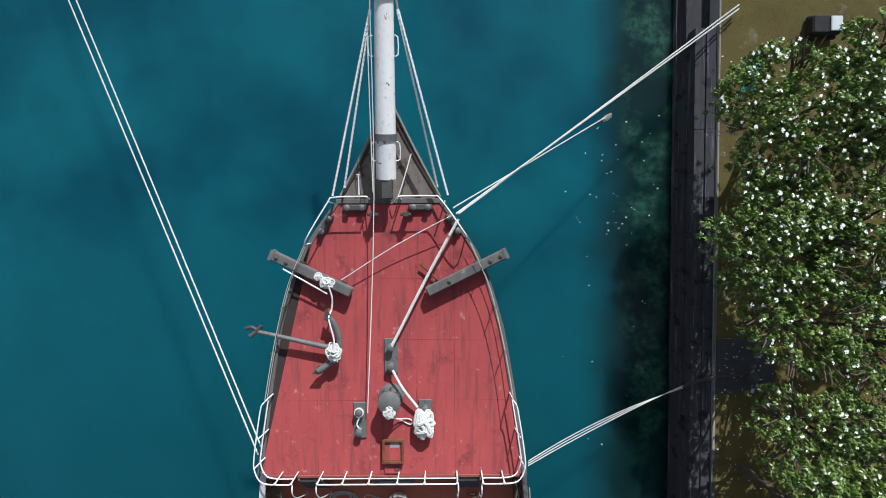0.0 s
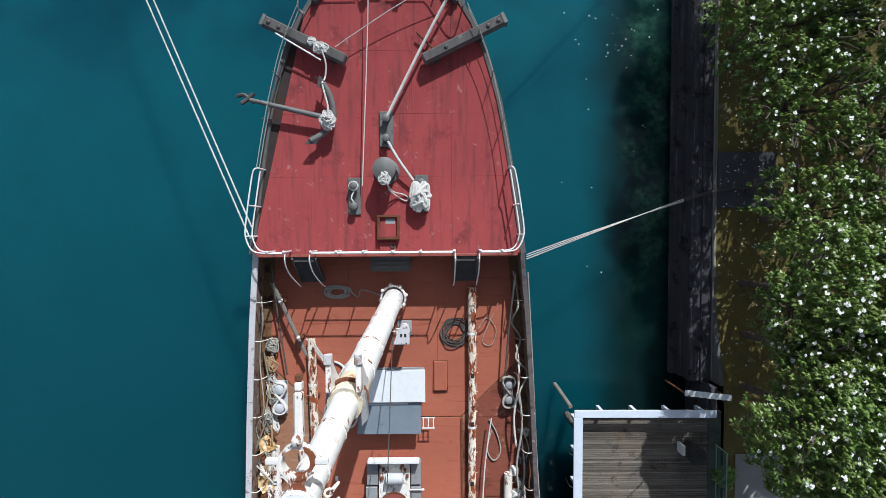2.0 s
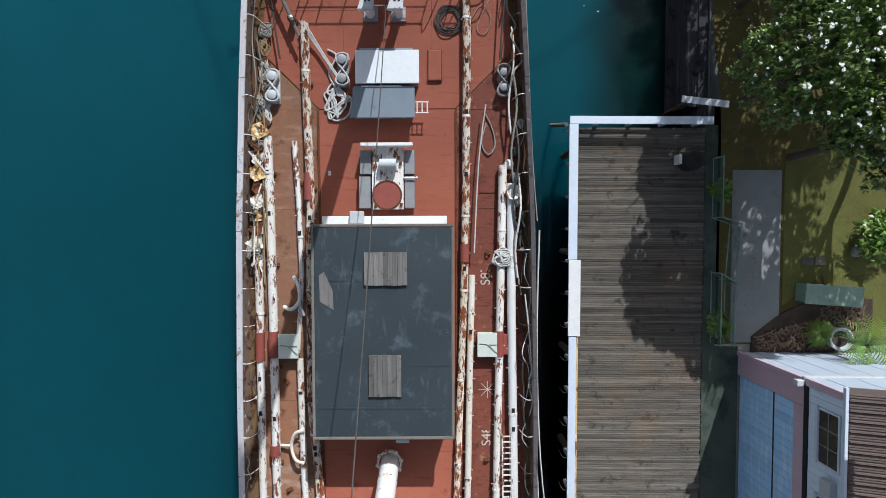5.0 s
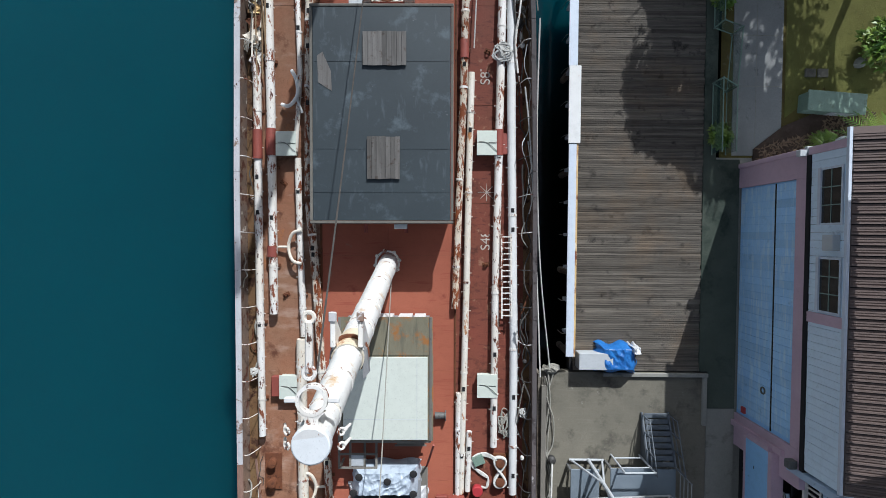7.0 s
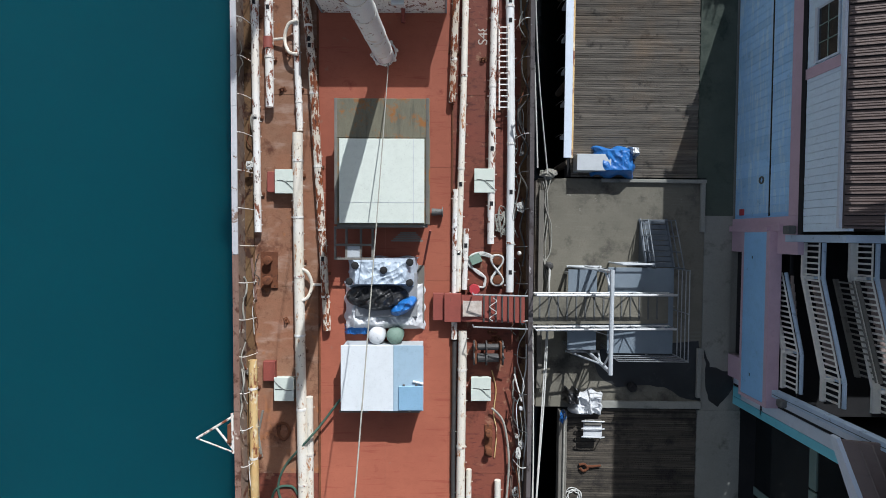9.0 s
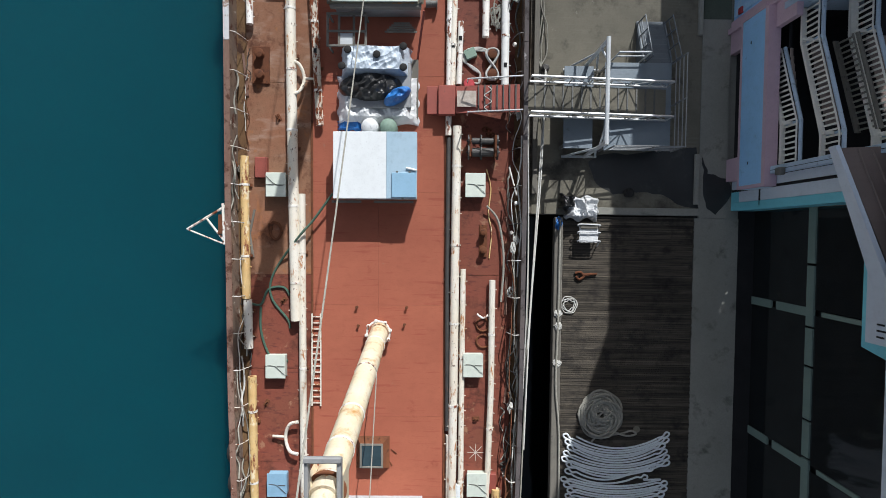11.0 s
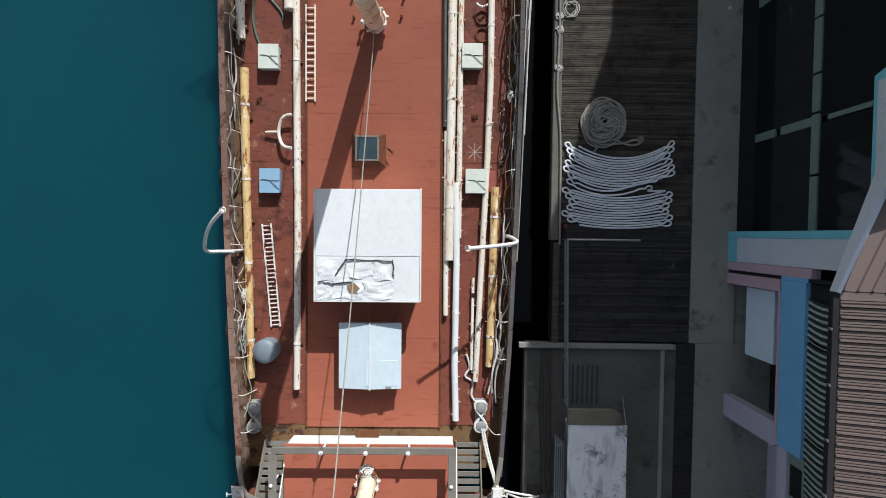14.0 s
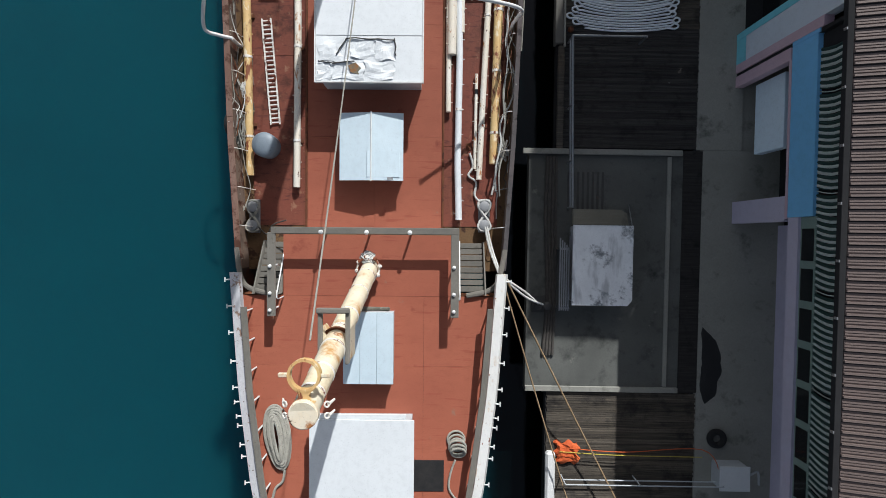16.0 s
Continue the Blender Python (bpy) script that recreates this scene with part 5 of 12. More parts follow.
bitts(0.02, -5.1, 1.45, 0.56, "grey iron double bitts bolted to the red deck", 2, M["iron_grey"])
bitts(-1.31, -7.8, 1.5, 0.52, "grey iron double bitts with a white line made fast", 2, M["iron_grey"])
bitts(1.42, -7.7, 1.5, 0.55, "grey iron double bitts under a heap of rope", 2, M["iron_grey"])
bm = bmesh.new()
hoop(bm, (-1.31, -7.4, FORE + 0.3), 0.17, 0.03, 16)
hoop(bm, (-1.31, -7.4, FORE + 0.37), 0.17, 0.03, 16)
tube(bm, [(-1.25, -7.55, FORE + 0.3), (-1.4, -7.9, FORE + 0.35), (-1.2, -8.2, FORE + 0.3), (-1.32, -8.35, FORE + 0.4), (-1.42, -8.15, FORE + 0.3)], 0.03, 6, 5)
solo("belayed_line", bm, M["rope_white"], "white line belayed on the bitts", "rope", smooth=True)
t = thing("capstan", "dark iron capstan with a drum head and white rope on top", "capstan", 0.0, -6.8, FORE)
bm = bmesh.new()
lathe(bm, [(0.52, 0), (0.52, 0.07), (0.4, 0.12), (0.32, 0.35), (0.3, 0.6), (0.38, 0.78), (0.42, 0.82), (0.46, 0.86), (0.46, 1.0), (0.3, 1.08)], 28)
part("barrel", bm, M["iron_grey"], t, smooth=True)
for k in range(8):
    a = k * math.pi / 4
    bm = bmesh.new()
    box(bm, 0.28, 0.42, -0.03, 0.03, 0.12, 0.8, 0.01, Matrix.Rotation(a, 4, "Z"))
    part("whelp", bm, M["iron"], t)
heap("rope_coil", 0.0, -7.12, FORE + 0.95, 0.27, 0.36, 0.14, 0.03, 11, M["rope_white"], "white rope thrown over the capstan head", 8)
rope("rope_tail", [(0.1, -7.4, 7.2), (0.3, -7.65, 6.7), (0.7, -7.75, 6.38), (0.88, -7.9, 6.36), (0.75, -8.0, 6.36), (0.4, -7.8, 6.4), (0.1, -7.55, 6.8)], 0.028, M["rope_white"], "white rope tail looped on the deck")
t = thing("deck_hatch", "square rust-framed red hatch on the forecastle", "hatch", 0.07, -9.08, FORE)
for x0, x1, y0, y1 in ((-0.45, 0.45, 0.4, 0.5), (-0.45, 0.45, -0.5, -0.4), (-0.45, -0.35, -0.4, 0.4), (0.35, 0.45, -0.4, 0.4)):
    part("coaming", cube(x0, x1, y0, y1, 0, 0.28, 0.012), M["rust"], t)
part("lid", cube(-0.345, 0.345, -0.395, 0.395, 0.0, 0.16, 0.01), M["fore_deck"], t)
part("patch", cube(-0.12, 0.26, 0.14, 0.36, 0.162, 0.17), M["grey_paint"], t, "grey repair patch")
t = thing("deck_hatch", "small low hatch with iron ring at the break", "hatch", 0.02, -9.88, FORE)
part("lid", cube(-0.33, 0.33, -0.2, 0.2, 0.0, 0.07, 0.01), M["fore_deck"], t)
bm = bmesh.new()
hoop(bm, (0.2, 0.03, 0.09), 0.08, 0.025, 12)
part("ring", bm, M["iron"], t)
for u, v, rz in ((-1.4, 1.05, 0), (1.3, 1.05, 0), (-2.62, 0.35, 60), (2.65, 0.35, -60)):
    t = thing("fairlead", "black iron fairlead block at the forecastle edge", "fairlead", u, v, FORE, rz, group="fairleads")
    part("body", cube(-0.5, 0.5, -0.13, 0.13, 0.0, 0.22, 0.05), M["iron"], t)
    for x_ in (-0.3, 0.3):
        bm = bmesh.new()
        lathe(bm, [(0.12, 0.22), (0.1, 0.3), (0.13, 0.36), (0.05, 0.4)], 12, (x_, 0, 0))
        part("roller", bm, M["iron_grey"], t)
for u, v in ((-0.62, 0.75), (0.72, 0.75)):
    bm = bmesh.new()
    box(bm, -0.1, 0.1, -0.1, 0.1, 0, 0.75, 0.02)
    box(bm, -0.22, 0.22, -0.06, 0.06, 0.5, 0.62, 0.02)
    solo("timber_head", bm, M["iron"], "black timber post at the bow", "bollard", u, v, FORE, group="timber heads")
# mooring lines
big = [(2.85, 0.55, 6.85), (1.6, -1.7, 6.75), (0.05, -4.7, 6.7)]
rope("mooring_line", big, 0.06, M["rope_white"], "thick white mooring line led inboard to the bitts", steps=4)
rope("mooring_line", [(0.02, -5.5, 6.65), (0.5, -6.35, 6.75), (1.1, -7.2, 6.6)], 0.06, M["rope_white"], "thick white mooring line between two bitts", steps=4)
rope("mooring_line", sag((-5.83, -9.5, 5.75), (-17.8, 16.1, 2.2), 0.05), 0.035, M["rope_white"], "white mooring line running out ahead over the water", group="bow lines", steps=3)
rope("mooring_line", sag((-5.62, -9.35, 5.75), (-17.45, 16.2, 2.2), 0.05), 0.035, M["rope_white"], "white mooring line running out ahead over the water", group="bow lines", steps=3)

# ---- fore well deck ----
for u in (-0.67, 0.55):
    t = thing("ventilator", "white flat-headed ventilator with slots on a post", "ventilator", u, -13.5, deck(-13.5), group="deck ventilators")
    bm = bmesh.new()
    lathe(bm, [(0.24, 0), (0.2, 0.1), (0.19, 1.3), (0.24, 1.45)], 18)
    part("trunk", bm, M["white_paint"], t, smooth=True)
    bm = bmesh.new()
    prism(bm, [(-0.36, -0.44), (0.3, -0.44), (0.34, 0.1), (0.28, 0.36), (-0.02, 0.36), (-0.2, 0.05)], 1.46, 1.66)
    bmesh.ops.bevel(bm, geom=bm.edges[:], offset=0.03, segments=2, affect="EDGES")
    head = part("head", bm, M["cap_white"], t, "flat white head")
    for x_ in (-0.03, 0.14):
        part("slot", cube(x_ - 0.045, x_ + 0.045, -0.12, 0.02, 1.661, 1.668), M["interior"], head)
    part("foot", cube(-0.32, 0.32, -0.32, 0.32, 0, 0.12, 0.02), M["grey_paint"], t)
for z_ in (0.8, 1.42):
    bm = bmesh.new()
    rod(bm, (-0.67, -13.42, deck(-13.5) + z_), (0.55, -13.42, deck(-13.5) + z_), 0.03, seg=6)
    solo("brace_bar", bm, M["white_rusty"], "white brace bar between the ventilators", "bar", group="ventilator braces")


def flat_coil(name, u, v, z, r, turns, rr, mat, label, seed=1, squash=1.0, on=SHIP, jitter_=0.05):
    rnd = random.Random(seed)
    pts = []
    n = turns * 12
    for k in range(n):
        a = k * math.pi / 6
        rad = r * (1 - 0.5 * k / n) + rnd.uniform(-jitter_, jitter_)
        pts.append((rad * math.cos(a), squash * rad * math.sin(a), rr + rnd.uniform(0, rr * 2)))
    bm = bmesh.new()
    tube(bm, pts, rr, 6, 3)
    return solo(name, bm, mat, label, "rope", u, v, z, on=on, smooth=True)


flat_coil("rope_coil", 2.78, -13.75, deck(-13.7) + 0.02, 0.68, 7, 0.024, M["rope_dark"], "dark rope laid in a flat coil on deck", 11)
flat_coil("rope_coil", -2.4, -11.9, deck(-12) + 0.02, 0.62, 5, 0.035, M["rope_grey"], "grey line laid in loose loops on deck", 12, 0.5)
rope("rope_tail", [(-2.0, -11.7, deck(-12) + 0.06), (-1.5, -12.1, deck(-12) + 0.05), (-1.3, -11.8, deck(-12) + 0.05), (-0.4, -12.1, deck(-12) + 0.05)], 0.03, M["rope_grey"], "grey line trailing to the mast foot")
rope("whip_line", [(3.8, -13.6, deck(-13) + 0.06), (4.2, -13.1, deck(-13) + 0.06), (4.6, -13.6, deck(-13) + 0.06), (4.4, -14.3, deck(-14) + 0.06), (4.0, -14.1, deck(-14) + 0.06), (4.5, -12.9, deck(-13) + 0.06)], 0.015, M["rope_grey"], "thin tangled line on deck")
t = thing("deck_locker", "white-topped deck locker on the red well deck", "locker", 0.09, -15.95, deck(-16))
part("body", cube(-1.32, 1.32, -0.64, 0.64, 0, 0.7, 0.02), M["grey_paint"], t)
part("lid", cube(-1.37, 1.37, -0.71, 0.71, 0.7, 0.78, 0.015), M["roof_white"], t, "white sheet lid")
part("rim", cube(-1.2, 1.1, 0.72, 0.8, 0.62, 0.74, 0.01), M["grey_paint"], t)
t = thing("deck_locker", "grey sheet-topped deck locker", "locker", -0.14, -17.4, deck(-17.4))
part("body", cube(-1.3, 1.3, -0.6, 0.6, 0, 0.62, 0.02), M["grey_paint"], t)
bm = bmesh.new()
prism(bm, [(-1.4, -0.69), (1.4, -0.69), (1.4, 0.66), (-1.22, 0.66)], 0.62, 0.70)
part("lid", bm, M["roof_grey"], t, "grey sheet lid")
part("batten", cube(-0.9, 0.85, 0.62, 0.67, 0.702, 0.73), M["white_paint"], t, "white batten")
t = thing("side_rack", "small white three-rung rack on the locker side", "rack", 1.3, -17.65, deck(-17.6) + 0.6)
for y_ in (-0.22, 0.24):
    part("rail", cube(0, 0.56, y_ - 0.02, y_ + 0.02, 0, 0.04), M["white_paint"], t)
for x_ in (0.06, 0.28, 0.5):
    part("rung", cube(x_ - 0.02, x_ + 0.02, -0.198, 0.218, 0.0, 0.035), M["white_paint"], t)
t = thing("hatch_cover", "long narrow red hatch cover", "hatch cover", 2.12, -15.7, deck(-15.7))
part("lid", cube(-0.29, 0.29, -0.66, 0.66, 0, 0.12, 0.03), M["main_deck"], t)
part("rim", cube(-0.33, 0.33, -0.7, 0.7, 0, 0.06, 0.01), M["rust"], t)

t = thing("cargo_winch", "white-topped winch housing with grey wings and a round opening", "winch", 0.02, -20.65, deck(-20.6) + 0.06)
bm = bmesh.new()
prism(bm, [(-0.66, 1.3), (-0.66, -1.4), (0.72, -1.4), (0.72, 1.3)], 0.42, 0.5)
part("top_plate", bm, M["white_rusty"], t, "white-painted top plate")
part("fore_lip", cube(-1.1, 1.15, 1.3, 1.45, 0.55, 0.95, 0.02), M["white_paint"], t)
bm = bmesh.new()
lathe(bm, [(0.66, 0.505), (0.66, 0.53), (0.6, 0.535), (0.6, 0.51)], 32, (0.0, -0.78, 0), cap=False)
part("opening_rim", bm, M["rust"], t)
bm = bmesh.new()
lathe(bm, [(0.6, 0.502), (0.59, 0.515)], 32, (0.0, -0.78, 0))
part("opening_cover", bm, M["red_paint"], t, "round red cover")
for x0, x1, y0, y1 in ((-1.2, -0.7, 0.15, 1.2), (-1.25, -0.74, -1.35, 0.05), (0.76, 1.2, 0.15, 1.2), (0.76, 1.2, -1.35, 0.05)):
    part("wing", cube(x0, x1, y0, y1, 0.1, 0.45, 0.02), M["grey_paint"], t, "grey side wing")
bm = bmesh.new()
rod(bm, (-0.3, 0.55, 0.7), (0.42, 0.55, 0.7), 0.24, seg=16)
part("drum", bm, M["light_grey"], t, "pale drum", True)
for x_, y_ in ((-0.45, 0.9), (0.5, 0.85), (0.6, 0.6), (-0.5, 0.5), (0.62, -1.2), (-0.5, -1.25)):
    bm = bmesh.new()
    box(bm, x_ - 0.06, x_ + 0.06, y_ - 0.08, y_ + 0.08, 0.5, 0.62, 0.02)
    part("bracket", bm, M["rust"], t)
bm = bmesh.new()
rod(bm, (0.72, -0.02, 0.55), (1.3, -0.02, 0.55), 0.035, seg=8)
lathe(bm, [(0.05, 0.5), (0.06, 0.55), (0.03, 0.6)], 8, (1.3, -0.02, 0))
part("lever", bm, M["white_paint"], t)
part("frame", cube(-0.62, 0.68, -1.38, 1.28, 0.0, 0.418), M["red_paint"], t)

# ---- amidships deckhouse with tarred roof ----
t = thing("deckhouse", "long low deckhouse with a dark blue-grey tarred roof", "deckhouse", -0.06, -27.25, deck(-27.25))
zb = -0.3
for nm, x0, x1, y0, y1 in (("wall_side", -2.85, -2.75, -4.3, 4.3), ("wall_side", 2.75, 2.85, -4.3, 4.3), ("wall_end", -2.74, 2.74, 4.2, 4.3), ("wall_end", -2.74, 2.74, -4.3, -4.2)):
    part(nm, cube(x0, x1, y0, y1, zb, 1.95), M["white_rusty"] if nm == "wall_end" else M["grey_paint"], t)
part("roof", cube(-2.86, 2.86, -4.4, 4.4, 1.96, 2.06, 0.02), M["slate"], t, "tarred canvas roof")
for x0, x1, y0, y1 in ((-2.98, 2.98, 4.41, 4.53), (-2.98, 2.98, -4.53, -4.41), (-2.98, -2.87, -4.4, 4.4), (2.87, 2.98, -4.4, 4.4)):
    part("roof_edge", cube(x0, x1, y0, y1, 1.9, 2.09, 0.02), M["wood_grey"], t, "weathered roof edge board")
for y_ in (2.2, -1.4, -3.2):
    part("roof_seam", cube(-2.8, 2.8, y_ - 0.04, y_ + 0.04, 2.061, 2.072), M["slate"], t)
part("front_shelf", cube(-2.75, 2.7, 4.55, 4.9, 0.9, 0.98, 0.02), M["white_paint"], t, "white shelf along the front")
part("front_vent", cube(-1.5, -0.9, 4.56, 5.1, 0.99, 1.25, 0.02), M["light_grey"], t)
part("aft_lamp", cube(0.5, 1.05, -4.75, -4.54, 1.75, 1.9, 0.02), M["light_grey"], t)
for x_ in (-0.9, 0.9):
    bm = bmesh.new()
    rod(bm, (x_, -4.9, 0.35), (x_, -4.31, 0.4), 0.09, seg=10)
    part("pipe_stub", bm, M["red_paint"], t)
for u, v, w, l, gap in ((0.07, -24.58, 1.8, 1.42, 0.0), (0.02, -29.06, 1.36, 1.78, 0.0)):
    t = thing("plank_cover", "grey weathered plank cover on the deckhouse roof", "hatch cover", u, v, deck(-27.25) + 2.065, group="plank covers")
    n = 9 if w > 1.5 else 7
    for k in range(n):
        x0 = -w / 2 + w * k / n
        part("plank", cube(x0 + 0.006, x0 + w / n - 0.006, -l / 2 + random.uniform(0, 0.03), l / 2 - random.uniform(0, 0.03), 0.06, 0.10 + random.uniform(0, 0.012)), M["wood_pallet"], t)
    for y_ in (-l * 0.4, l * 0.4):
        part("batten", cube(-w / 2 + 0.02, w / 2 - 0.02, y_ - 0.05, y_ + 0.05, 0.0, 0.058), M["wood_grey"], t)
bm = bmesh.new()
prism(bm, [(-2.72, -24.85), (-2.5, -24.7), (-2.15, -25.5), (-2.12, -26.3), (-2.68, -25.95)], 0, 0.012)
solo("roof_patch", bm, M["wood_pallet"], "torn patch showing bare boards on the roof", "patch", z=deck(-27.25) + 2.062)

# ---- shed abaft the second mast ----
t = thing("deck_shed", "low shed with bare ply forward and pale green-white roof aft", "shed", 0.03, -38.5, deck(-38.5) + 0.04)
part("wall", cube(-1.85, 1.85, -2.55, 2.55, 0.0, 1.6), M["grey_paint"], t)
part("ply_roof", cube(-2.05, 2.03, 1.05, 2.72, 1.6, 1.66, 0.01), M["roof_brown"], t, "bare weathered ply roof")
part("ply_rim", cube(-2.05, 2.05, -2.66, 1.04, 1.57, 1.64, 0.01), M["roof_brown"], t)
for x_ in (-1.98, 1.94):
    part("rim_board", cube(x_ - 0.06, x_ + 0.06, -2.64, 2.72, 1.662, 1.71, 0.01), M["wood_grey"], t, "grey rim board")
part("sheet_roof", cube(-1.83, 1.81, -2.6, 1.0, 1.66, 1.73, 0.015), M["roof_green"], t, "pale green-white sheet roof")
for x_ in (1.35,):
    part("roof_seam", cube(x_ - 0.01, x_ + 0.01, -2.6, 1.0, 1.731, 1.737), M["light_grey"], t)
part("roof_seam", cube(-1.8, 1.8, -1.72, -1.7, 1.731, 1.737), M["light_grey"], t)
for x0, x1 in ((-1.6, -0.75), (-0.45, 0.25), (0.5, 1.1), (1.2, 1.7)):
    part("fore_panel", cube(x0, x1, 2.56, 2.68, 0.3, 1.5, 0.01), M["white_paint"], t, "white panel on the front")
part("aft_fascia", cube(-1.95, 1.95, -2.78, -2.62, 1.3, 1.6, 0.02), M["wood_grey"], t)
# open framed porch aft
t = thing("porch_frame", "weathered grey window frame leaning behind the shed", "frame", -1.2, -41.95, deck(-42) + 0.9)
for x_ in (-0.95, -0.45, 0.2, 0.72):
    part("stile", cube(x_ - 0.05, x_ + 0.05, -0.75, 0.72, 0.0, 0.08, 0.01), M["wood_grey"], t)
for y_ in (-0.72, -0.1, 0.66):
    part("crossbar", cube(-0.99, 0.76, y_ - 0.05, y_ + 0.05, 0.085, 0.13, 0.01), M["wood_grey"], t)
part("panel", cube(-0.4, 0.15, -0.66, -0.16, 0.01, 0.05), M["light_grey"], t, "flaking pale panel")
for x_, y_ in ((-0.9, -0.7), (0.7, -0.7), (-0.9, 0.66), (0.7, 0.66)):
    part("leg", cube(x_ - 0.04, x_ + 0.04, y_ - 0.04, y_ + 0.04, -0.86, -0.001), M["wood_grey"], t)
bm = bmesh.new()
for k in range(5):
    box(bm, -0.75 + 0.1 * k, 0.7 - 0.08 * k, -0.2 + 0.09 * k, -0.13 + 0.09 * k, 0.4 + 0.01 * k, 0.45 + 0.01 * k)
solo("planks", bm, M["wood_grey"], "loose grey planks stacked behind the shed", "planks", 1.05, -41.7, deck(-42) + 0.06)
bm = bmesh.new()
rod(bm, (1.75, -43.0, deck(-43) + 0.1), (2.1, -41.4, 5.4), 0.05, seg=8)
solo("prop", bm, M["red_paint"], "red prop leaning on the shed roof", "prop")
t = thing("deck_drum", "small grey drum on its side by the shed", "drum", 2.35, -40.55, deck(-40) + 0.08)
bm = bmesh.new()
rod(bm, (-0.22, 0, 0.2), (0.25, 0, 0.2), 0.17, 0.14, 16)
rod(bm, (0.25, 0, 0.2), (0.3, 0, 0.2), 0.24, 0.24, 16)
part("barrel", bm, M["iron_grey"], t, smooth=True)


# ---- covered gear heap: tarpaulins ----
def drape(u0, u1, v0, v1, z0, h, mat, name, label, seed, crease=1.0, ragged=0.05, n=44, fold=0.0, bag=False, skew=0.0):
    """Crumpled sheet over gear; fold adds slanting pleats, bag rounds it to a stuffed bundle."""
    rnd = random.Random(seed)
    ph = [rnd.uniform(0, 6.28) for _ in range(6)]
    bm = bmesh.new()

    def fn(a, b):
        x = u0 + (u1 - u0) * a
        y = v0 + (v1 - v0) * b
        e = min(a, 1 - a, b, 1 - b)
        top = min(1, e / 0.14) ** 0.6
        w = 0.0
        for o, (fq, am) in enumerate(((1.3, 0.30), (2.9, 0.16), (6.0, 0.07))):
            q = noise.noise(Vector((x * fq + seed * 1.7, y * fq * 0.75 + 0.5 * x * fq, o + 0.3)))
            w += am * (0.5 - abs(q) * 1.7)
        if bag:
            p, q = 2 * a - 1, 2 * b - 1
            p, q = p * math.sqrt(1 - q * q / 2), q * math.sqrt(1 - p * p / 2)
            top = max(0.0, 1 - (p * p + q * q) ** 1.5) ** 0.5
            x, y = (u0 + u1) / 2 + p * (u1 - u0) / 2, (v0 + v1) / 2 + q * (v1 - v0) / 2 + skew * p
        z = z0 + h * top * (1 + w * crease)
        if fold:
            z += top * fold * (0.5 - abs(noise.noise(Vector(((x * 0.8 - y * 1.2) * 2.3, (x + y) * 1.1, seed)))) * 2)
        if e < 0.02 and not bag:
            x += ragged * math.sin(17 * b + ph[3])* (1 if a in (0, 1) else 0)
            y += ragged * math.sin(15 * a + ph[4]) * (1 if b in (0, 1) else 0)
        return (x, y, z)
    sheet(bm, fn, n, n)
    return solo(name, bm, mat, label, "tarpaulin", smooth=False)


d0 = deck(-44) + 0.06
t = thing("equipment_skid", "timber skid under sheeted equipment", "skid", 0.1, -44.3, d0)
part("platform", cube(-1.65, 1.7, -1.35, 1.3, 0, 0.2, 0.02), M["wood_grey"], t)
part("crate", cube(-1.4, 1.4, -1.0, 1.0, 0.2, 0.7, 0.03), M["grey_paint"], t)
drape(-1.65, 1.5, -43.95, -42.6, d0 + 0.12, 1.15, M["tarp_silver"], "tarpaulin", "silver tarpaulin weighted down over machinery", 21, 0.25, fold=0.07, n=64)
drape(-1.85, 1.8, -45.95, -43.8, d0 + 0.02, 0.55, M["tarp_white"], "plastic_sheet", "crumpled white plastic sheeting over machinery", 22, ragged=0.07, fold=0.06, n=64)
drape(-1.75, 1.25, -45.05, -43.72, d0 + 0.4, 0.72, M["tarp_black"], "plastic_bundle", "shiny black plastic bundle on the heap", 23, 0.7, fold=0.16, n=56, bag=True)
drape(0.3, 1.5, -45.15, -44.45, d0 + 0.62, 0.55, M["tarp_blue"], "tarpaulin", "bright blue tarpaulin scrap on the heap", 24, 1.2, fold=0.15, bag=True, skew=0.28)
drape(-1.85, -0.75, -46.2, -45.75, d0, 0.3, M["tarp_blue"], "tarpaulin", "bright blue tarpaulin corner on deck", 25)
for u, v in ((-1.2, -42.95), (-1.45, -43.65), (0.05, -43.15), (1.2, -42.8), (1.2, -43.7)):
    bm = bmesh.new()
    lathe(bm, [(0.15, 0), (0.17, 0.05), (0.14, 0.11), (0.05, 0.13)], 14)
    solo("weight", bm, M["rubber"], "black round weight holding the tarpaulin", "weight", u, v, d0 + 1.27, group="tarpaulin weights")
for u, m_, lab in ((-0.32, M["tarp_white"], "white dome-topped drum beside the cabin"), (0.5, M["green_paint"], "faded green dome-topped drum beside the cabin")):
    bm = bmesh.new()
    lathe(bm, [(0.37, 0), (0.39, 0.1), (0.39, 0.7), (0.36, 0.84), (0.24, 0.96), (0.09, 1.0)], 26)
    solo("drum", bm, m_, lab, "drum", u, -46.15, d0, smooth=True, group="dome-topped drums")

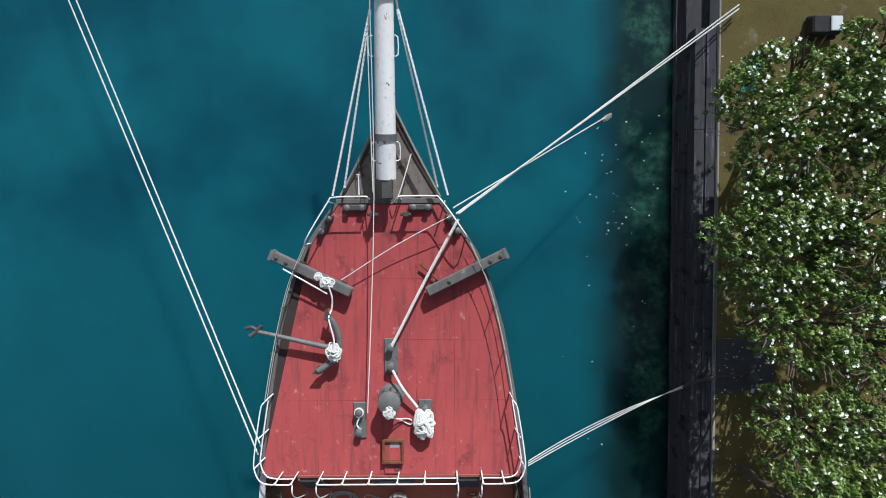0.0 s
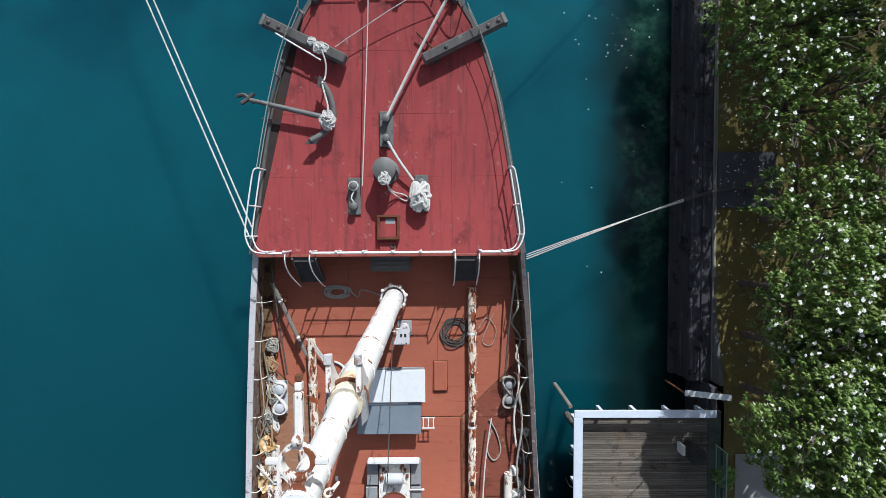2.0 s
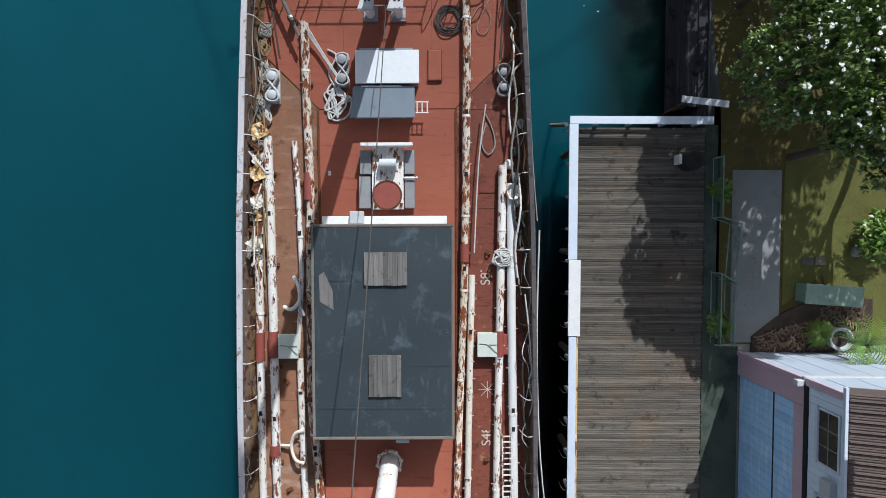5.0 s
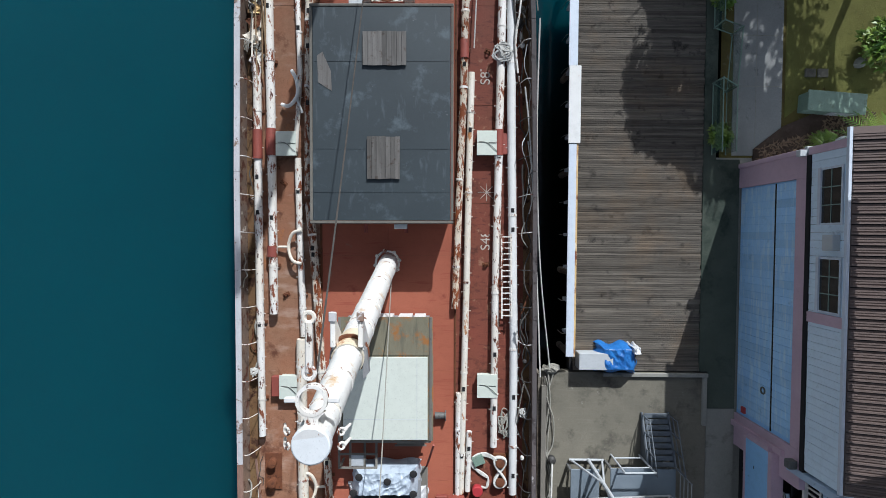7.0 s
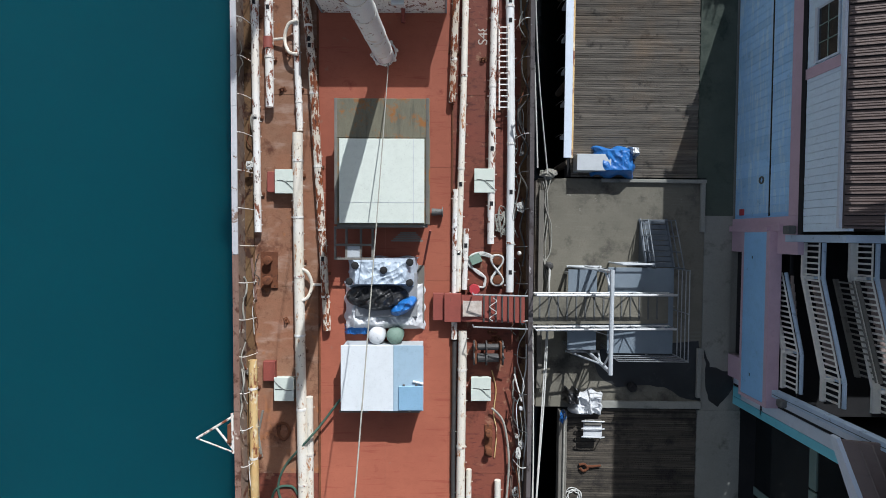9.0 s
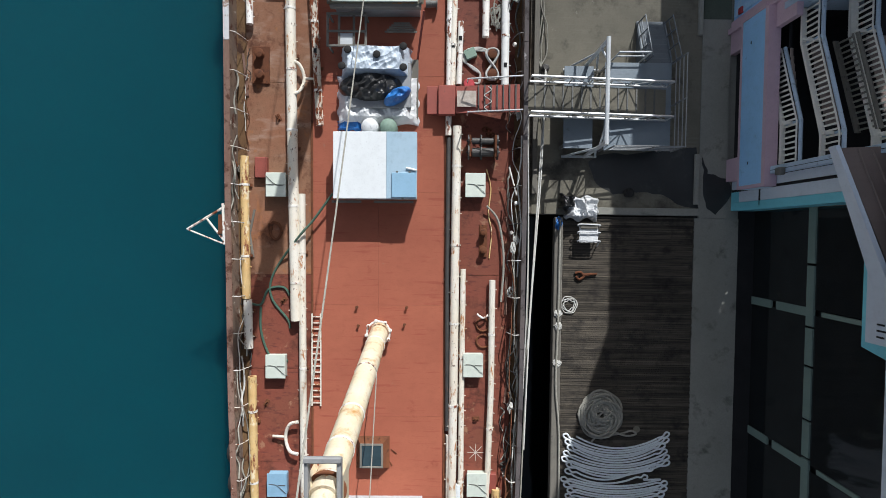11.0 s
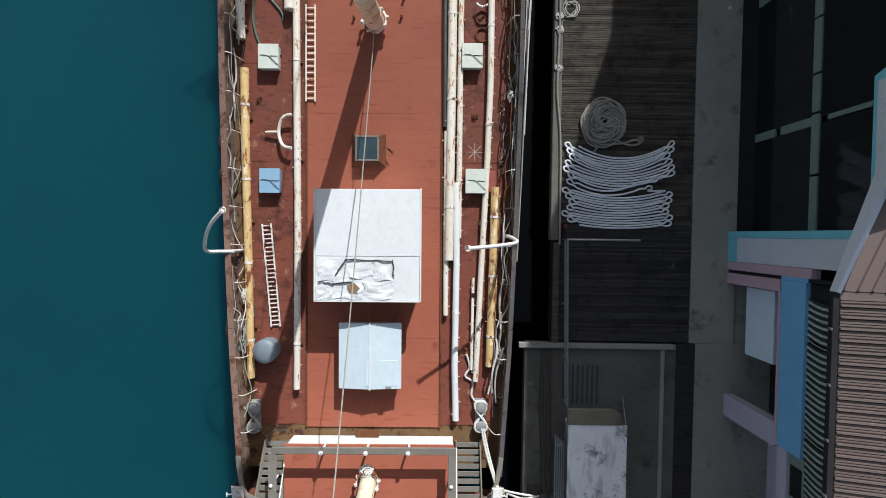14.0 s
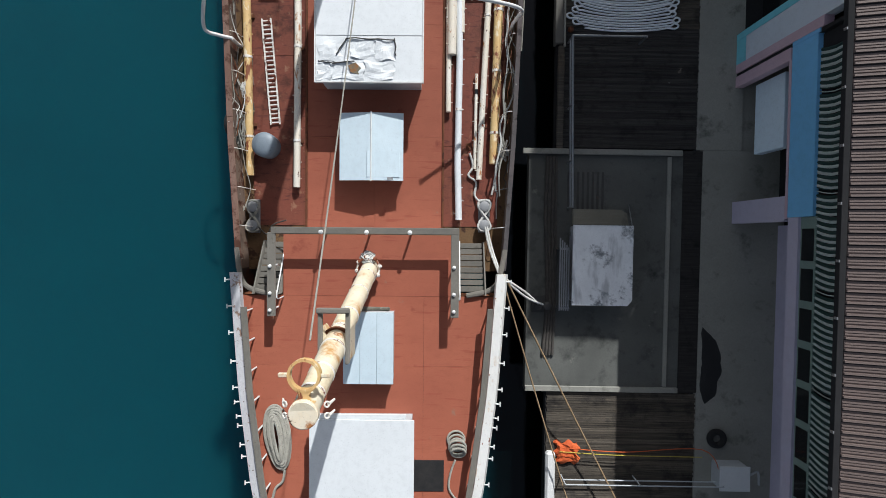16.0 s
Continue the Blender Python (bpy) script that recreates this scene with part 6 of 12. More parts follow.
# ---- small cabin ----
t = thing("deck_cabin", "small white-roofed cabin with grey side and pale blue hatch", "cabin", 0.0, -47.92, deck(-48) + 0.06)
part("wall", cube(-1.78, 1.76, -1.4, 1.4, 0, 1.28), M["light_grey"], t)
part("roof_white_half", cube(-1.83, 0.478, -1.45, 1.45, 1.28, 1.36, 0.012), M["roof_white"], t, "white roof sheet")
part("roof_grey_half", cube(0.482, 1.81, -1.45, 1.45, 1.28, 1.355, 0.012), M["roof_pale_blue"], t, "pale blue roof sheet")
lid = part("roof_hatch", cube(0.72, 1.78, -1.4, -0.33, 1.356, 1.44, 0.02), M["blue_box"], t, "pale blue hatch lid")
for x_ in (0.95, 1.5):
    part("hinge", cube(x_ - 0.05, x_ + 0.05, -0.325, -0.25, 1.356, 1.42), M["iron_grey"], lid)
part("hatch_handle", cube(1.15, 1.25, -1.47, -1.41, 1.36, 1.42), M["iron_grey"], lid)
bm = bmesh.new()
rod(bm, (1.35, -0.12, 1.4), (1.8, -0.22, 1.4), 0.05, seg=8)
part("roof_vent", bm, M["white_paint"], t)
for x0, x1 in ((-1.95, -0.65), (-0.1, 1.65)):
    part("step_board", cube(x0, x1, -1.62, -1.52, 1.0, 1.06), M["wood_grey"], t)

# ---- skylight ----
t = thing("skylight", "rusty-framed skylight with dark glass", "skylight", -0.25, -61.05, deck(-61) + 0.06)
bm = bmesh.new()
a = [bm.verts.new(p) for p in ((-0.78, -0.78, 0), (0.78, -0.78, 0), (0.78, 0.72, 0), (-0.78, 0.72, 0))]
b = [bm.verts.new(p) for p in ((-0.52, -0.55, 0.5), (0.52, -0.55, 0.5), (0.52, 0.55, 0.5), (-0.52, 0.55, 0.5))]
bm.faces.new(b)
for k in range(4):
    bm.faces.new((a[k], a[(k + 1) % 4], b[(k + 1) % 4], b[k]))
part("curb", bm, M["rust"], t, "rust-brown curb")
part("glass", cube(-0.44, 0.44, -0.47, 0.47, 0.505, 0.53), M["glass_sky"], t, "dark blue-green pane")
for x0, x1, y0, y1 in ((-0.53, 0.53, 0.475, 0.56), (-0.53, 0.53, -0.56, -0.475), (-0.53, -0.445, -0.47, 0.47), (0.445, 0.53, -0.47, 0.47)):
    part("frame_bar", cube(x0, x1, y0, y1, 0.503, 0.56, 0.008), M["wood_grey"], t)
for k in range(14):
    a_ = random.uniform(0, 6.28)
    bm = bmesh.new()
    rod(bm, (0.85 * math.cos(a_), 0.8 * math.sin(a_), 0.02), (0.85 * math.cos(a_) + random.uniform(-0.3, 0.3), 0.8 * math.sin(a_) + random.uniform(-0.3, 0.3), 0.05), 0.02, seg=5)
    part("loose_strip", bm, M["rust"], t)

# ---- large white box house and small white house ----
t = thing("cargo_house", "large white sheet-roofed deckhouse with cracked panels aft", "deckhouse", -0.03, -65.3, deck(-65) + 0.06)
part("wall", cube(-2.1, 2.1, -2.2, 2.15, 0, 1.75), M["light_grey"], t)
part("roof_fore", cube(-2.2, 2.2, -0.48, 2.34, 1.75, 1.83, 0.012), M["roof_white"], t, "white roof sheet")
part("roof_aft", cube(-2.2, 2.2, -2.36, -0.49, 1.75, 1.815, 0.012), M["roof_white"], t, "white roof sheet")
for x0, x1, y0, y1 in ((-2.26, -2.205, -2.4, 2.38), (2.205, 2.26, -2.4, 2.38), (-2.2, 2.2, -2.41, -2.365)):
    part("roof_edge", cube(x0, x1, y0, y1, 1.68, 1.86), M["white_paint"], t)
# buckled covering panels with open cracks
cells = [(-2.1, -0.85, -1.55, -0.55), (-0.8, 0.2, -1.4, -0.62), (0.24, 1.05, -1.5, -0.6), (-1.5, -0.2, -2.28, -1.58), (-0.16, 1.05, -2.3, -1.55), (-2.15, -1.54, -2.3, -1.62)]
for k, (x0, x1, y0, y1) in enumerate(cells):
    bm = bmesh.new()
    g = 8
    sheet(bm, lambda a_, b_: (x0 + (x1 - x0) * a_ + 0.06 * math.sin(7 * b_ + k), y0 + (y1 - y0) * b_ + 0.05 * math.sin(6 * a_ + 2 * k), 1.84 + 0.035 * math.sin(5 * a_ + k) * math.sin(4 * b_ + 2 * k) + 0.03 * noise.noise(Vector((a_ * 4 + k * 3, b_ * 4, 0)))), g, g)
    part("buckled_panel", bm, M["roof_white"], t, "buckled cracked white sheet")
bm = bmesh.new()
prism(bm, [(-0.85, -1.72), (-0.55, -1.6), (-0.3, -1.85), (-0.4, -2.1), (-0.75, -2.0)], 1.85, 1.872)
part("bare_patch", bm, M["roof_brown"], t, "brown bare patch")
for ax, ay, bx, by in ((-0.9, -0.62, 1.05, -0.66), (1.08, -0.65, 1.1, -1.3), (-0.9, -0.62, -1.35, -1.25), (-2.1, -1.55, -1.4, -1.66), (-1.45, -1.62, -0.6, -1.55)):
    bm = bmesh.new()
    d_ = Vector((bx - ax, by - ay, 0))
    n_ = Vector((-d_.y, d_.x, 0)).normalized() * 0.03
    pts = []
    for k in range(7):
        p = Vector((ax, ay, 1.885)) + d_ * (k / 6) + Vector((random.uniform(-0.03, 0.03), random.uniform(-0.03, 0.03), 0))
        pts.append(p)
    tube(bm, pts, 0.028, 5, 1)
    part("crack", bm, M["iron"], t, "open dark crack")
for k in range(5):
    part("fore_flap", cube(-1.78 + 0.74 * k, -1.2 + 0.74 * k, 2.16, 2.3, 0.5, 1.6, 0.02), M["white_paint"], t, "white panel on the front")
t = thing("small_house", "small ice-blue gabled deckhouse", "deckhouse", -0.03, -70.2, deck(-70) + 0.06)
part("wall", cube(-1.3, 1.28, -1.35, 1.35, 0, 0.85), M["light_grey"], t)
for s, nm in ((-1, "roof_port"), (1, "roof_starboard")):
    bm = bmesh.new()
    x0, x1 = (-1.38, -0.002) if s < 0 else (0.002, 1.37)
    prism(bm, [(x0, -1.45), (x1, -1.45), (x1, 1.45), (x0, 1.45)], lambda x, y_: 1.02 - 0.13 * abs(x), lambda x, y_: 1.08 - 0.13 * abs(x))
    part(nm, bm, M["roof_ice"], t, "ice-blue roof sheet")
bm = bmesh.new()
prism(bm, [(-0.18, -1.3), (1.22, -1.3), (1.22, -0.2), (-0.18, -0.2)], lambda x, y_: 1.085 - 0.13 * abs(x), lambda x, y_: 1.12 - 0.13 * abs(x))
part("sliding_lid", bm, M["roof_ice"], t, "ice-blue sliding lid")
bm = bmesh.new()
rod(bm, (0, -1.5, 1.09), (0, 1.5, 1.09), 0.03, seg=6)
part("ridge", bm, M["white_paint"], t)
part("lid_handle", cube(0.7, 0.95, -1.42, -1.32, 1.05, 1.1), M["grey_paint"], t)

# ---- poop ----
t = thing("octagon_rail", "weathered grey timber rail with white stanchions before the poop", "railing", 0, 0, POOP)
part("fore_beam", cube(-3.9, 3.75, -73.98, -73.7, 0.95, 1.09, 0.02), M["wood_grey"], t)
for s, x_ in ((-1, -3.92), (1, 3.55)):
    part("side_beam", cube(x_ - 0.13, x_ + 0.2, -77.35, -73.93, 0.95, 1.08, 0.02), M["wood_grey"], t)
    for y_ in (-75.3, -76.4, -77.1):
        bm = bmesh.new()
        rod(bm, (x_, y_, 0), (x_, y_, 1.1), 0.045, seg=8)
        lathe(bm, [(0.05, 1.08), (0.08, 1.1), (0.07, 1.16), (0.02, 1.19)], 10, (x_, y_, 0))
        part("stanchion", bm, M["white_paint"], t)
for x_ in (-1.85, 0.0, 1.75):
    bm = bmesh.new()
    rod(bm, (x_, -73.9, 0.0), (x_, -73.9, 1.1), 0.05, seg=8)
    lathe(bm, [(0.06, 1.09), (0.1, 1.12), (0.09, 1.2), (0.03, 1.24)], 10, (x_, -73.9, 0))
    part("stanchion", bm, M["white_paint"], t)
part("ledge_step", cube(-0.75, 0.3, -74.09, -73.77, -1.145, -1.08, 0.02), M["rust"], t)
for s in (-1, 1):
    t = thing("poop_steps", "weathered grey timber steps up to the poop", "stairs", s * 4.35 + 0.05, -75.4, 3.68, group="poop steps")
    for k in range(8):
        y_ = 0.95 - 0.26 * k
        part("tread", cube(-0.55, 0.45, y_ - 0.12, y_ + 0.11, 0.17 * (k + 1) - 0.045, 0.17 * (k + 1), 0.008), M["wood_grey"], t)
    for x_ in (-0.62, 0.47):
        bm = bmesh.new()
        prism(bm, [(x_, 1.12), (x_, -1.12), (x_ + 0.06, -1.12), (x_ + 0.06, 1.12)], lambda x, y_: max(0, 0.02 + 0.65 * (0.85 - y_)), lambda x, y_: 0.3 + 0.65 * (1.12 - y_))
        part("stringer", bm, M["wood_grey"], t)
    bm = bmesh.new()
    tube(bm, [(-s * 0.6, 1.15, 1.0), (-s * 0.6, -0.4, 1.9), (-s * 0.6, -1.2, 2.3), (-s * 0.6, -1.25, 1.4)], 0.03, 6, 3)
    part("handrail", bm, M["white_paint"], t, "white handrail")
t = thing("poop_locker", "pale ice-blue panelled locker on the poop", "locker", 0.06, -78.65, POOP)
part("body", cube(-0.98, 0.98, -1.42, 1.42, 0, 0.88), M["light_grey"], t)
for k in range(3):
    part("lid_panel", cube(-1.03 + 0.69 * k + 0.005, -1.03 + 0.69 * (k + 1) - 0.005, -1.48, 1.48, 0.88, 0.95, 0.01), M["roof_ice"], t, "ice-blue lid panel")
bm = bmesh.new()
box(bm, -0.9, 0.85, 1.5, 1.66, 0.5, 0.7, 0.04)
jitter(bm, 0.05, 3)
part("crumbling_edge", bm, M["concrete"], t)
t = thing("poop_house", "large white-roofed house on the poop", "deckhouse", -0.15, -85.0, POOP)
part("wall", cube(-2.0, 2.0, -3.5, 3.35, 0, 1.05), M["light_grey"], t)
part("roof", cube(-2.15, 2.13, -3.6, 3.45, 1.05, 1.14, 0.012), M["roof_white"], t, "white roof sheet")
part("roof_lip", cube(-2.1, 1.8, 3.46, 3.66, 0.98, 1.08, 0.01), M["roof_white"], t, "white roof sheet")
part("deck_mat", cube(2.08, 3.36, 0.0, 1.35, 0.004, 0.03), M["rubber"], t, "dark mat beside the house")
t = thing("rope_coil", "long grey hawser flaked in an oval coil on the poop", "rope", -3.9, -82.6, POOP, 8)
rnd = random.Random(5)
for k in range(16):
    bm = bmesh.new()
    rx, ry = 0.1 + 0.03 * k + rnd.uniform(-0.03, 0.03), 0.7 + 0.045 * k + rnd.uniform(-0.12, 0.1)
    ox = rnd.uniform(-0.06, 0.06)
    pts = [(ox + rx * math.cos(a * 0.4488), ry * math.sin(a * 0.4488) + (0.1 * math.cos(a * 0.9)), 0.07 + 0.02 * (15 - k) + rnd.uniform(0, 0.04)) for a in range(15)]
    tube(bm, pts, 0.055, 7, 4)
    part("turn", bm, M["rope_grey"], t, smooth=True)
rope("rope_tail", [(-3.6, -84.1, POOP + 0.1), (-3.7, -84.6, POOP + 0.08), (-4.0, -84.9, POOP + 0.08), (-4.15, -85.4, POOP + 0.08), (-4.4, -85.9, POOP + 0.08)], 0.055, M["rope_grey"], "grey hawser tail on the poop")
t = thing("rope_coil", "round coil of grey rope on the poop", "rope", 3.72, -83.0, POOP)
for k in range(6):
    bm = bmesh.new()
    hoop(bm, (0.02 * k, 0.28 - 0.1 * k, 0.07 + 0.04 * k), 0.36 - 0.03 * (k % 3), 0.05, 22, Matrix.Rotation(0.12 * k, 3, "X"), 7)
    part("turn", bm, M["rope_grey"], t, smooth=True)
rope("rope_tail", [(3.7, -83.6, POOP + 0.1), (3.5, -84.2, POOP + 0.06), (3.45, -84.9, POOP + 0.06), (3.9, -85.5, POOP + 0.06), (4.3, -85.9, POOP + 0.3)], 0.045, M["rope_grey"], "grey rope tail on the poop")

heap("rope_coil", 0.0, -75.0, POOP + 0.35, 0.42, 0.35, 0.3, 0.03, 12, M["rope_white"], "white rope bundled round the after mast foot", 71)
# iron heel bar standing out ahead of the fore mast cap
bm = bmesh.new()
box(bm, -0.065, 0.065, 0.0, 0.72, -0.1, 0.06, 0.03)
t = thing("cap_heel_bar", "white iron heel bar with a rusted tip before the mast", "bar", 0.1, -12.38, 20.2)
part("bar", bm, M["white_rusty"], t)
part("bar_end", cube(-0.055, 0.055, 0.73, 0.86, -0.12, 0.04, 0.02), M["white_rusty"], t)
part("bar_tip", cube(-0.05, 0.05, 0.865, 0.98, -0.13, 0.03, 0.02), M["rust"], t, "rusted tip")
bm = bmesh.new()
lathe(bm, [(0.05, -0.02), (0.09, 0.02), (0.08, 0.09), (0.03, 0.12)], 12, (0.0, 0.02, 0.05))
part("bolt_head", bm, M["white_rusty"], t, smooth=True)
bm = bmesh.new()
box(bm, -0.06, 0.06, 0.0, 0.9, -0.1, 0.06, 0.03)
hoop(bm, (0, 0.0, -0.02), 0.1, 0.04, 14)
hoop(bm, (0, 0.95, -0.02), 0.09, 0.04, 14)
solo("cap_heel_bar", bm, M["white_rusty"], "white iron heel bar with eyes ahead of the mast cap", "bar", 0.22, -34.62, 19.25)


# ---- spars, pipes and yards stowed along the side decks ----
def spar(name, rows, r, mat, label, r_end=None, bands=0, band_mat=None, group="stowed spars", lift=0.0, chocks=True):
    """A long tube lying on chocks; rows of (u, v)."""
    v0, v1 = rows[0][1], rows[-1][1]
    t = thing(name, label, "spar" if name == "spar" else "pipe", 0, 0, 0, group=group)
    r_end = r if r_end is None else r_end
    bm = bmesh.new()
    pts = [Vector((u, v, deck(v) + r + 0.09 + lift)) for u, v in rows]
    fine = []
    for a, b in zip(pts, pts[1:]):
        n = max(1, int((a - b).length / 3))
        fine += [a.lerp(b, k / n) for k in range(n)]
    fine.append(pts[-1])
    for k in range(len(fine)):
        fine[k].z = deck(fine[k].y) + r + 0.09 + lift
    tube(bm, fine, r, 14, 1, r_end)
    part("tube", bm, mat, t, smooth=True)
    total = len(fine)
    for k in range(bands):
        f_ = (k + 0.5) / bands
        i = min(total - 2, int(f_ * (total - 1)))
        p = fine[i].lerp(fine[i + 1], f_ * (total - 1) - i)
        d = (fine[i + 1] - fine[i]).normalized()
        rr = r + (r_end - r) * f_ + 0.018
        bm = bmesh.new()
        rod(bm, p - d * 0.05, p + d * 0.05, rr, rr, 14)
        part("band", bm, band_mat or M["white_rusty"], t)
    # studs down both flanks and a few dark slots cut in the top
    bm = bmesh.new()
    L = v0 - v1
    rs = random.Random(int(abs(v0) * 100 + abs(rows[0][0]) * 10))
    for k in range(int(L / 0.8)):
        f_ = (k + 0.5) / max(1, int(L / 0.8))
        i = min(total - 2, int(f_ * (total - 1)))
        p = fine[i].lerp(fine[i + 1], f_ * (total - 1) - i)
        s_ = 1 if rs.random() < 0.75 else -1
        rr = r + (r_end - r) * f_
        rod(bm, p + Vector((s_ * rr * 0.8, 0, 0.02)), p + Vector((s_ * (rr + 0.07), 0, 0.03)), 0.018, seg=5)
    if L > 1.5:
        tagged(part("studs", bm, mat, t), kind="stuff")
    if name == "spar":
        for k in range(max(1, int(L / 5))):
            f_ = rs.uniform(0.08, 0.95)
            i = min(total - 2, int(f_ * (total - 1)))
            p = fine[i].lerp(fine[i + 1], f_ * (total - 1) - i)
            rr = r + (r_end - r) * f_
            part("slot", cube(p.x - 0.07, p.x + 0.07, p.y - 0.1, p.y + 0.1, p.z + rr * 0.8, p.z + rr + 0.006), M["interior"], t)
    if chocks:
        n = max(2, int((v0 - v1) / 4))
        for k in range(n):
            f_ = (k + 0.5) / n
            i = min(total - 2, int(f_ * (total - 1)))
            p = fine[i].lerp(fine[i + 1], f_ * (total - 1) - i)
            part("chock", cube(p.x - r - 0.06, p.x + r + 0.06, p.y - 0.07, p.y + 0.07, deck(p.y), deck(p.y) + 0.12 + lift), M["rust"], t)
    return t


# port
spar("spar", [(-3.55, -13.95), (-3.5, -18), (-3.42, -21.5), (-3.5, -24), (-3.6, -30.5)], 0.19, M["white_very_rusty"], "white spar mostly rusted, lying along the deck", 0.15, 5)
spar("spar", [(-3.55, -30.8), (-3.26, -34.4), (-3.05, -38.5), (-2.85, -42.1), (-2.66, -46.0)], 0.19, M["white_very_rusty"], "white spar mottled with rust beside the shed", 0.17, 5)
spar("spar", [(-4.12, -19.0), (-3.98, -21.5), (-3.9, -25.0), (-4.15, -28.5)], 0.12, M["white_rusty"], "thin white spar with flaking paint", 0.11, 3)
spar("spar", [(-4.05, -28.8), (-3.98, -33), (-3.86, -36.9)], 0.15, M["white_rusty"], "white spar with rust spots", 0.15, 3)
spar("pipe", [(-3.95, -37.0), (-3.96, -40), (-3.9, -46.5), (-3.76, -54.9)], 0.235, M["cream_pipe"], "thick cream-painted pipe with flanges along the deck", None, 6)
spar("pipe", [(-3.5, -49.1), (-3.45, -58), (-3.4, -65), (-3.45, -71.9)], 0.17, M["cream_pipe"], "cream-white pipe along the deck", 0.15, 5)
spar("spar", [(-5.28, -18.8), (-5.23, -22), (-5.2, -27), (-5.2, -35.85)], 0.21, M["white_rusty"], "thick white spar with rust spots beside the bulwark", 0.19, 4)
spar("spar", [(-5.8, -24.4), (-5.83, -29), (-5.84, -34.5), (-5.8, -41.5)], 0.19, M["white_rusty"], "white spar with a band of rust beside the bulwark", 0.16, 4)
spar("pipe", [(-6.09, -47.4), (-6.08, -50), (-6.03, -53.9)], 0.2, M["yellow_pipe"], "ochre pipe beside the bulwark", None, 2)
spar("pipe", [(-5.98, -53.95), (-5.93, -56.2)], 0.2, M["white_rusty"], "white pipe end with stencilled bars", None, 0)
spar("pipe", [(-5.78, -57.5), (-5.72, -61.8), (-5.6, -66.8), (-5.51, -71.4)], 0.2, M["yellow_pipe"], "ochre rusting pipe beside the bulwark", 0.17, 4)
# starboard
spar("spar", [(3.53, -11.7), (3.53, -16.6), (3.48, -22), (3.4, -26), (3.2, -31), (3.03, -35.6)], 0.19, M["white_very_rusty"], "white spar mostly rusted, lying along the deck", 0.15, 6)
spar("spar", [(3.76, -25.0), (3.66, -29.3), (3.57, -34.4), (3.44, -39.6), (3.33, -44.2)], 0.15, M["cream_pipe"], "cream-white slim spar with rust spots", 0.15, 5)
spar("spar", [(3.72, -41.3), (3.64, -44.1)], 0.13, M["white_rusty"], "short white spar end", None, 1)
spar("pipe", [(3.22, -39.5), (3.18, -46.4)], 0.14, M["white_rusty"], "white pipe with rust spots", None, 2)
spar("pipe", [(3.58, -46.0), (3.52, -52), (3.48, -58), (3.40, -66)], 0.2, M["cream_pipe"], "thick cream-white pipe with flanges along the deck", None, 5)
spar("pipe", [(3.2, -46.5), (3.16, -52.5), (3.2, -60)], 0.1, M["iron"], "slim black pipe against the coaming", None, 0)
spar("pipe", [(3.9, -52.5), (3.86, -58), (3.84, -65)], 0.13, M["cream_pipe"], "slim cream pipe along the deck", None, 2)
spar("pipe", [(3.27, -60.2), (3.28, -68.5)], 0.12, M["cream_pipe"], "slim cream pipe against the coaming", None, 1)
spar("pipe", [(3.72, -62.5), (3.76, -66), (3.71, -70.8), (3.78, -73.3)], 0.15, M["roof_white"], "bright white pipe along the deck", None, 1)
spar("spar", [(5.13, -20.1), (5.05, -24.7), (4.98, -29.3), (4.88, -34.4), (4.83, -42.0)], 0.19, M["white_rusty"], "white spar with rust spots beside the bulwark", 0.16, 4)
spar("spar", [(5.5, -20.9), (5.54, -26.8), (5.63, -32), (5.73, -37), (5.72, -44.2)], 0.2, M["white_paint"], "white spar beside the bulwark", 0.18, 4)
spar("pipe", [(5.24, -53.0), (5.22, -58), (5.1, -61.8), (4.86, -66.7), (4.66, -71.5)], 0.15, M["cream_pipe"], "cream-white pipe beside the bulwark", 0.13, 4)
spar("pipe", [(5.48, -62.7), (5.4, -66.7), (5.29, -70.8)], 0.2, M["yellow_pipe"], "ochre rusting pipe beside the bulwark", 0.19, 3)
spar("spar", [(4.52, -66.8), (4.47, -71.0)], 0.07, M["cream_pipe"], "thin cream rod along the deck", None, 0)

# pipe saddles that arch off the long pipes
for u, v, s in ((-4.5, -32.8, -1), (-4.25, -60.3, -1), (-3.35, -43.9, 1)):
    t = thing("pipe_bracket", "white forked pipe bracket on the deck", "bracket", u, v, deck(v) + 0.1, group="pipe brackets")
    bm = bmesh.new()
    tube(bm, [(-s * 0.62, 0.75, 0.35), (-s * 0.2, 0.6, 0.3), (0.0, 0.0, 0.2), (-s * 0.2, -0.6, 0.3), (-s * 0.62, -0.75, 0.35)], 0.075, 8, 5)
    part("yoke", bm, M["cream_pipe"], t, smooth=True)
    bm = bmesh.new()
    rod(bm, (0, 0, 0.2), (s * 0.62, 0, 0.1), 0.06, seg=8)
    part("stem", bm, M["cream_pipe"], t, smooth=True)
bm = bmesh.new()
tube(bm, [(-4.2, -25.0, 4.65), (-3.95, -25.5, 4.75), (-3.95, -26.1, 4.7), (-4.35, -26.5, 4.5), (-4.75, -26.4, 4.3)], 0.085, 8, 5)
tube(bm, [(-4.0, -26.2, 4.6), (-3.8, -26.8, 4.4)], 0.06, 7, 2)
solo("chain_hook", bm, M["white_paint"], "curved white iron hook on the pipe", "hook", smooth=True)

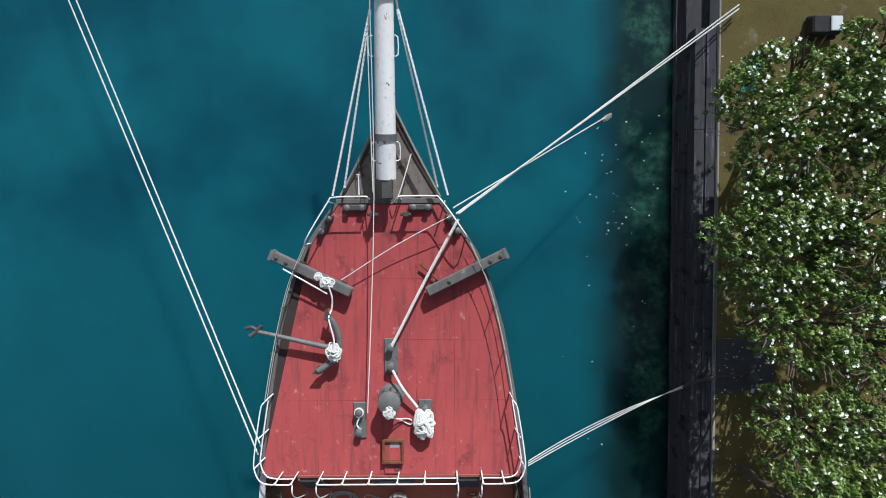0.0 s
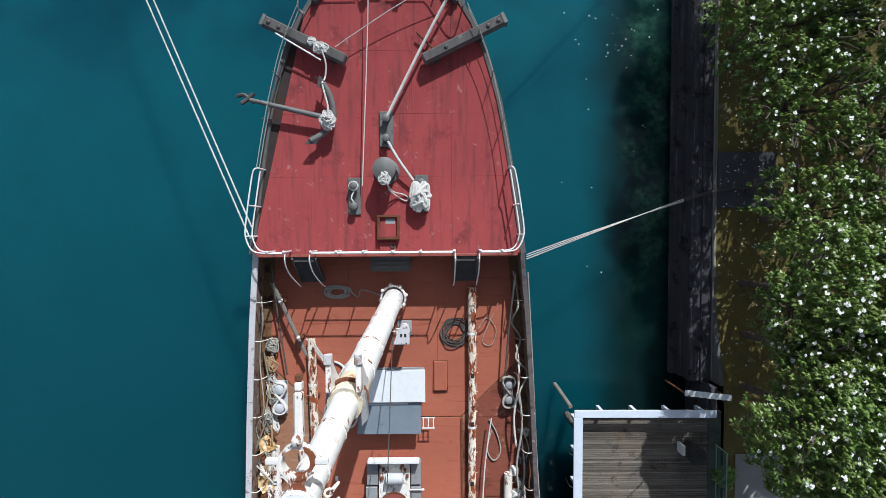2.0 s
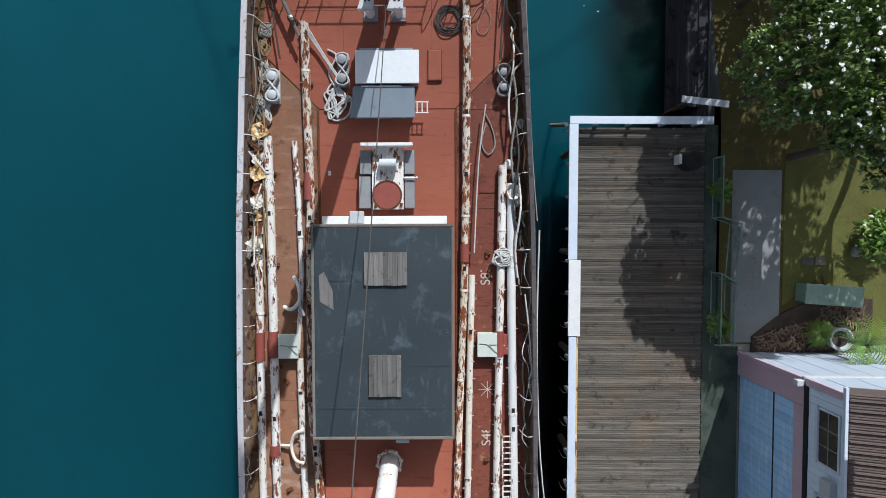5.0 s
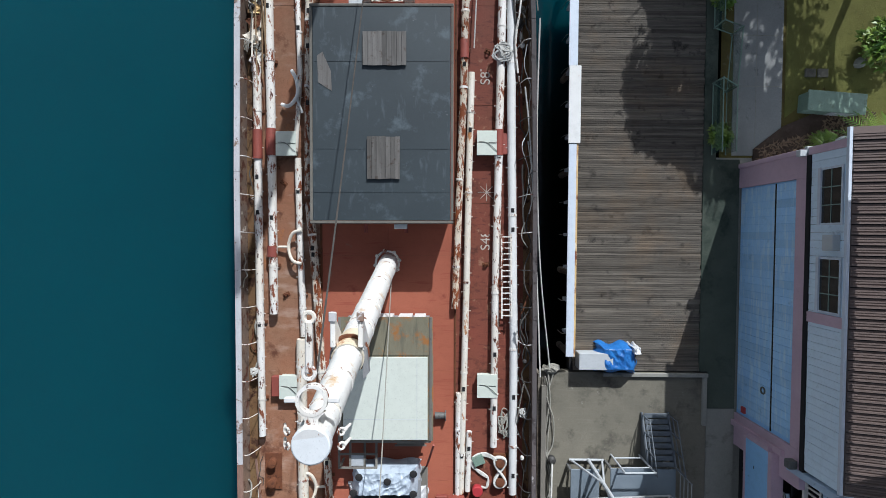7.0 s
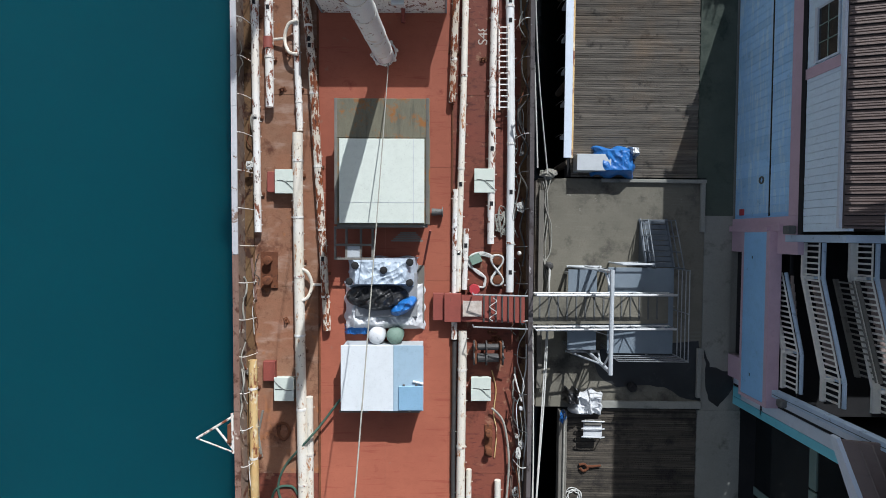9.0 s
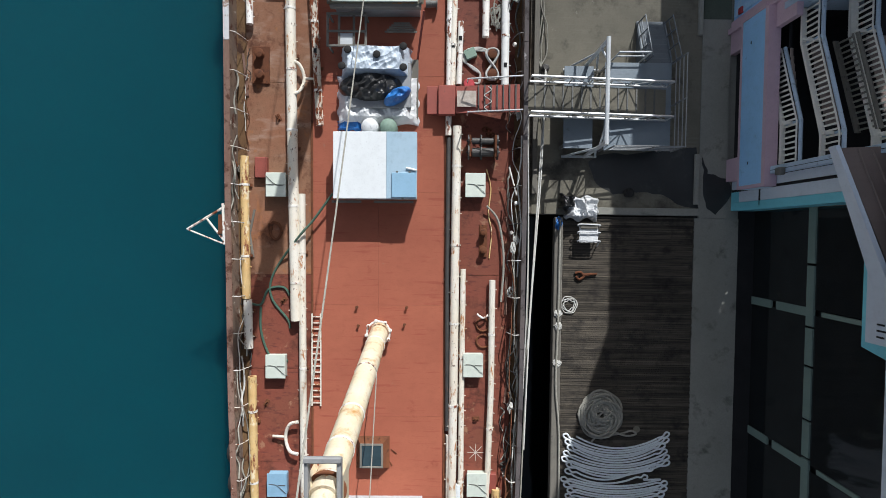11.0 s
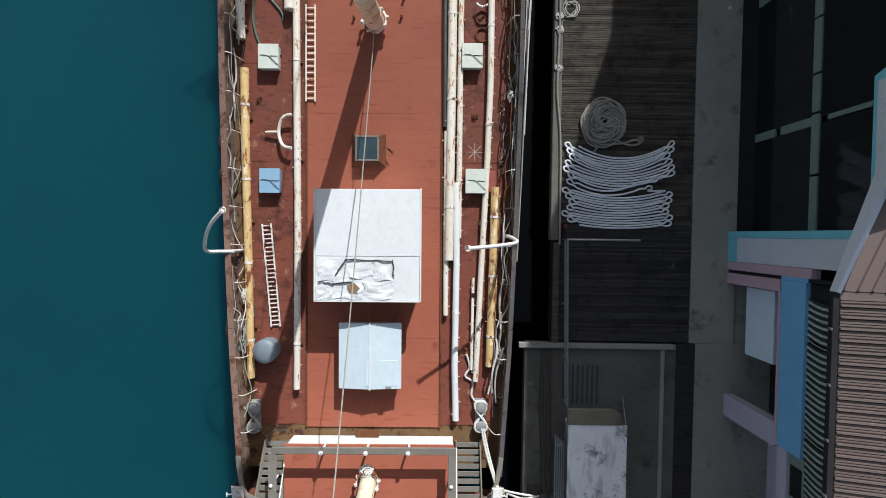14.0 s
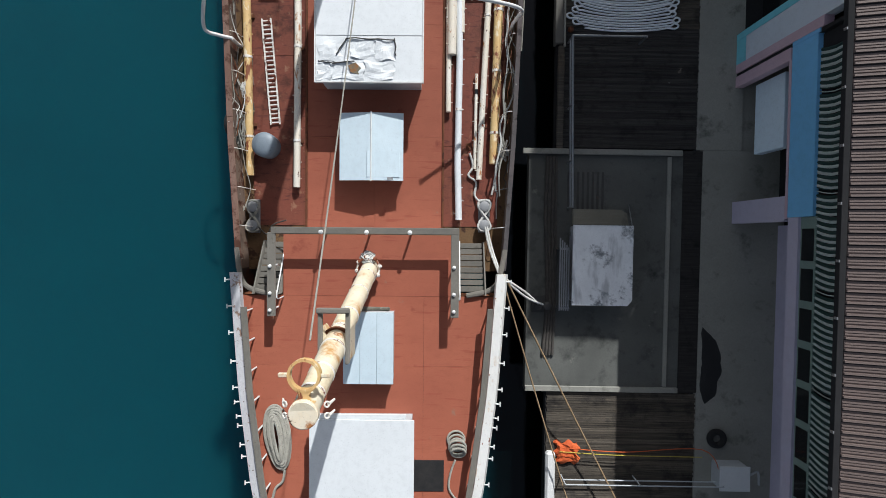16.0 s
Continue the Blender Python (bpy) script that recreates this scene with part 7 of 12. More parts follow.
# ---- tank hatch boxes down both sides ----
boxes = [(-4.52, -28.18), (4.45, -28.14), (-4.51, -39.2), (4.51, -39.13), (-4.62, -48.7), (4.42, -48.67), (-4.67, -57.0), (4.38, -56.9), (-4.62, -62.5), (4.58, -62.45)]
proto = None
for k, (u, v) in enumerate(boxes):
    blue = k == 8
    if proto is None or blue:
        t = thing("tank_hatch", "pale blue square tank hatch box" if blue else "pale green-white square tank hatch box", "hatch box", u, v, deck(v) + 0.012, group="tank hatches")
        part("body", cube(-0.42, 0.42, -0.5, 0.5, 0, 0.4, 0.015), M["blue_box"] if blue else M["kevel"], t)
        top = M["blue_box"] if blue else M["kevel"]
        part("lid_half", cube(-0.455, 0.455, 0.006, 0.545, 0.4, 0.45, 0.012), top, t)
        part("lid_half", cube(-0.455, 0.455, -0.545, -0.006, 0.4, 0.45, 0.012), top, t)
        bm = bmesh.new()
        rod(bm, (0.08, 0.01, 0.465), (0.4, 0.0, 0.465), 0.014, seg=5)
        part("hasp", bm, M["iron"], t)
        bm = bmesh.new()
        tube(bm, [(-0.35, 0.05, 0.46), (0.0, 0.0, 0.47), (0.43, -0.38, 0.46), (0.5, -0.5, 0.1)], 0.012, 5, 4)
        part("cord", bm, M["rope_dark"], t)
        if not blue:
            proto = t
    else:
        copy_thing(proto, SHIP @ pose(u, v, deck(v) + 0.012, 0, 0, 180 if u < 0 and k % 4 == 0 else 0))
for u, v, w in ((5.2, -28.15, 0.28), (-5.15, -28.15, 0.2), (-5.15, -39.2, 0.22), (5.3, -62.45, 0.2), (-5.35, -47.9, 0.28)):
    t = thing("fire_box", "dark red square box beside a tank hatch", "box", u, v, deck(v) + 0.012, group="red boxes")
    part("body", cube(-w, w, -0.48, 0.46, 0, 0.3, 0.03), M["red_paint"], t)

# ---- bitts, winches, blocks on the side decks ----
bitts(-5.38, -43.25, 1.7, 0.78, "rusty double bitts on the port side deck", 2, M["rust"], deck(-43), hr=0.17)
bitts(4.82, -51.2, 1.5, 0.36, "rusty double bitts on the starboard side deck", 2, M["rust"], deck(-51), hr=0.13)
bitts(5.14, -43.2, 1.6, 0.62, "rusty double bitts with a white hawser turned round", 2, M["rust"], deck(-43), hr=0.17)
bitts(-5.4, -73.2, 1.5, 0.5, "grey double bitts with a hawser made fast", 2, M["grey_paint"], 3.68, hr=0.19)
bitts(4.92, -73.1, 1.5, 0.5, "grey double bitts with white hawser turns", 2, M["grey_paint"], 3.68, hr=0.19)
bitts(-5.0, -16.6, 1.5, 0.55, "white-grey double bitts wound with rope", 2, M["light_grey"], deck(-16.6), hr=0.17)
bitts(-1.93, -15.9, 1.5, 0.5, "grey double bitts wound with pale rope", 2, M["grey_paint"], deck(-15.9), hr=0.17)
bitts(5.15, -16.4, 1.2, 0.4, "grey double bitts on the starboard side", 2, M["grey_paint"], deck(-16.4), hr=0.14)


def eight(u, v, z, rr, mat, label, gap=0.9, r=0.24, turns=3):
    t = thing("hawser_turns", label, "rope", u, v, z, group="hawser turns")
    for k in range(turns):
        bm = bmesh.new()
        pts = []
        for j in range(25):
            a = 2 * math.pi * j / 24
            pts.append((r * 1.25 * math.sin(2 * a) * 0.9, (gap / 2 + r) * math.sin(a + 1.5708), 0.06 + 0.075 * k + 0.03 * math.sin(3 * a)))
        tube(bm, pts, rr, 6, 3)
        part("turn", bm, mat, t, smooth=True)
    return t


eight(5.14, -43.2, deck(-43) + 0.12, 0.05, M["rope_white"], "white hawser in figure-eight turns on the bitts")
eight(-5.4, -73.2, 3.82, 0.05, M["rope_grey"], "grey hawser in figure-eight turns on the bitts")
eight(4.92, -73.1, 3.82, 0.055, M["rope_white"], "white hawser in figure-eight turns on the bitts")
eight(-5.0, -16.6, deck(-16) + 0.12, 0.05, M["rope_white"], "pale hawser in figure-eight turns on the bitts")
eight(5.15, -16.4, deck(-16) + 0.12, 0.04, M["rope_grey"], "grey hawser in figure-eight turns on the bitts")
eight(-1.93, -15.9, deck(-16) + 0.12, 0.045, M["rope_white"], "pale hawser in figure-eight turns on the bitts")
bm = bmesh.new()
d1 = deck(-43) + 0.08
for k in range(3):
    tube(bm, [(5.0, -42.6 - 0.03 * k, d1 + 0.2), (4.5, -42.4 - 0.06 * k, d1), (3.95, -42.55, d1), (3.85 + 0.05 * k, -43.0, d1), (4.25, -43.25 - 0.05 * k, d1), (4.6, -43.55, d1), (4.55, -44.0 + 0.07 * k, d1), (4.2, -43.95, d1)][: 8 - k], 0.05, 6, 5)
solo("hawser_bight", bm, M["rope_white"], "white hawser snaked on the red side deck", "rope", smooth=True)
bm = bmesh.new()
lathe(bm, [(0.22, 0), (0.25, 0.05), (0.25, 0.32), (0.22, 0.36)], 20)
solo("bucket", bm, M["red_bright"], "round red drum on the side deck", "drum", 4.1, -44.1, deck(-44), smooth=True)
bm = bmesh.new()
box(bm, -0.26, 0.26, -0.22, 0.22, 0, 0.24, 0.02, Matrix.Rotation(0.4, 4, "Z"))
solo("box", bm, M["green_paint"], "small olive green box on the side deck", "box", 4.15, -42.7, deck(-43))
t = thing("hand_winch", "rusted geared winch on the starboard side deck", "winch", 4.75, -46.95, deck(-47))
for x_ in (-0.6, 0.55):
    part("side_frame", cube(x_ - 0.05, x_ + 0.05, -0.5, 0.5, 0, 0.75, 0.03), M["rust"], t)
for y_, r_ in ((-0.25, 0.2), (0.25, 0.15)):
    bm = bmesh.new()
    rod(bm, (-0.75, y_, 0.5), (0.75, y_, 0.5), 0.05, seg=8)
    rod(bm, (-0.5, y_, 0.5), (0.45, y_, 0.5), r_, seg=14)
    for x_ in (-0.66, 0.64, -0.1):
        rod(bm, (x_ - 0.03, y_, 0.5), (x_ + 0.03, y_, 0.5), r_ + 0.14, seg=18)
    part("shaft", bm, M["iron"], t)
bm = bmesh.new()
for k in range(14):
    hoop(bm, (0.3 + random.uniform(-0.2, 0.2), 0.5 + random.uniform(-0.3, 0.5), 0.1), 0.12, 0.03, 8, Matrix.Rotation(random.uniform(0, 1.5), 3, "X"), 4)
part("chain_heap", bm, M["rust"], t)


def ladder_flat(u0, v0, u1, v1, w, mat, label, z, n, on=SHIP, lift=0.05):
    a, b = Vector((u0, v0, 0)), Vector((u1, v1, 0))
    t = thing("ladder", label, "ladder", u0, v0, z, math.degrees(math.atan2(b.y - a.y, b.x - a.x)), on=on, group="stowed ladders")
    L = (b - a).length
    for s in (-1, 1):
        part("rail", cube(0, L, s * w / 2 - 0.03, s * w / 2 + 0.03, lift, lift + 0.07), mat, t)
    for k in range(n):
        x_ = L * (k + 0.5) / n
        part("rung", cube(x_ - 0.025, x_ + 0.025, -w / 2 + 0.03, w / 2 - 0.03, lift + 0.015, lift + 0.055), mat, t)


ladder_flat(-2.86, -54.6, -2.86, -58.9, 0.4, M["cream_pipe"], "cream-painted ladder lying beside the pipe", deck(-57) + 0.06, 15)
ladder_flat(-4.87, -64.4, -4.45, -69.1, 0.4, M["white_rusty"], "worn white ladder lying on the side deck", deck(-66) + 0.012, 24)
ladder_flat(5.33, -32.2, 5.36, -36.0, 0.42, M["white_rusty"], "white ladder resting across two spars", deck(-34) + 0.45, 15)
t = thing("round_tank", "grey domed tank beside the port rail", "tank", -4.75, -70.1, deck(-70))
bm = bmesh.new()
lathe(bm, [(0.52, 0), (0.54, 0.5), (0.54, 0.75), (0.48, 0.83), (0.25, 0.88), (0.05, 0.9)], 28)
part("shell", bm, M["roof_grey"], t, smooth=True)
for u, v in ((4.84, -55.08), (4.85, -55.85)):
    bm = bmesh.new()
    hoop(bm, (0, 0, 0.05), 0.3, 0.045, 22)
    solo("iron_ring", bm, M["rust"], "rusty iron ring lying on the side deck", "ring", u, v, deck(v) + 0.02, group="iron rings")
bm = bmesh.new()
tube(bm, [(4.55, -54.55, 4.0), (4.8, -54.72, 4.05), (5.05, -54.6, 4.0)], 0.05, 7, 4)
solo("shackle", bm, M["white_rusty"], "white curved iron shackle on deck", "shackle", smooth=True)
# cleats and small fittings
for u, v in ((-4.75, -29.9), (-4.4, -33.4), (-4.7, -35.0), (-5.0, -50.6), (-4.6, -45.6), (-5.2, -58.8), (4.5, -24.0), (-4.4, -54.0), (4.55, -59.5), (4.45, -33.6), (-3.0, -44.0), (4.2, -70.0)):
    t = thing("deck_fitting", "rusty iron eye fitting on deck", "fitting", u, v, deck(v) + 0.012, random.uniform(0, 180), group="deck eyes")
    part("plate", cube(-0.16, 0.16, -0.1, 0.1, 0, 0.03), M["rust"], t)
    bm = bmesh.new()
    hoop(bm, (0, 0, 0.1), 0.09, 0.03, 12, Matrix.Rotation(1.2, 3, "X"))
    part("ring", bm, M["rust"], t)
for u, v in ((-1.0, -54.3), (-0.93, -55.15), (1.3, -54.3), (1.2, -55.1)):
    bm = bmesh.new()
    lathe(bm, [(0.07, 0), (0.05, 0.05), (0.05, 0.14), (0.07, 0.17)], 8)
    solo("deck_peg", bm, M["rust"], "small rusty peg on the red deck", "peg", u, v, deck(v) + 0.06, group="deck pegs")
# welded frame mark and chalk marks on the starboard deck
bm = bmesh.new()
for x0, x1, y0, y1 in ((4.1, 4.9, -20.62, -20.57), (4.1, 4.9, -21.3, -21.25), (4.1, 4.15, -21.25, -20.62), (4.85, 4.9, -21.25, -20.62)):
    box(bm, x0, x1, y0, y1, 0, 0.02)
solo("manhole_frame", bm, M["rust"], "rectangular welded frame on the side deck", "frame", z=deck(-21) + 0.012)


def chalk(strokes, u, v, s, label):
    bm = bmesh.new()
    for line in strokes:
        tube(bm, [(x * s, y * s, 0.004) for x, y in line], 0.014, 4, 3)
    solo("chalk_mark", bm, M["chalk"], label, "chalk mark", u, v, deck(v) + 0.014, 0, group="chalk marks")


for u, v in ((4.48, -30.3), (4.55, -61.1)):
    chalk([[(-0.4, 0), (0.4, 0)], [(0, -0.4), (0, 0.4)], [(-0.28, -0.28), (0.28, 0.28)], [(-0.28, 0.28), (0.28, -0.28)]], u, v, 1.0, "chalked star on the side deck")


def words(text, u, v, size, rz, mat, label):
    cu = bpy.data.curves.new("writing", "FONT")
    cu.body = text
    cu.size = size
    cu.extrude = 0.003
    cu.align_x, cu.align_y = "CENTER", "CENTER"
    tmp = bpy.data.objects.new("writing", cu)
    me = bpy.data.meshes.new_from_object(tmp)
    bpy.data.objects.remove(tmp)
    me.materials.append(mat)
    ob = new("chalk_writing", me)
    ob.matrix_world = SHIP @ pose(u, v, deck(v) + 0.018, 0, 0, rz)
    tagged(ob, label, "writing", "chalk marks")


# red-painted lengths on the spars abreast of the hatch boxes
for u, v, L, r_ in ((4.99, -28.1, 1.15, 0.2), (-5.83, -28.2, 1.3, 0.21), (-5.22, -28.1, 1.2, 0.225), (3.43, -24.0, 0.8, 0.2), (-3.5, -21.0, 1.2, 0.2), (-5.24, -33.0, 0.5, 0.22)):
    bm = bmesh.new()
    z_ = deck(v) + r_ + 0.075
    rod(bm, (u, v + L / 2, z_ + 0.015), (u, v - L / 2, z_ + 0.015), r_ + 0.006, seg=14)
    solo("spar_sleeve", bm, M["red_paint"], "red-painted sleeve on a white spar", "sleeve", group="spar sleeves", smooth=True)
words("S8T", 4.4, -25.0, 0.62, 90, M["chalk"], "chalked letters on the starboard side deck")
words("S48", 4.45, -32.5, 0.62, 90, M["chalk"], "chalked letters on the starboard side deck")

# ---- rope, hose and wreckage along the bulwarks ----
heap("tangled_rope", -2.15, -17.2, deck(-17) + 0.02, 0.72, 1.05, 0.12, 0.045, 7, M["rope_white"], "pale rope dumped in loops beside the bitts", 31)
rope("rope_run", [(-2.6, -15.0, deck(-15) + 0.07), (-2.2, -15.3, deck(-15) + 0.07), (-2.55, -16.0, deck(-16) + 0.07), (-2.25, -16.7, deck(-16) + 0.07)], 0.05, M["rope_white"], "pale rope bight on the deck")
heap("tangled_rope", -5.45, -17.8, deck(-18) + 0.02, 0.35, 0.7, 0.2, 0.045, 7, M["rope_white"], "pale rope heaped against the bulwark", 32)
heap("tangled_rope", 5.1, -24.2, deck(-24) + 0.42, 0.5, 0.45, 0.15, 0.035, 8, M["rope_white"], "white rope knotted round two spars", 33)
heap("tangled_rope", 5.35, -41.0, deck(-41) + 0.05, 0.35, 0.8, 0.2, 0.025, 9, M["rope_grey"], "thin grey line tangled over the spars", 34)
heap("tangled_rope", -5.9, -69.5, deck(-69) + 0.3, 0.3, 0.9, 0.4, 0.02, 10, M["rope_grey"], "thin pale line tangled on the port rail", 35)
heap("tangled_rope", 5.7, -70.3, deck(-70) + 0.3, 0.3, 0.5, 0.2, 0.03, 6, M["rope_white"], "white rope knotted round the ochre pipe", 36)
for k, (ya, yb) in enumerate(((-11, -17), (-15, -22), (-19, -26), (-24, -31), (-31, -38), (-36, -43), (-44, -51), (-49, -57), (-55, -62), (-58, -66), (-64, -72))):
    rnd = random.Random(50 + k)
    pts = []
    n = 8
    for j in range(n + 1):
        y_ = ya + (yb - ya) * j / n
        pts.append((half(y_) - 0.35 + rnd.uniform(-0.35, 0.3), y_, deck(y_) + 0.25 + rnd.uniform(-0.2, 0.75)))
    rope("side_line", pts, rnd.choice((0.02, 0.03, 0.04)), M[rnd.choice(("rope_grey", "rope_white", "rope_dark", "rope_grey"))], "loose line strung along the starboard bulwark", group="bulwark lines", steps=4)
for k, (ya, yb) in enumerate(((-12, -19), (-52, -60), (-57, -64), (-62, -69), (-66, -73))):
    rnd = random.Random(80 + k)
    pts = []
    for j in range(8):
        y_ = ya + (yb - ya) * j / 7
        pts.append((-(half(y_) - 0.3) + rnd.uniform(-0.25, 0.35), y_, deck(y_) + 0.3 + rnd.uniform(-0.2, 0.7)))
    rope("side_line", pts, 0.022, M[("rope_grey", "rope_white")[k % 2]], "loose line strung along the port bulwark", group="bulwark lines", steps=4)
# debris heap by the port bulwark, fore part: planks, rusty plate, rods
rnd = random.Random(9)
for k in range(9):
    v = -18.2 - 0.75 * k + rnd.uniform(-0.2, 0.2)
    u = -(half(v) - 0.62) + rnd.uniform(-0.12, 0.12)
    bm = bmesh.new()
    if k % 3 == 0:
        prism(bm, [(-0.35, -0.3), (0.3, -0.36), (0.38, 0.1), (0.05, 0.38), (-0.32, 0.25)], 0.0, 0.03)
        solo("scrap_plate", bm, M["yellow_pipe"] if k % 2 else M["rust"], "bent rusty plate among scrap by the bulwark", "scrap", u, v, deck(v) + 0.3, rnd.uniform(0, 360), group="scrap iron")
    elif k % 3 == 1:
        lathe(bm, [(0.22, 0), (0.25, 0.05), (0.25, 0.3), (0.15, 0.34)], 14)
        solo("scrap_drum", bm, M["iron_grey"], "dented grey drum among scrap by the bulwark", "scrap", u, v, deck(v), rnd.uniform(0, 360), group="scrap iron")
    else:
        box(bm, -0.3, 0.3, -0.2, 0.2, 0, 0.35, 0.03)
        solo("scrap_box", bm, M["white_rusty"], "rusty white box among scrap by the bulwark", "scrap", u, v, deck(v), rnd.uniform(0, 360), group="scrap iron")
for k in range(8):
    v0 = -20.2 - rnd.uniform(0, 2)
    u0 = -(half(v0) - 0.75) + rnd.uniform(-0.22, 0.3)
    bm = bmesh.new()
    L = rnd.uniform(2.2, 5.2)
    rod(bm, (u0, v0, deck(v0) + 0.3 + 0.04 * k), (u0 + rnd.uniform(-0.15, 0.15), v0 - L, deck(v0 - L) + 0.25 + 0.03 * k), 0.035, seg=6)
    solo("stowed_rod", bm, M[rnd.choice(("rope_tan", "cream_pipe", "rope_tan"))], "thin tan pole laid against the port bulwark", "pole", group="stowed poles")
for k in range(7):
    v = -19.5 - 0.55 * k
    bm = bmesh.new()
    lathe(bm, [(0.2, 0), (0.24, 0.06), (0.2, 0.3), (0.1, 0.36)], 12)
    solo("block", bm, M[("iron", "white_rusty", "iron_grey")[k % 3]], "iron rigging block by the starboard bulwark", "block", half(v) - 0.7 + 0.15 * (-1) ** k, v, deck(v), k * 40, group="rigging blocks")
# derrick-like tackle port fore: boom with ropes
spar("spar", [(-5.1, -11.4), (-3.7, -14.6)], 0.1, M["wood_grey"], "short timber boom on the fore well deck", 0.07, 2, lift=0.4)
for k in range(3):
    rope("tackle_line", [(-3.72 + 0.1 * k, -13.9, deck(-14) + 0.45), (-3.0 + 0.06 * k, -15.0, deck(-15) + 0.25), (-2.2 + 0.05 * k, -16.2, deck(-16) + 0.3)], 0.03, M["rope_white"], "pale tackle line across the fore well deck", group="tackle lines")
rope("guy_line", [(-5.0, -10.8, deck(-11) + 0.9), (-4.9, -13.0, deck(-13) + 0.5), (-4.6, -15.5, deck(-15) + 0.4)], 0.04, M["rope_dark"], "dark line along the port bulwark")
rope("guy_line", [(5.35, -11.0, deck(-11) + 0.9), (5.1, -13.5, deck(-13) + 0.6), (4.95, -15.6, deck(-15) + 0.5)], 0.04, M["rope_dark"], "dark line along the starboard bulwark")
rope("preventer", [(4.35, -17.5, deck(-17) + 0.5), (4.05, -20.0, deck(-20) + 0.4), (3.85, -24.0, deck(-24) + 0.45)], 0.03, M["rope_white"], "white wire along the starboard side deck", steps=4)
rope("rope_loop", [(4.3, -17.7, deck(-18) + 0.1), (4.65, -18.4, deck(-18) + 0.06), (4.8, -19.2, deck(-19) + 0.06), (4.5, -19.6, deck(-19) + 0.06), (4.2, -19.1, deck(-19) + 0.06), (4.4, -18.2, deck(-18) + 0.06)], 0.03, M["rope_grey"], "grey rope loop on the starboard side deck")
# green hose on the port side, amidships
hz = deck(-53) + 0.07
rope("hose", [(-2.0, -49.1, hz + 0.6), (-2.9, -50.3, hz + 0.5), (-3.5, -51.0, hz + 0.55), (-4.6, -52.3, hz), (-5.0, -53.2, hz), (-4.9, -54.0, hz), (-4.2, -54.9, hz), (-4.1, -55.3, hz)], 0.055, M["hose_green"], "dark green hose run across the port side deck")
rope("hose", [(-5.9, -54.1, hz + 0.2), (-5.45, -54.2, hz), (-5.1, -53.5, hz), (-4.4, -53.4, hz), (-4.1, -53.8, hz)], 0.055, M["hose_green"], "dark green hose curled on the port side deck")
rope("hose", [(-5.45, -54.3, hz), (-5.45, -55.4, hz), (-5.1, -56.5, hz), (-4.6, -56.9, hz + 0.05), (-4.2, -56.8, hz)], 0.055, M["hose_green"], "dark green hose curled on the port side deck")
bm = bmesh.new()
tube(bm, [(-4.9, -50.4, hz), (-4.6, -50.5, hz), (-4.5, -50.9, hz), (-4.75, -51.2, hz), (-5.0, -50.9, hz), (-4.9, -50.4, hz)], 0.07, 7, 4)
solo("chain_link", bm, M["rust"], "big rusty link on the port side deck", "link", smooth=True)
rope("side_hawser", [(4.95, -49.6, deck(-49) + 0.3), (5.5, -50.3, deck(-50) + 0.2), (5.75, -52, deck(-52) + 0.3), (5.65, -54, deck(-54) + 0.2)], 0.05, M["rope_grey"], "grey hawser along the starboard bulwark")
rope("rust_wire", [(4.95, -47.9, deck(-48) + 0.06), (5.15, -48.8, deck(-48) + 0.06), (5.05, -49.9, deck(-50) + 0.06), (5.2, -50.8, deck(-51) + 0.06), (5.1, -52.0, deck(-52) + 0.06)], 0.03, M["yellow_pipe"], "rusty wire beside the bitts")
# aft hawsers by the starboard bulwark
for k in range(2):
    rope("hawser", [(4.95 + 0.08 * k, -73.6, 4.1), (5.15 + 0.1 * k, -74.6, 4.4), (5.55 + 0.05 * k, -75.8, 5.3)], 0.05, M["rope_white"], "white hawser led over the starboard rail", group="stern hawsers")
rope("hawser", [(4.25, -70.3, 3.8), (4.4, -70.9, 3.78), (4.2, -71.3, 3.78), (4.55, -71.6, 3.78), (4.5, -72.2, 3.78), (4.85, -72.6, 4.0)], 0.05, M["rope_white"], "white hawser lying loose by the bitts")
rope("rope_run", [(-5.2, -73.6, 4.0), (-4.7, -74.0, 4.2), (-4.3, -73.6, 4.6), (-3.6, -73.4, 5.0)], 0.03, M["rope_dark"], "dark rope from bitts to the poop rail")
# swung-out davits
t = thing("boarding_davit", "rusty white folding davit hung over the port side", "davit", 0, 0, 0)
for a, b, r_ in (((-6.62, -49.7, 4.75), (-8.35, -50.75, 4.75), 0.055), ((-6.6, -51.4, 4.75), (-7.5, -50.25, 4.75), 0.05), ((-8.35, -50.75, 4.75), (-6.6, -51.45, 4.7), 0.035), ((-6.75, -49.6, 4.8), (-6.7, -51.4, 4.8), 0.06)):
    bm = bmesh.new()
    rod(bm, a, b, r_, seg=8)
    part("bar", bm, M["white_rusty"], t)
part("hinge_plate", cube(-6.95, -6.75, -50.95, -50.1, 4.4, 4.85, 0.02), M["rust"], t)
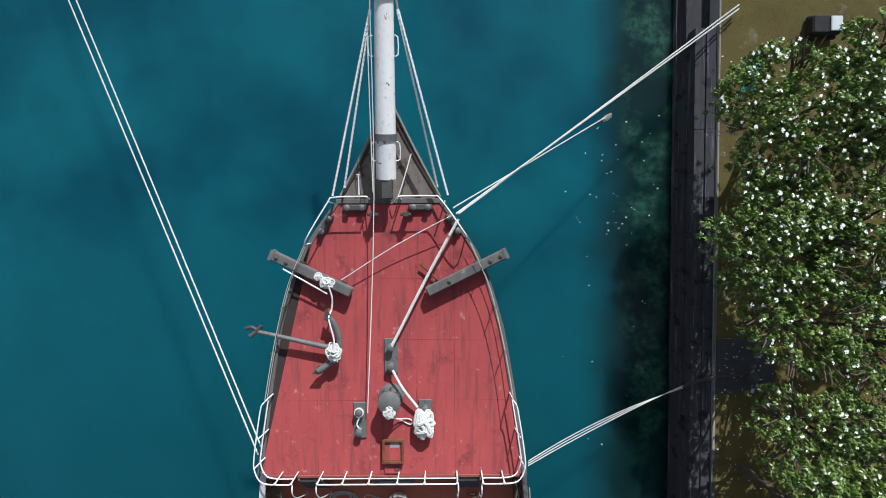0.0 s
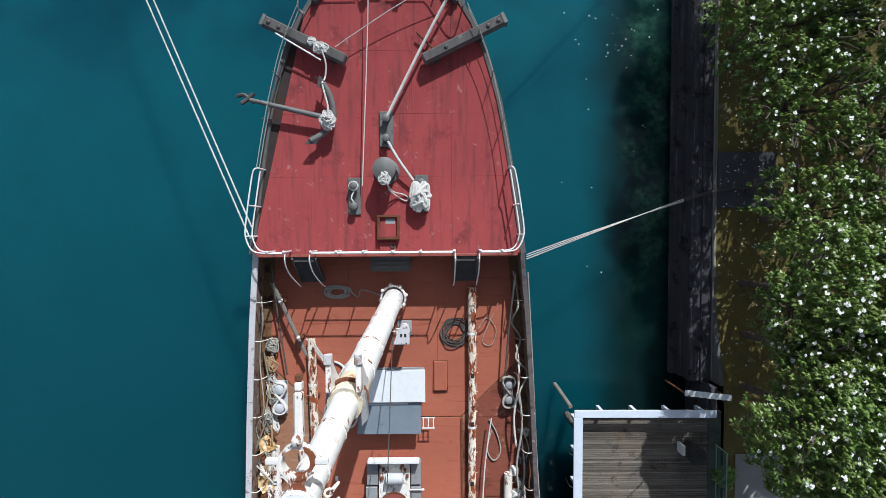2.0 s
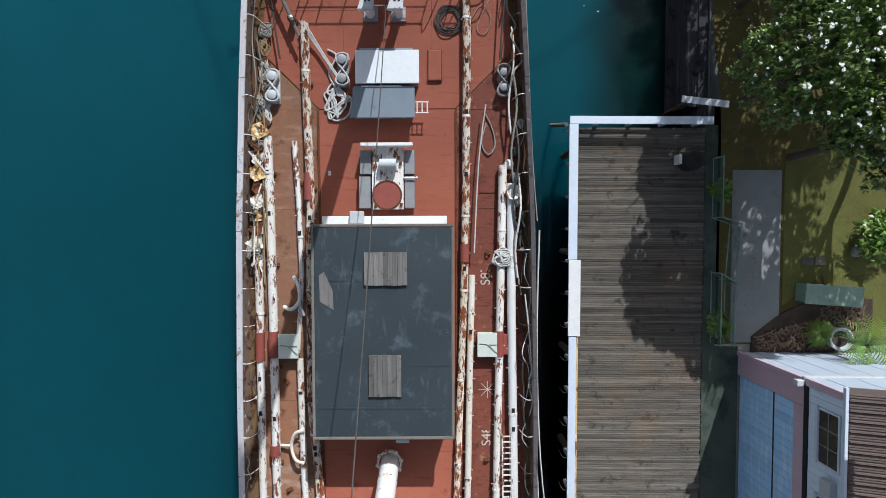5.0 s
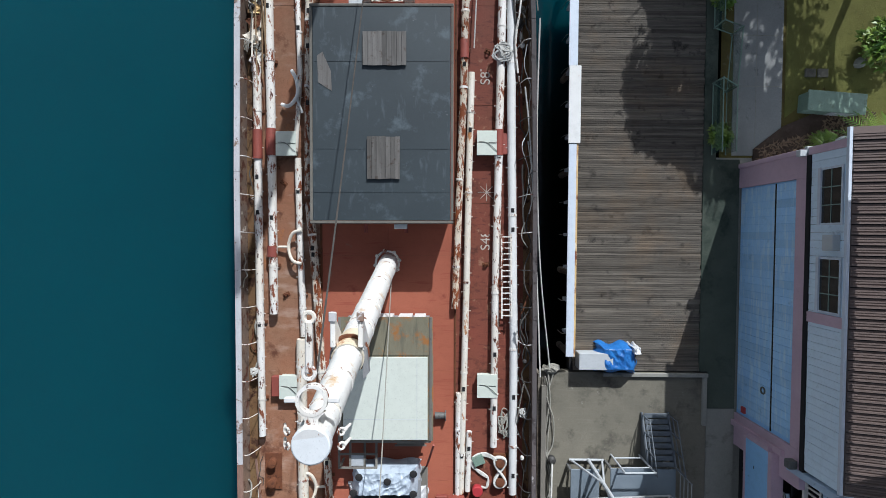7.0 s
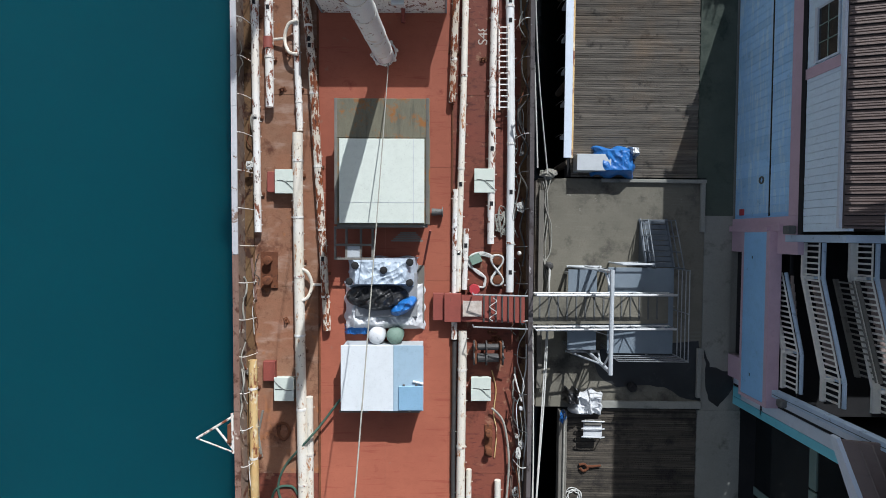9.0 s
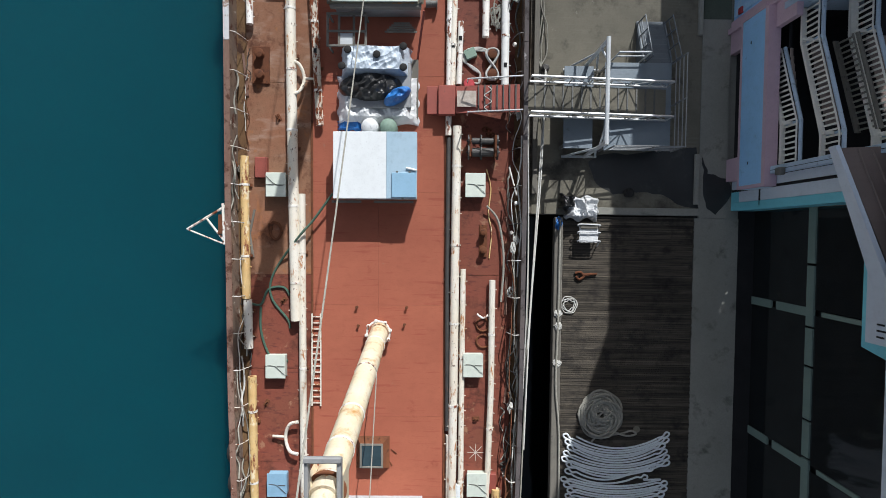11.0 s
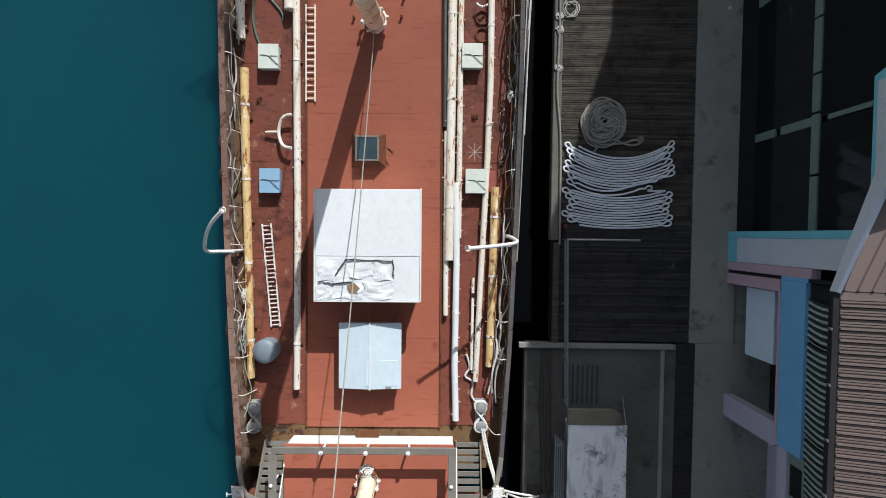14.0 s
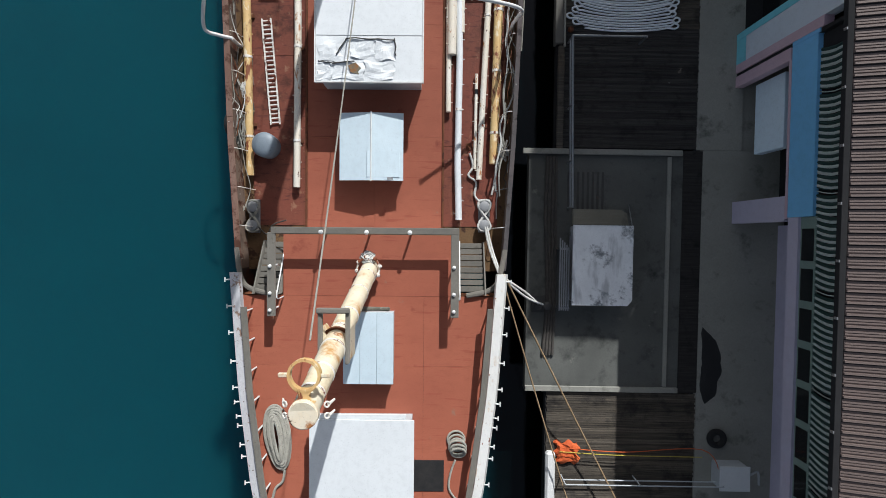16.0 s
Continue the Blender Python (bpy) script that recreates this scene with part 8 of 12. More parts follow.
for u, pts in ((1, [(-4.98, -64.0, 8.3), (-5.75, -64.55, 7.6), (-6.4, -65.2, 6.6), (-6.78, -65.6, 5.6), (-6.45, -65.64, 5.1), (-6.03, -65.64, 4.76)]), (1, [(4.06, -65.35, 8.2), (5.0, -65.28, 7.65), (5.75, -65.2, 7.1), (6.12, -65.12, 6.5), (6.1, -65.0, 5.7), (6.0, -64.9, 4.7)])):
    bm = bmesh.new()
    tube(bm, pts, 0.075, 9, 6)
    t = thing("boat_davit", "curved white boat davit", "davit", 0, 0, 0, group="boat davits")
    part("arm", bm, M["white_paint"], t, smooth=True)
    bm = bmesh.new()
    e = pts[0] if u > 0 else pts[-1]
    hoop(bm, e, 0.1, 0.03, 10)
    part("eye", bm, M["white_rusty"], t)
    bm = bmesh.new()
    e2 = pts[-1] if u > 0 else pts[0]
    rod(bm, e2, (e2[0], e2[1], deck(-65)), 0.08, seg=9)
    part("post", bm, M["white_paint"], t, smooth=True)
# motor tyres as fenders over the port side
for v in (-60.9, -62.3, -69.2):
    bm = bmesh.new()
    hoop(bm, (0, 0, 0), 0.38, 0.16, 26, Matrix.Rotation(math.pi / 2, 3, "Y"), 10)
    solo("tyre_fender", bm, M["rubber"], "black tyre hung over the port side as fender", "tyre", -(half(v) + 0.16), v, deck(v) + 0.4, group="tyre fenders", smooth=True)
    rope("fender_line", [(-(half(v) + 0.16), v, deck(v) + 0.75), (-(half(v) - 0.05), v, deck(v) + 1.18)], 0.02, M["rope_white"], "white lanyard holding a tyre", group="fender lanyards")
# small deck table / tag plates
for u, v, w, l in ((-2.6, -20.4, 0.06, 0.1),):
    bm = cube(-w, w, -l, l, 0, 0.02)
    solo("tag_plate", bm, M["white_paint"], "small white plate on the deck", "plate", u, v, deck(v) + 0.06, group="tag plates")

# odds and ends against both bulwarks
rnd = random.Random(404)
for k in range(46):
    v = rnd.uniform(-13, -73)
    side = 1 if rnd.random() < 0.62 else -1
    u = side * (half(v) - rnd.uniform(0.25, 0.6))
    z = deck(v) + rnd.uniform(0.05, 0.75)
    bm = bmesh.new()
    kind_ = k % 4
    if kind_ == 0:
        tangle(bm, 0, 0, 0, rnd.uniform(0.12, 0.22), rnd.uniform(0.15, 0.4), 0.12, rnd.choice((0.015, 0.022)), 5, 600 + k)
        solo("rope_end", bm, M[rnd.choice(("rope_white", "rope_grey", "rope_white"))], "frayed rope end knotted at the bulwark", "rope", u, v, z, group="rope ends", smooth=True)
    elif kind_ == 1:
        lathe(bm, [(0.05, -0.12), (0.09, -0.08), (0.1, 0.0), (0.09, 0.08), (0.05, 0.12)], 10)
        ob = solo("rigging_screw", bm, M[rnd.choice(("white_rusty", "iron", "white_paint"))], "small iron block hung at the bulwark", "block", u, v, z, rnd.uniform(0, 180), group="small blocks", smooth=True)
    elif kind_ == 2:
        L = rnd.uniform(0.3, 0.9)
        a = rnd.uniform(-0.6, 0.6)
        rod(bm, (-L * math.sin(a), -L * math.cos(a), 0), (L * math.sin(a), L * math.cos(a), rnd.uniform(0, 0.2)), rnd.uniform(0.02, 0.05), seg=7)
        solo("loose_bar", bm, M[rnd.choice(("rust", "white_rusty", "wood_grey", "iron"))], "loose bar lying against the bulwark", "bar", u, v, z, group="loose bars")
    else:
        tube(bm, [(0, 0.5, 0.1), (rnd.uniform(-0.2, 0.2), 0.2, 0), (rnd.uniform(-0.2, 0.2), -0.2, 0.1), (rnd.uniform(-0.15, 0.15), -0.6, 0)], 0.025, 6, 4)
        solo("wire_strop", bm, M[rnd.choice(("rope_grey", "rope_dark", "rust"))], "bent wire strop at the bulwark", "wire", u, v, z, group="wire strops", smooth=True)
# ventilator cowl and bent pipes by the starboard bulwark forward
t = thing("ventilator_cowl", "upturned white ventilator cowl among gear", "ventilator", 5.55, -21.3, deck(-21), on=SHIP)
bm = bmesh.new()
lathe(bm, [(0.16, 0), (0.18, 0.3), (0.3, 0.5), (0.34, 0.62), (0.3, 0.6), (0.15, 0.3)], 18)
part("cowl", bm, M["white_rusty"], t, smooth=True)
for k in range(4):
    v0 = -14.2 - 2.1 * k
    bm = bmesh.new()
    tube(bm, [(half(v0) - 0.5, v0, deck(v0) + 0.5), (half(v0) - 0.42, v0 - 1.5, deck(v0) + 0.75), (half(v0) - 0.62, v0 - 3.2, deck(v0) + 0.5), (half(v0) - 0.5, v0 - 4.6, deck(v0) + 0.35)], 0.045, 7, 4)
    solo("bent_pipe", bm, M[("white_rusty", "rope_grey", "iron", "white_rusty")[k]], "bent thin pipe along the starboard bulwark", "pipe", group="bent pipes", smooth=True)
# torn tan sheets in the port scrap pile
rnd = random.Random(77)
for k in range(9):
    v = -18.6 - 0.62 * k
    bm = bmesh.new()
    sz = rnd.uniform(0.3, 0.5)
    sheet(bm, lambda a, b: ((a - 0.5) * 1.5 * sz, (b - 0.5) * 2 * sz * (1 - 0.5 * a), 0.35 * sz * abs(a + b - 1) + 0.1 * noise.noise(Vector((a * 3 + k, b * 3, 0)))), 5, 5)
    solo("torn_sheet", bm, M[("yellow_pipe", "rust", "cream_pipe")[k % 3]], "torn crumpled rusty sheet in the scrap pile", "scrap", -(half(v) - 0.6), v, deck(v) + 0.45, rnd.uniform(0, 360), group="torn sheets")
# old rope, twine and splintered laths thrown in heaps by the port bulwark forward
rnd = random.Random(2024)
for k in range(13):
    v = -14.2 - 0.8 * k + rnd.uniform(-0.2, 0.2)
    heap("tangled_rope", -(half(v) - rnd.uniform(0.45, 0.85)), v, deck(v) + rnd.uniform(0.05, 0.4), rnd.uniform(0.2, 0.38), rnd.uniform(0.35, 0.6), 0.2, rnd.choice((0.014, 0.02, 0.03)), 6, M[rnd.choice(("rope_tan", "rope_tan", "rope_grey", "rope_white"))], "old rope and twine heaped by the port bulwark", 300 + k, group="old rope heaps")
for k in range(26):
    v = rnd.uniform(-15.0, -25.0)
    u = -(half(v) - rnd.uniform(0.35, 0.95))
    L, a = rnd.uniform(0.3, 0.9), rnd.uniform(-0.7, 0.7)
    bm = bmesh.new()
    box(bm, -0.03, 0.03, -L, L, -0.012, 0.012, 0.0, Matrix.Rotation(a, 4, "Z") @ Matrix.Rotation(rnd.uniform(-0.2, 0.2), 4, "X"))
    solo("lath", bm, M[rnd.choice(("rope_tan", "wood_grey", "rust", "cream_pipe", "roof_brown"))], "splintered lath thrown on the scrap heap", "lath", u, v, deck(v) + rnd.uniform(0.25, 0.6), group="splintered laths")
# round fender tyre over the port side
bm = bmesh.new()
hoop(bm, (0, 0, 0), 0.42, 0.17, 22, Matrix.Rotation(math.pi / 2, 3, "Y"), 9)
solo("tyre_fender", bm, M["rubber"], "black tyre fender hung over the port side", "fender", -(half(-62.5) + 0.22), -62.5, deck(-62) + 0.1, smooth=True)

# bundles of lines lying along the starboard rail
for k in range(16):
    rnd = random.Random(900 + k)
    ya = -46.5 - 1.45 * k
    yb = ya - rnd.uniform(3.5, 6.5)
    yb = max(yb, -74.0)
    n = 6
    off = rnd.uniform(0.12, 0.55)
    pts = [(half(ya + (yb - ya) * j / n) - off + rnd.uniform(-0.1, 0.1), ya + (yb - ya) * j / n, deck(-60) + 0.55 + rnd.uniform(-0.1, 0.5)) for j in range(n + 1)]
    rope("rail_line", pts, rnd.choice((0.016, 0.024, 0.034)), M[rnd.choice(("rope_grey", "rope_white", "rope_dark", "rust", "rope_grey"))], "weathered line stowed along the starboard rail", group="rail lines", steps=3)


# loose lines and odd battens lying along the inside of the bulwarks
rnd = random.Random(4711)
for k in range(74):
    side = -1 if k % 2 else 1
    v = rnd.uniform(-19.0, -71.0)
    L = rnd.uniform(0.8, 3.6)
    d = rnd.uniform(0.12, 0.72)
    z0 = deck(v) + (rnd.choice((0.3, 0.6, 0.9)) if d < 0.3 else 0.06)
    n = 6
    pts = []
    for i in range(n):
        y_ = v - L * i / (n - 1)
        pts.append((side * (half(y_) - max(0.12, d + rnd.uniform(-0.16, 0.16))), y_ + rnd.uniform(-0.1, 0.1), max(deck(y_) + 0.04, z0 + rnd.uniform(-0.25, 0.2))))
    kind_ = rnd.choice((("rope_dark", "dark tarred"), ("rope_grey", "grey weathered"), ("rope_grey", "grey weathered"), ("rope_white", "bleached"), ("rust", "rust-brown stained")))
    rope("loose_line", pts, rnd.choice((0.018, 0.025, 0.03, 0.04)), M[kind_[0]], kind_[1] + " line lying loose along the bulwark", group="loose bulwark lines", steps=4)
for k in range(22):
    side = -1 if k % 3 else 1
    v, L = rnd.uniform(-20.0, -70.0), rnd.uniform(0.5, 2.2)
    a = side * (half(v) - rnd.uniform(0.35, 0.75))
    bm = bmesh.new()
    box(bm, -0.05, 0.05, -L / 2, L / 2, 0, 0.05, 0.006)
    solo("batten", bm, M[rnd.choice(("wood_grey", "rust", "cap_brown", "white_rusty"))], "odd weathered batten lying on the side deck", "batten", a, v, deck(v) + 0.02, rnd.uniform(-14, 14), group="odd battens")


# ---- quay, lawn and ground ----
DOCK = 2.80


def ground_z(x, y):
    """Lawn: level behind the quay, ramping up to the pier level."""
    k = min(1.0, max(0.0, (-y - 12.5) / 5.5))
    k = k * k * (3 - 2 * k)
    return 1.74 + (DOCK - 0.06 - 1.74) * k


bm = bmesh.new()
gx = [13.62, 14.6, 16, 18, 20, 23, 30, 60, 200, 2400]
gy = [2400, 300, 80, 30, 14, 6, 0, -6, -10, -12.5, -14, -15.5, -16.7, -18, -22, -28.4]
vs = [[bm.verts.new((x, y, ground_z(x, y) + (0.05 * noise.noise(Vector((x * 0.4, y * 0.4, 0))) if 14 < x < 60 and -16 < y < 60 else 0))) for y in gy] for x in gx]
for i in range(len(gx) - 1):
    for j in range(len(gy) - 1):
        bm.faces.new((vs[i][j], vs[i + 1][j], vs[i + 1][j + 1], vs[i][j + 1]))
solo("lawn", bm, M["lawn"], "worn brown and olive lawn behind the quay", "ground", on=HERE, kind="structure")
bm = bmesh.new()
vs = [[bm.verts.new((x, y, DOCK - 0.07)) for y in (-28.4, -45, -70, -100, -400, -2400)] for x in (13.3, 14.6, 40, 300, 2400)]
for i in range(4):
    for j in range(5):
        bm.faces.new((vs[i][j], vs[i + 1][j], vs[i + 1][j + 1], vs[i][j + 1]))
solo("ground", bm, M["concrete_dark"], "dark paved ground round the buildings", "ground", on=HERE, kind="structure")
quay = thing("quay_wall", "dark stone quay wall with stepped edge", "quay", on=HERE, kind="structure")
rnd = random.Random(77)
y_ = 60.0
while y_ > -16.7:
    L = rnd.uniform(4.5, 8.0)
    y2 = max(-16.75, y_ - L)
    if y_ < 14:
        part("coping_stone", box(bmesh.new(), 12.42 + rnd.uniform(-0.02, 0.02), 12.95, y2 + 0.004, y_ - 0.004, 0.9, 1.64 + rnd.uniform(-0.02, 0.02), 0.015), M["quay"], quay)
        part("coping_stone", box(bmesh.new(), 12.965, 13.44, y2 + 0.004, y_ - 0.004, 0.9, 1.72 + rnd.uniform(-0.01, 0.01), 0.012), M["quay"], quay)
    y_ = y2
part("wall_face", cube(12.30, 13.43, -16.7, 300, -2.5, 0.9), M["quay"], quay)
part("wall_face", cube(12.44, 13.43, 14.0, 300, 0.9, 1.66), M["quay"], quay)
part("footing", cube(12.02, 12.30, -16.7, 300, -2.5, 0.35), M["quay"], quay)
part("back_kerb", cube(13.47, 13.62, -16.7, 300, 0.9, 1.78, 0.01), M["concrete_dark"], quay)
bm = bmesh.new()
rows_ = [-11.5 - 0.4 * k for k in range(14)]
prism(bm, [(13.46, y_) for y_ in rows_] + [(13.66, y_) for y_ in reversed(rows_)], lambda x, y: 1.0, lambda x, y: ground_z(14, y) + 0.05)
part("retaining_wall", bm, M["concrete_mid"], quay)
part("land_wall", cube(13.0, 13.3, -120, -16.75, -2.5, DOCK - 0.08), M["quay"], quay)
rope("quay_pipe", [(13.5, 30, 1.83), (13.5, 5, 1.83), (13.48, -8, 1.83), (13.45, -16.6, 1.83)], 0.035, M["concrete"], "thin grey pipe along the quay edge", "pipe", on=HERE)
solo("slab", cube(13.63, 16.5, -8.05, -5.3, 1.6, 1.83, 0.01), M["asphalt"], "dark concrete mooring slab on the lawn", "slab", on=HERE, kind="structure")
t = thing("mooring_bollard", "black bollard with rope on the slab", "bollard", 15.25, -7.15, 1.83, on=HERE)
bm = bmesh.new()
lathe(bm, [(0.26, 0), (0.2, 0.06), (0.19, 0.3), (0.3, 0.36), (0.28, 0.45), (0.1, 0.5)], 20)
part("post", bm, M["iron"], t, smooth=True)
part("plate", cube(-0.35, 0.35, -0.35, 0.35, 0, 0.03), M["iron"], t)
bm = bmesh.new()
hoop(bm, (0, 0, 0.15), 0.24, 0.05, 18)
part("eye_splice", bm, M["rope_dark"], t)


def W2(u, v, z):
    return SHIP @ Vector((u, v, z))


for k in range(3):
    a, b = W2(5.95, -10.3 - 0.1 * k, 4.75), Vector((11.9, -7.75 + 0.06 * k, 1.95))
    rope("mooring_line", sag(a, b, 0.6 - 0.18 * k), 0.019, M["rope_white"], "white mooring line from forecastle to the quay", group="quay lines", steps=4, on=HERE)
    rope("mooring_tail", [b, Vector((12.7, -7.5 + 0.05 * k, 1.82)), Vector((14.0, -7.2 + 0.04 * k, 1.9)), Vector((15.1, -7.1, 2.0))], 0.03, M["rope_dark"], "dark end of the mooring line on the quay", group="quay line tails", steps=4, on=HERE)
for k in range(2):
    a, b = W2(2.75 + 0.1 * k, 0.75, 7.0), Vector((14.3, 10.9 + 0.2 * k, 2.1))
    rope("mooring_line", sag(a, b, 0.25 + 0.12 * k), 0.04, M["rope_white"], "thick white mooring line from bow to shore", group="quay lines", steps=4, on=HERE)
rope("mooring_line", sag(W2(2.62, 0.98, 7.05), Vector((7.3, 5.25, 4.5)), 0.15), 0.03, M["rope_white"], "white mooring line joining another", group="quay lines", steps=4, on=HERE)
bm = bmesh.new()
tangle(bm, 0, 0, 0, 0.3, 0.12, 0.1, 0.04, 4, 44)
solo("line_splice", bm, M["rope_grey"], "bunched splice on the mooring line", "rope", 7.2, 5.15, 4.45, 40, on=HERE)
# floating petals
rnd = random.Random(12)
bm = bmesh.new()
for k in range(46):
    x, y = rnd.uniform(6.3, 11.9), rnd.uniform(-12, 8)
    if rnd.random() < 0.5:
        x, y = rnd.uniform(6.5, 11.5), rnd.uniform(-1, 6)
    r_ = rnd.uniform(0.015, 0.042)
    n = 6
    prism(bm, [(x + r_ * math.cos(6.283 * j / n), y + r_ * 0.8 * math.sin(6.283 * j / n)) for j in range(n)], 0.004, 0.02)
solo("floating_petals", bm, M["petal"], "scattered white petals floating on the water", "petals", on=HERE, kind="stuff")

# ---- planked piers ----
def planks(t, x0, x1, y_hi, y_lo, pitch, z, mat="pier_wood"):
    n = int(round((y_hi - y_lo) / pitch))
    shapes = []
    for k in range(6):
        me = mesh_of("plank", box(bmesh.new(), 0, x1 - x0, -pitch / 2 + 0.006, pitch / 2 - 0.006, -0.06, 0, 0.006), M[mat])
        shapes.append(me)
    for k in range(n):
        ob = new("plank", random.choice(shapes))
        ob.parent = t
        ob.location = (x0 + random.uniform(-0.03, 0.03), y_hi - (k + 0.5) * pitch, z + random.uniform(-0.016, 0.006))


pier = thing("pier", "weathered grey planked pier with white edge rail", "pier", on=HERE, kind="structure")
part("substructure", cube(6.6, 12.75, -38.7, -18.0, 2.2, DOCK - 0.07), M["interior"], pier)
for y_ in (-19, -24, -29, -34, -38):
    bm = bmesh.new()
    rod(bm, (6.7, y_, -2), (6.7, y_, 2.7), 0.17, seg=10)
    part("pile", bm, M["pier_wood"], pier)
part("side_board", cube(12.86, 13.45, -38.7, -17.9, 2.3, DOCK + 0.02), M["mossy_concrete"], pier)
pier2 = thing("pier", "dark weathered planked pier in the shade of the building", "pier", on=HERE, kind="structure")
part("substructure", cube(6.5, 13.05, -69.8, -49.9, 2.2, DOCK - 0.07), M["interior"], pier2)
part("edge_beam", cube(6.38, 6.78, -65.0, -50.0, 2.4, DOCK + 0.12, 0.03), M["wood_grey"], pier2)
part("edge_beam", cube(6.55, 6.85, -69.9, -65.1, 2.4, DOCK + 0.1, 0.03), M["pier_wood"], pier2)
part("ground_strip", cube(13.1, 15.2, -69.8, -49.95, 2.4, DOCK + 0.01), M["concrete_dark"], pier2)
pier3 = thing("pier", "weathered planked pier beyond the concrete landing, planks darkened for shade", "pier", on=HERE, kind="structure")
part("substructure", cube(6.3, 13.3, -100, -81.25, 2.2, DOCK - 0.07), M["interior"], pier3)

rail1 = thing("pier_rail", "broad white rail round the pier edge", "railing", on=HERE)
RZ = DOCK + 0.66
part("top_board", cube(6.22, 12.9, -17.98, -17.62, RZ - 0.06, RZ, 0.012), M["pale_wall"], rail1, "pale white rail board")
part("top_board", cube(6.2, 6.62, -24.3, -17.99, RZ - 0.06, RZ, 0.012), M["pale_wall"], rail1, "pale white rail board")
part("top_board", cube(6.22, 6.78, -27.9, -24.32, RZ - 0.05, RZ + 0.04, 0.012), M["white_paint"], rail1, "white rail board with a rusty edge")
part("top_board", cube(6.26, 6.62, -37.9, -27.92, RZ - 0.06, RZ, 0.012), M["pale_wall"], rail1, "pale white rail board")
part("edge_strip", cube(6.63, 6.71, -37.9, -27.92, RZ - 0.3, RZ - 0.04), M["yellow_pipe"], rail1, "ochre timber edge")
y_ = -18.2
while y_ > -37.9:
    part("rail_post", cube(6.3, 6.45, y_ - 0.07, y_ + 0.07, DOCK - 0.4, RZ - 0.06), M["pale_wall"], rail1)
    bm = bmesh.new()
    tube(bm, [(6.2, y_, RZ - 0.05), (6.08, y_ - 0.02, RZ - 0.2), (6.06, y_, DOCK - 0.3)], 0.013, 6, 3)
    part("hook", bm, M["iron_grey"], rail1)
    y_ -= 1.55
for x_ in (7.6, 9.2, 10.8, 12.4):
    part("rail_post", cube(x_ - 0.07, x_ + 0.07, -17.9, -17.72, DOCK - 0.4, RZ - 0.06), M["pale_wall"], rail1)
part("low_bar", cube(6.5, 12.8, -17.86, -17.78, DOCK + 0.25, DOCK + 0.33), M["pale_wall"], rail1)
bm = bmesh.new()
sheet(bm, lambda a, b: (11.4 + 2.2 * a, -16.95 + 0.3 * b - 0.25 * a, 3.4 + 0.03 * math.sin(40 * a) + 0.05 * b), 40, 2)
t = solo("corrugated_strip", bm, M["roof_white"], "pale corrugated strip laid at the pier corner", "sheet", on=HERE)
for x_ in (11.6, 13.3):
    bm = bmesh.new()
    rod(bm, (x_, -16.95, 0.8), (x_, -16.95, 3.4), 0.05, seg=8)
    solo("strip_post", bm, M["rust"], "rusty post under the corrugated strip", "post", on=HERE, group="strip posts")
bm = bmesh.new()
rod(bm, (6.3, -17.8, 2.4), (6.0, -17.3, -0.3), 0.1, seg=10)
solo("raking_post", bm, M["wood_grey"], "raking timber pile at the pier corner", "pile", on=HERE)
t = thing("trash_drum", "black round bin on the pier", "bin", 11.9, -19.7, DOCK, on=HERE)
bm = bmesh.new()
lathe(bm, [(0.36, 0), (0.4, 0.1), (0.42, 0.9), (0.44, 0.92), (0.4, 0.96), (0.1, 1.0)], 24)
part("body", bm, M["rubber"], t, smooth=True)
part("notice", cube(-0.55, -0.42, -0.1, 0.35, 0.0, 0.6), M["white_paint"], t)

# ---- concrete landing with gangway ----
land = thing("landing", "stained concrete landing with pale kerbs", "landing", on=HERE, kind="structure")
part("slab", cube(5.25, 13.25, -49.85, -38.78, 2.2, DOCK, 0.02), M["concrete"], land)
for x0, x1, y0, y1 in ((8.2, 13.25, -38.96, -38.79, ), (13.0, 13.2, -41.3, -38.97), (13.0, 13.2, -49.3, -46.9), (8.4, 13.2, -49.84, -49.5)):
    part("kerb", cube(x0, x1, y0, y1, DOCK + 0.001, DOCK + 0.16, 0.015), M["concrete_dark"], land)
# Sun and shade tuned into colour: mossy darker fore strip, paler aft strip.
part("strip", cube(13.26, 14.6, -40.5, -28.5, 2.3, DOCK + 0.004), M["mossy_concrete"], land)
part("strip", cube(13.26, 14.6, -49.94, -40.51, 2.3, DOCK + 0.004), M["concrete_dark"], land)
damp_a = [(7.93, -47.3), (8.06, -47.84), (8.32, -48.33), (9.14, -48.87), (10.06, -48.74), (10.8, -48.76), (11.55, -48.88), (12.05, -49.16), (12.55, -49.4), (13.17, -49.44), (13.15, -46.55), (12.41, -46.62), (10.14, -46.9), (8.66, -46.92)]
damp_b = [(13.41, -47.03), (13.64, -47.79), (14.18, -47.94), (14.68, -48.06), (14.85, -48.61), (14.65, -49.17), (14.35, -49.5), (14.04, -49.73), (13.69, -49.49), (13.49, -48.87)]


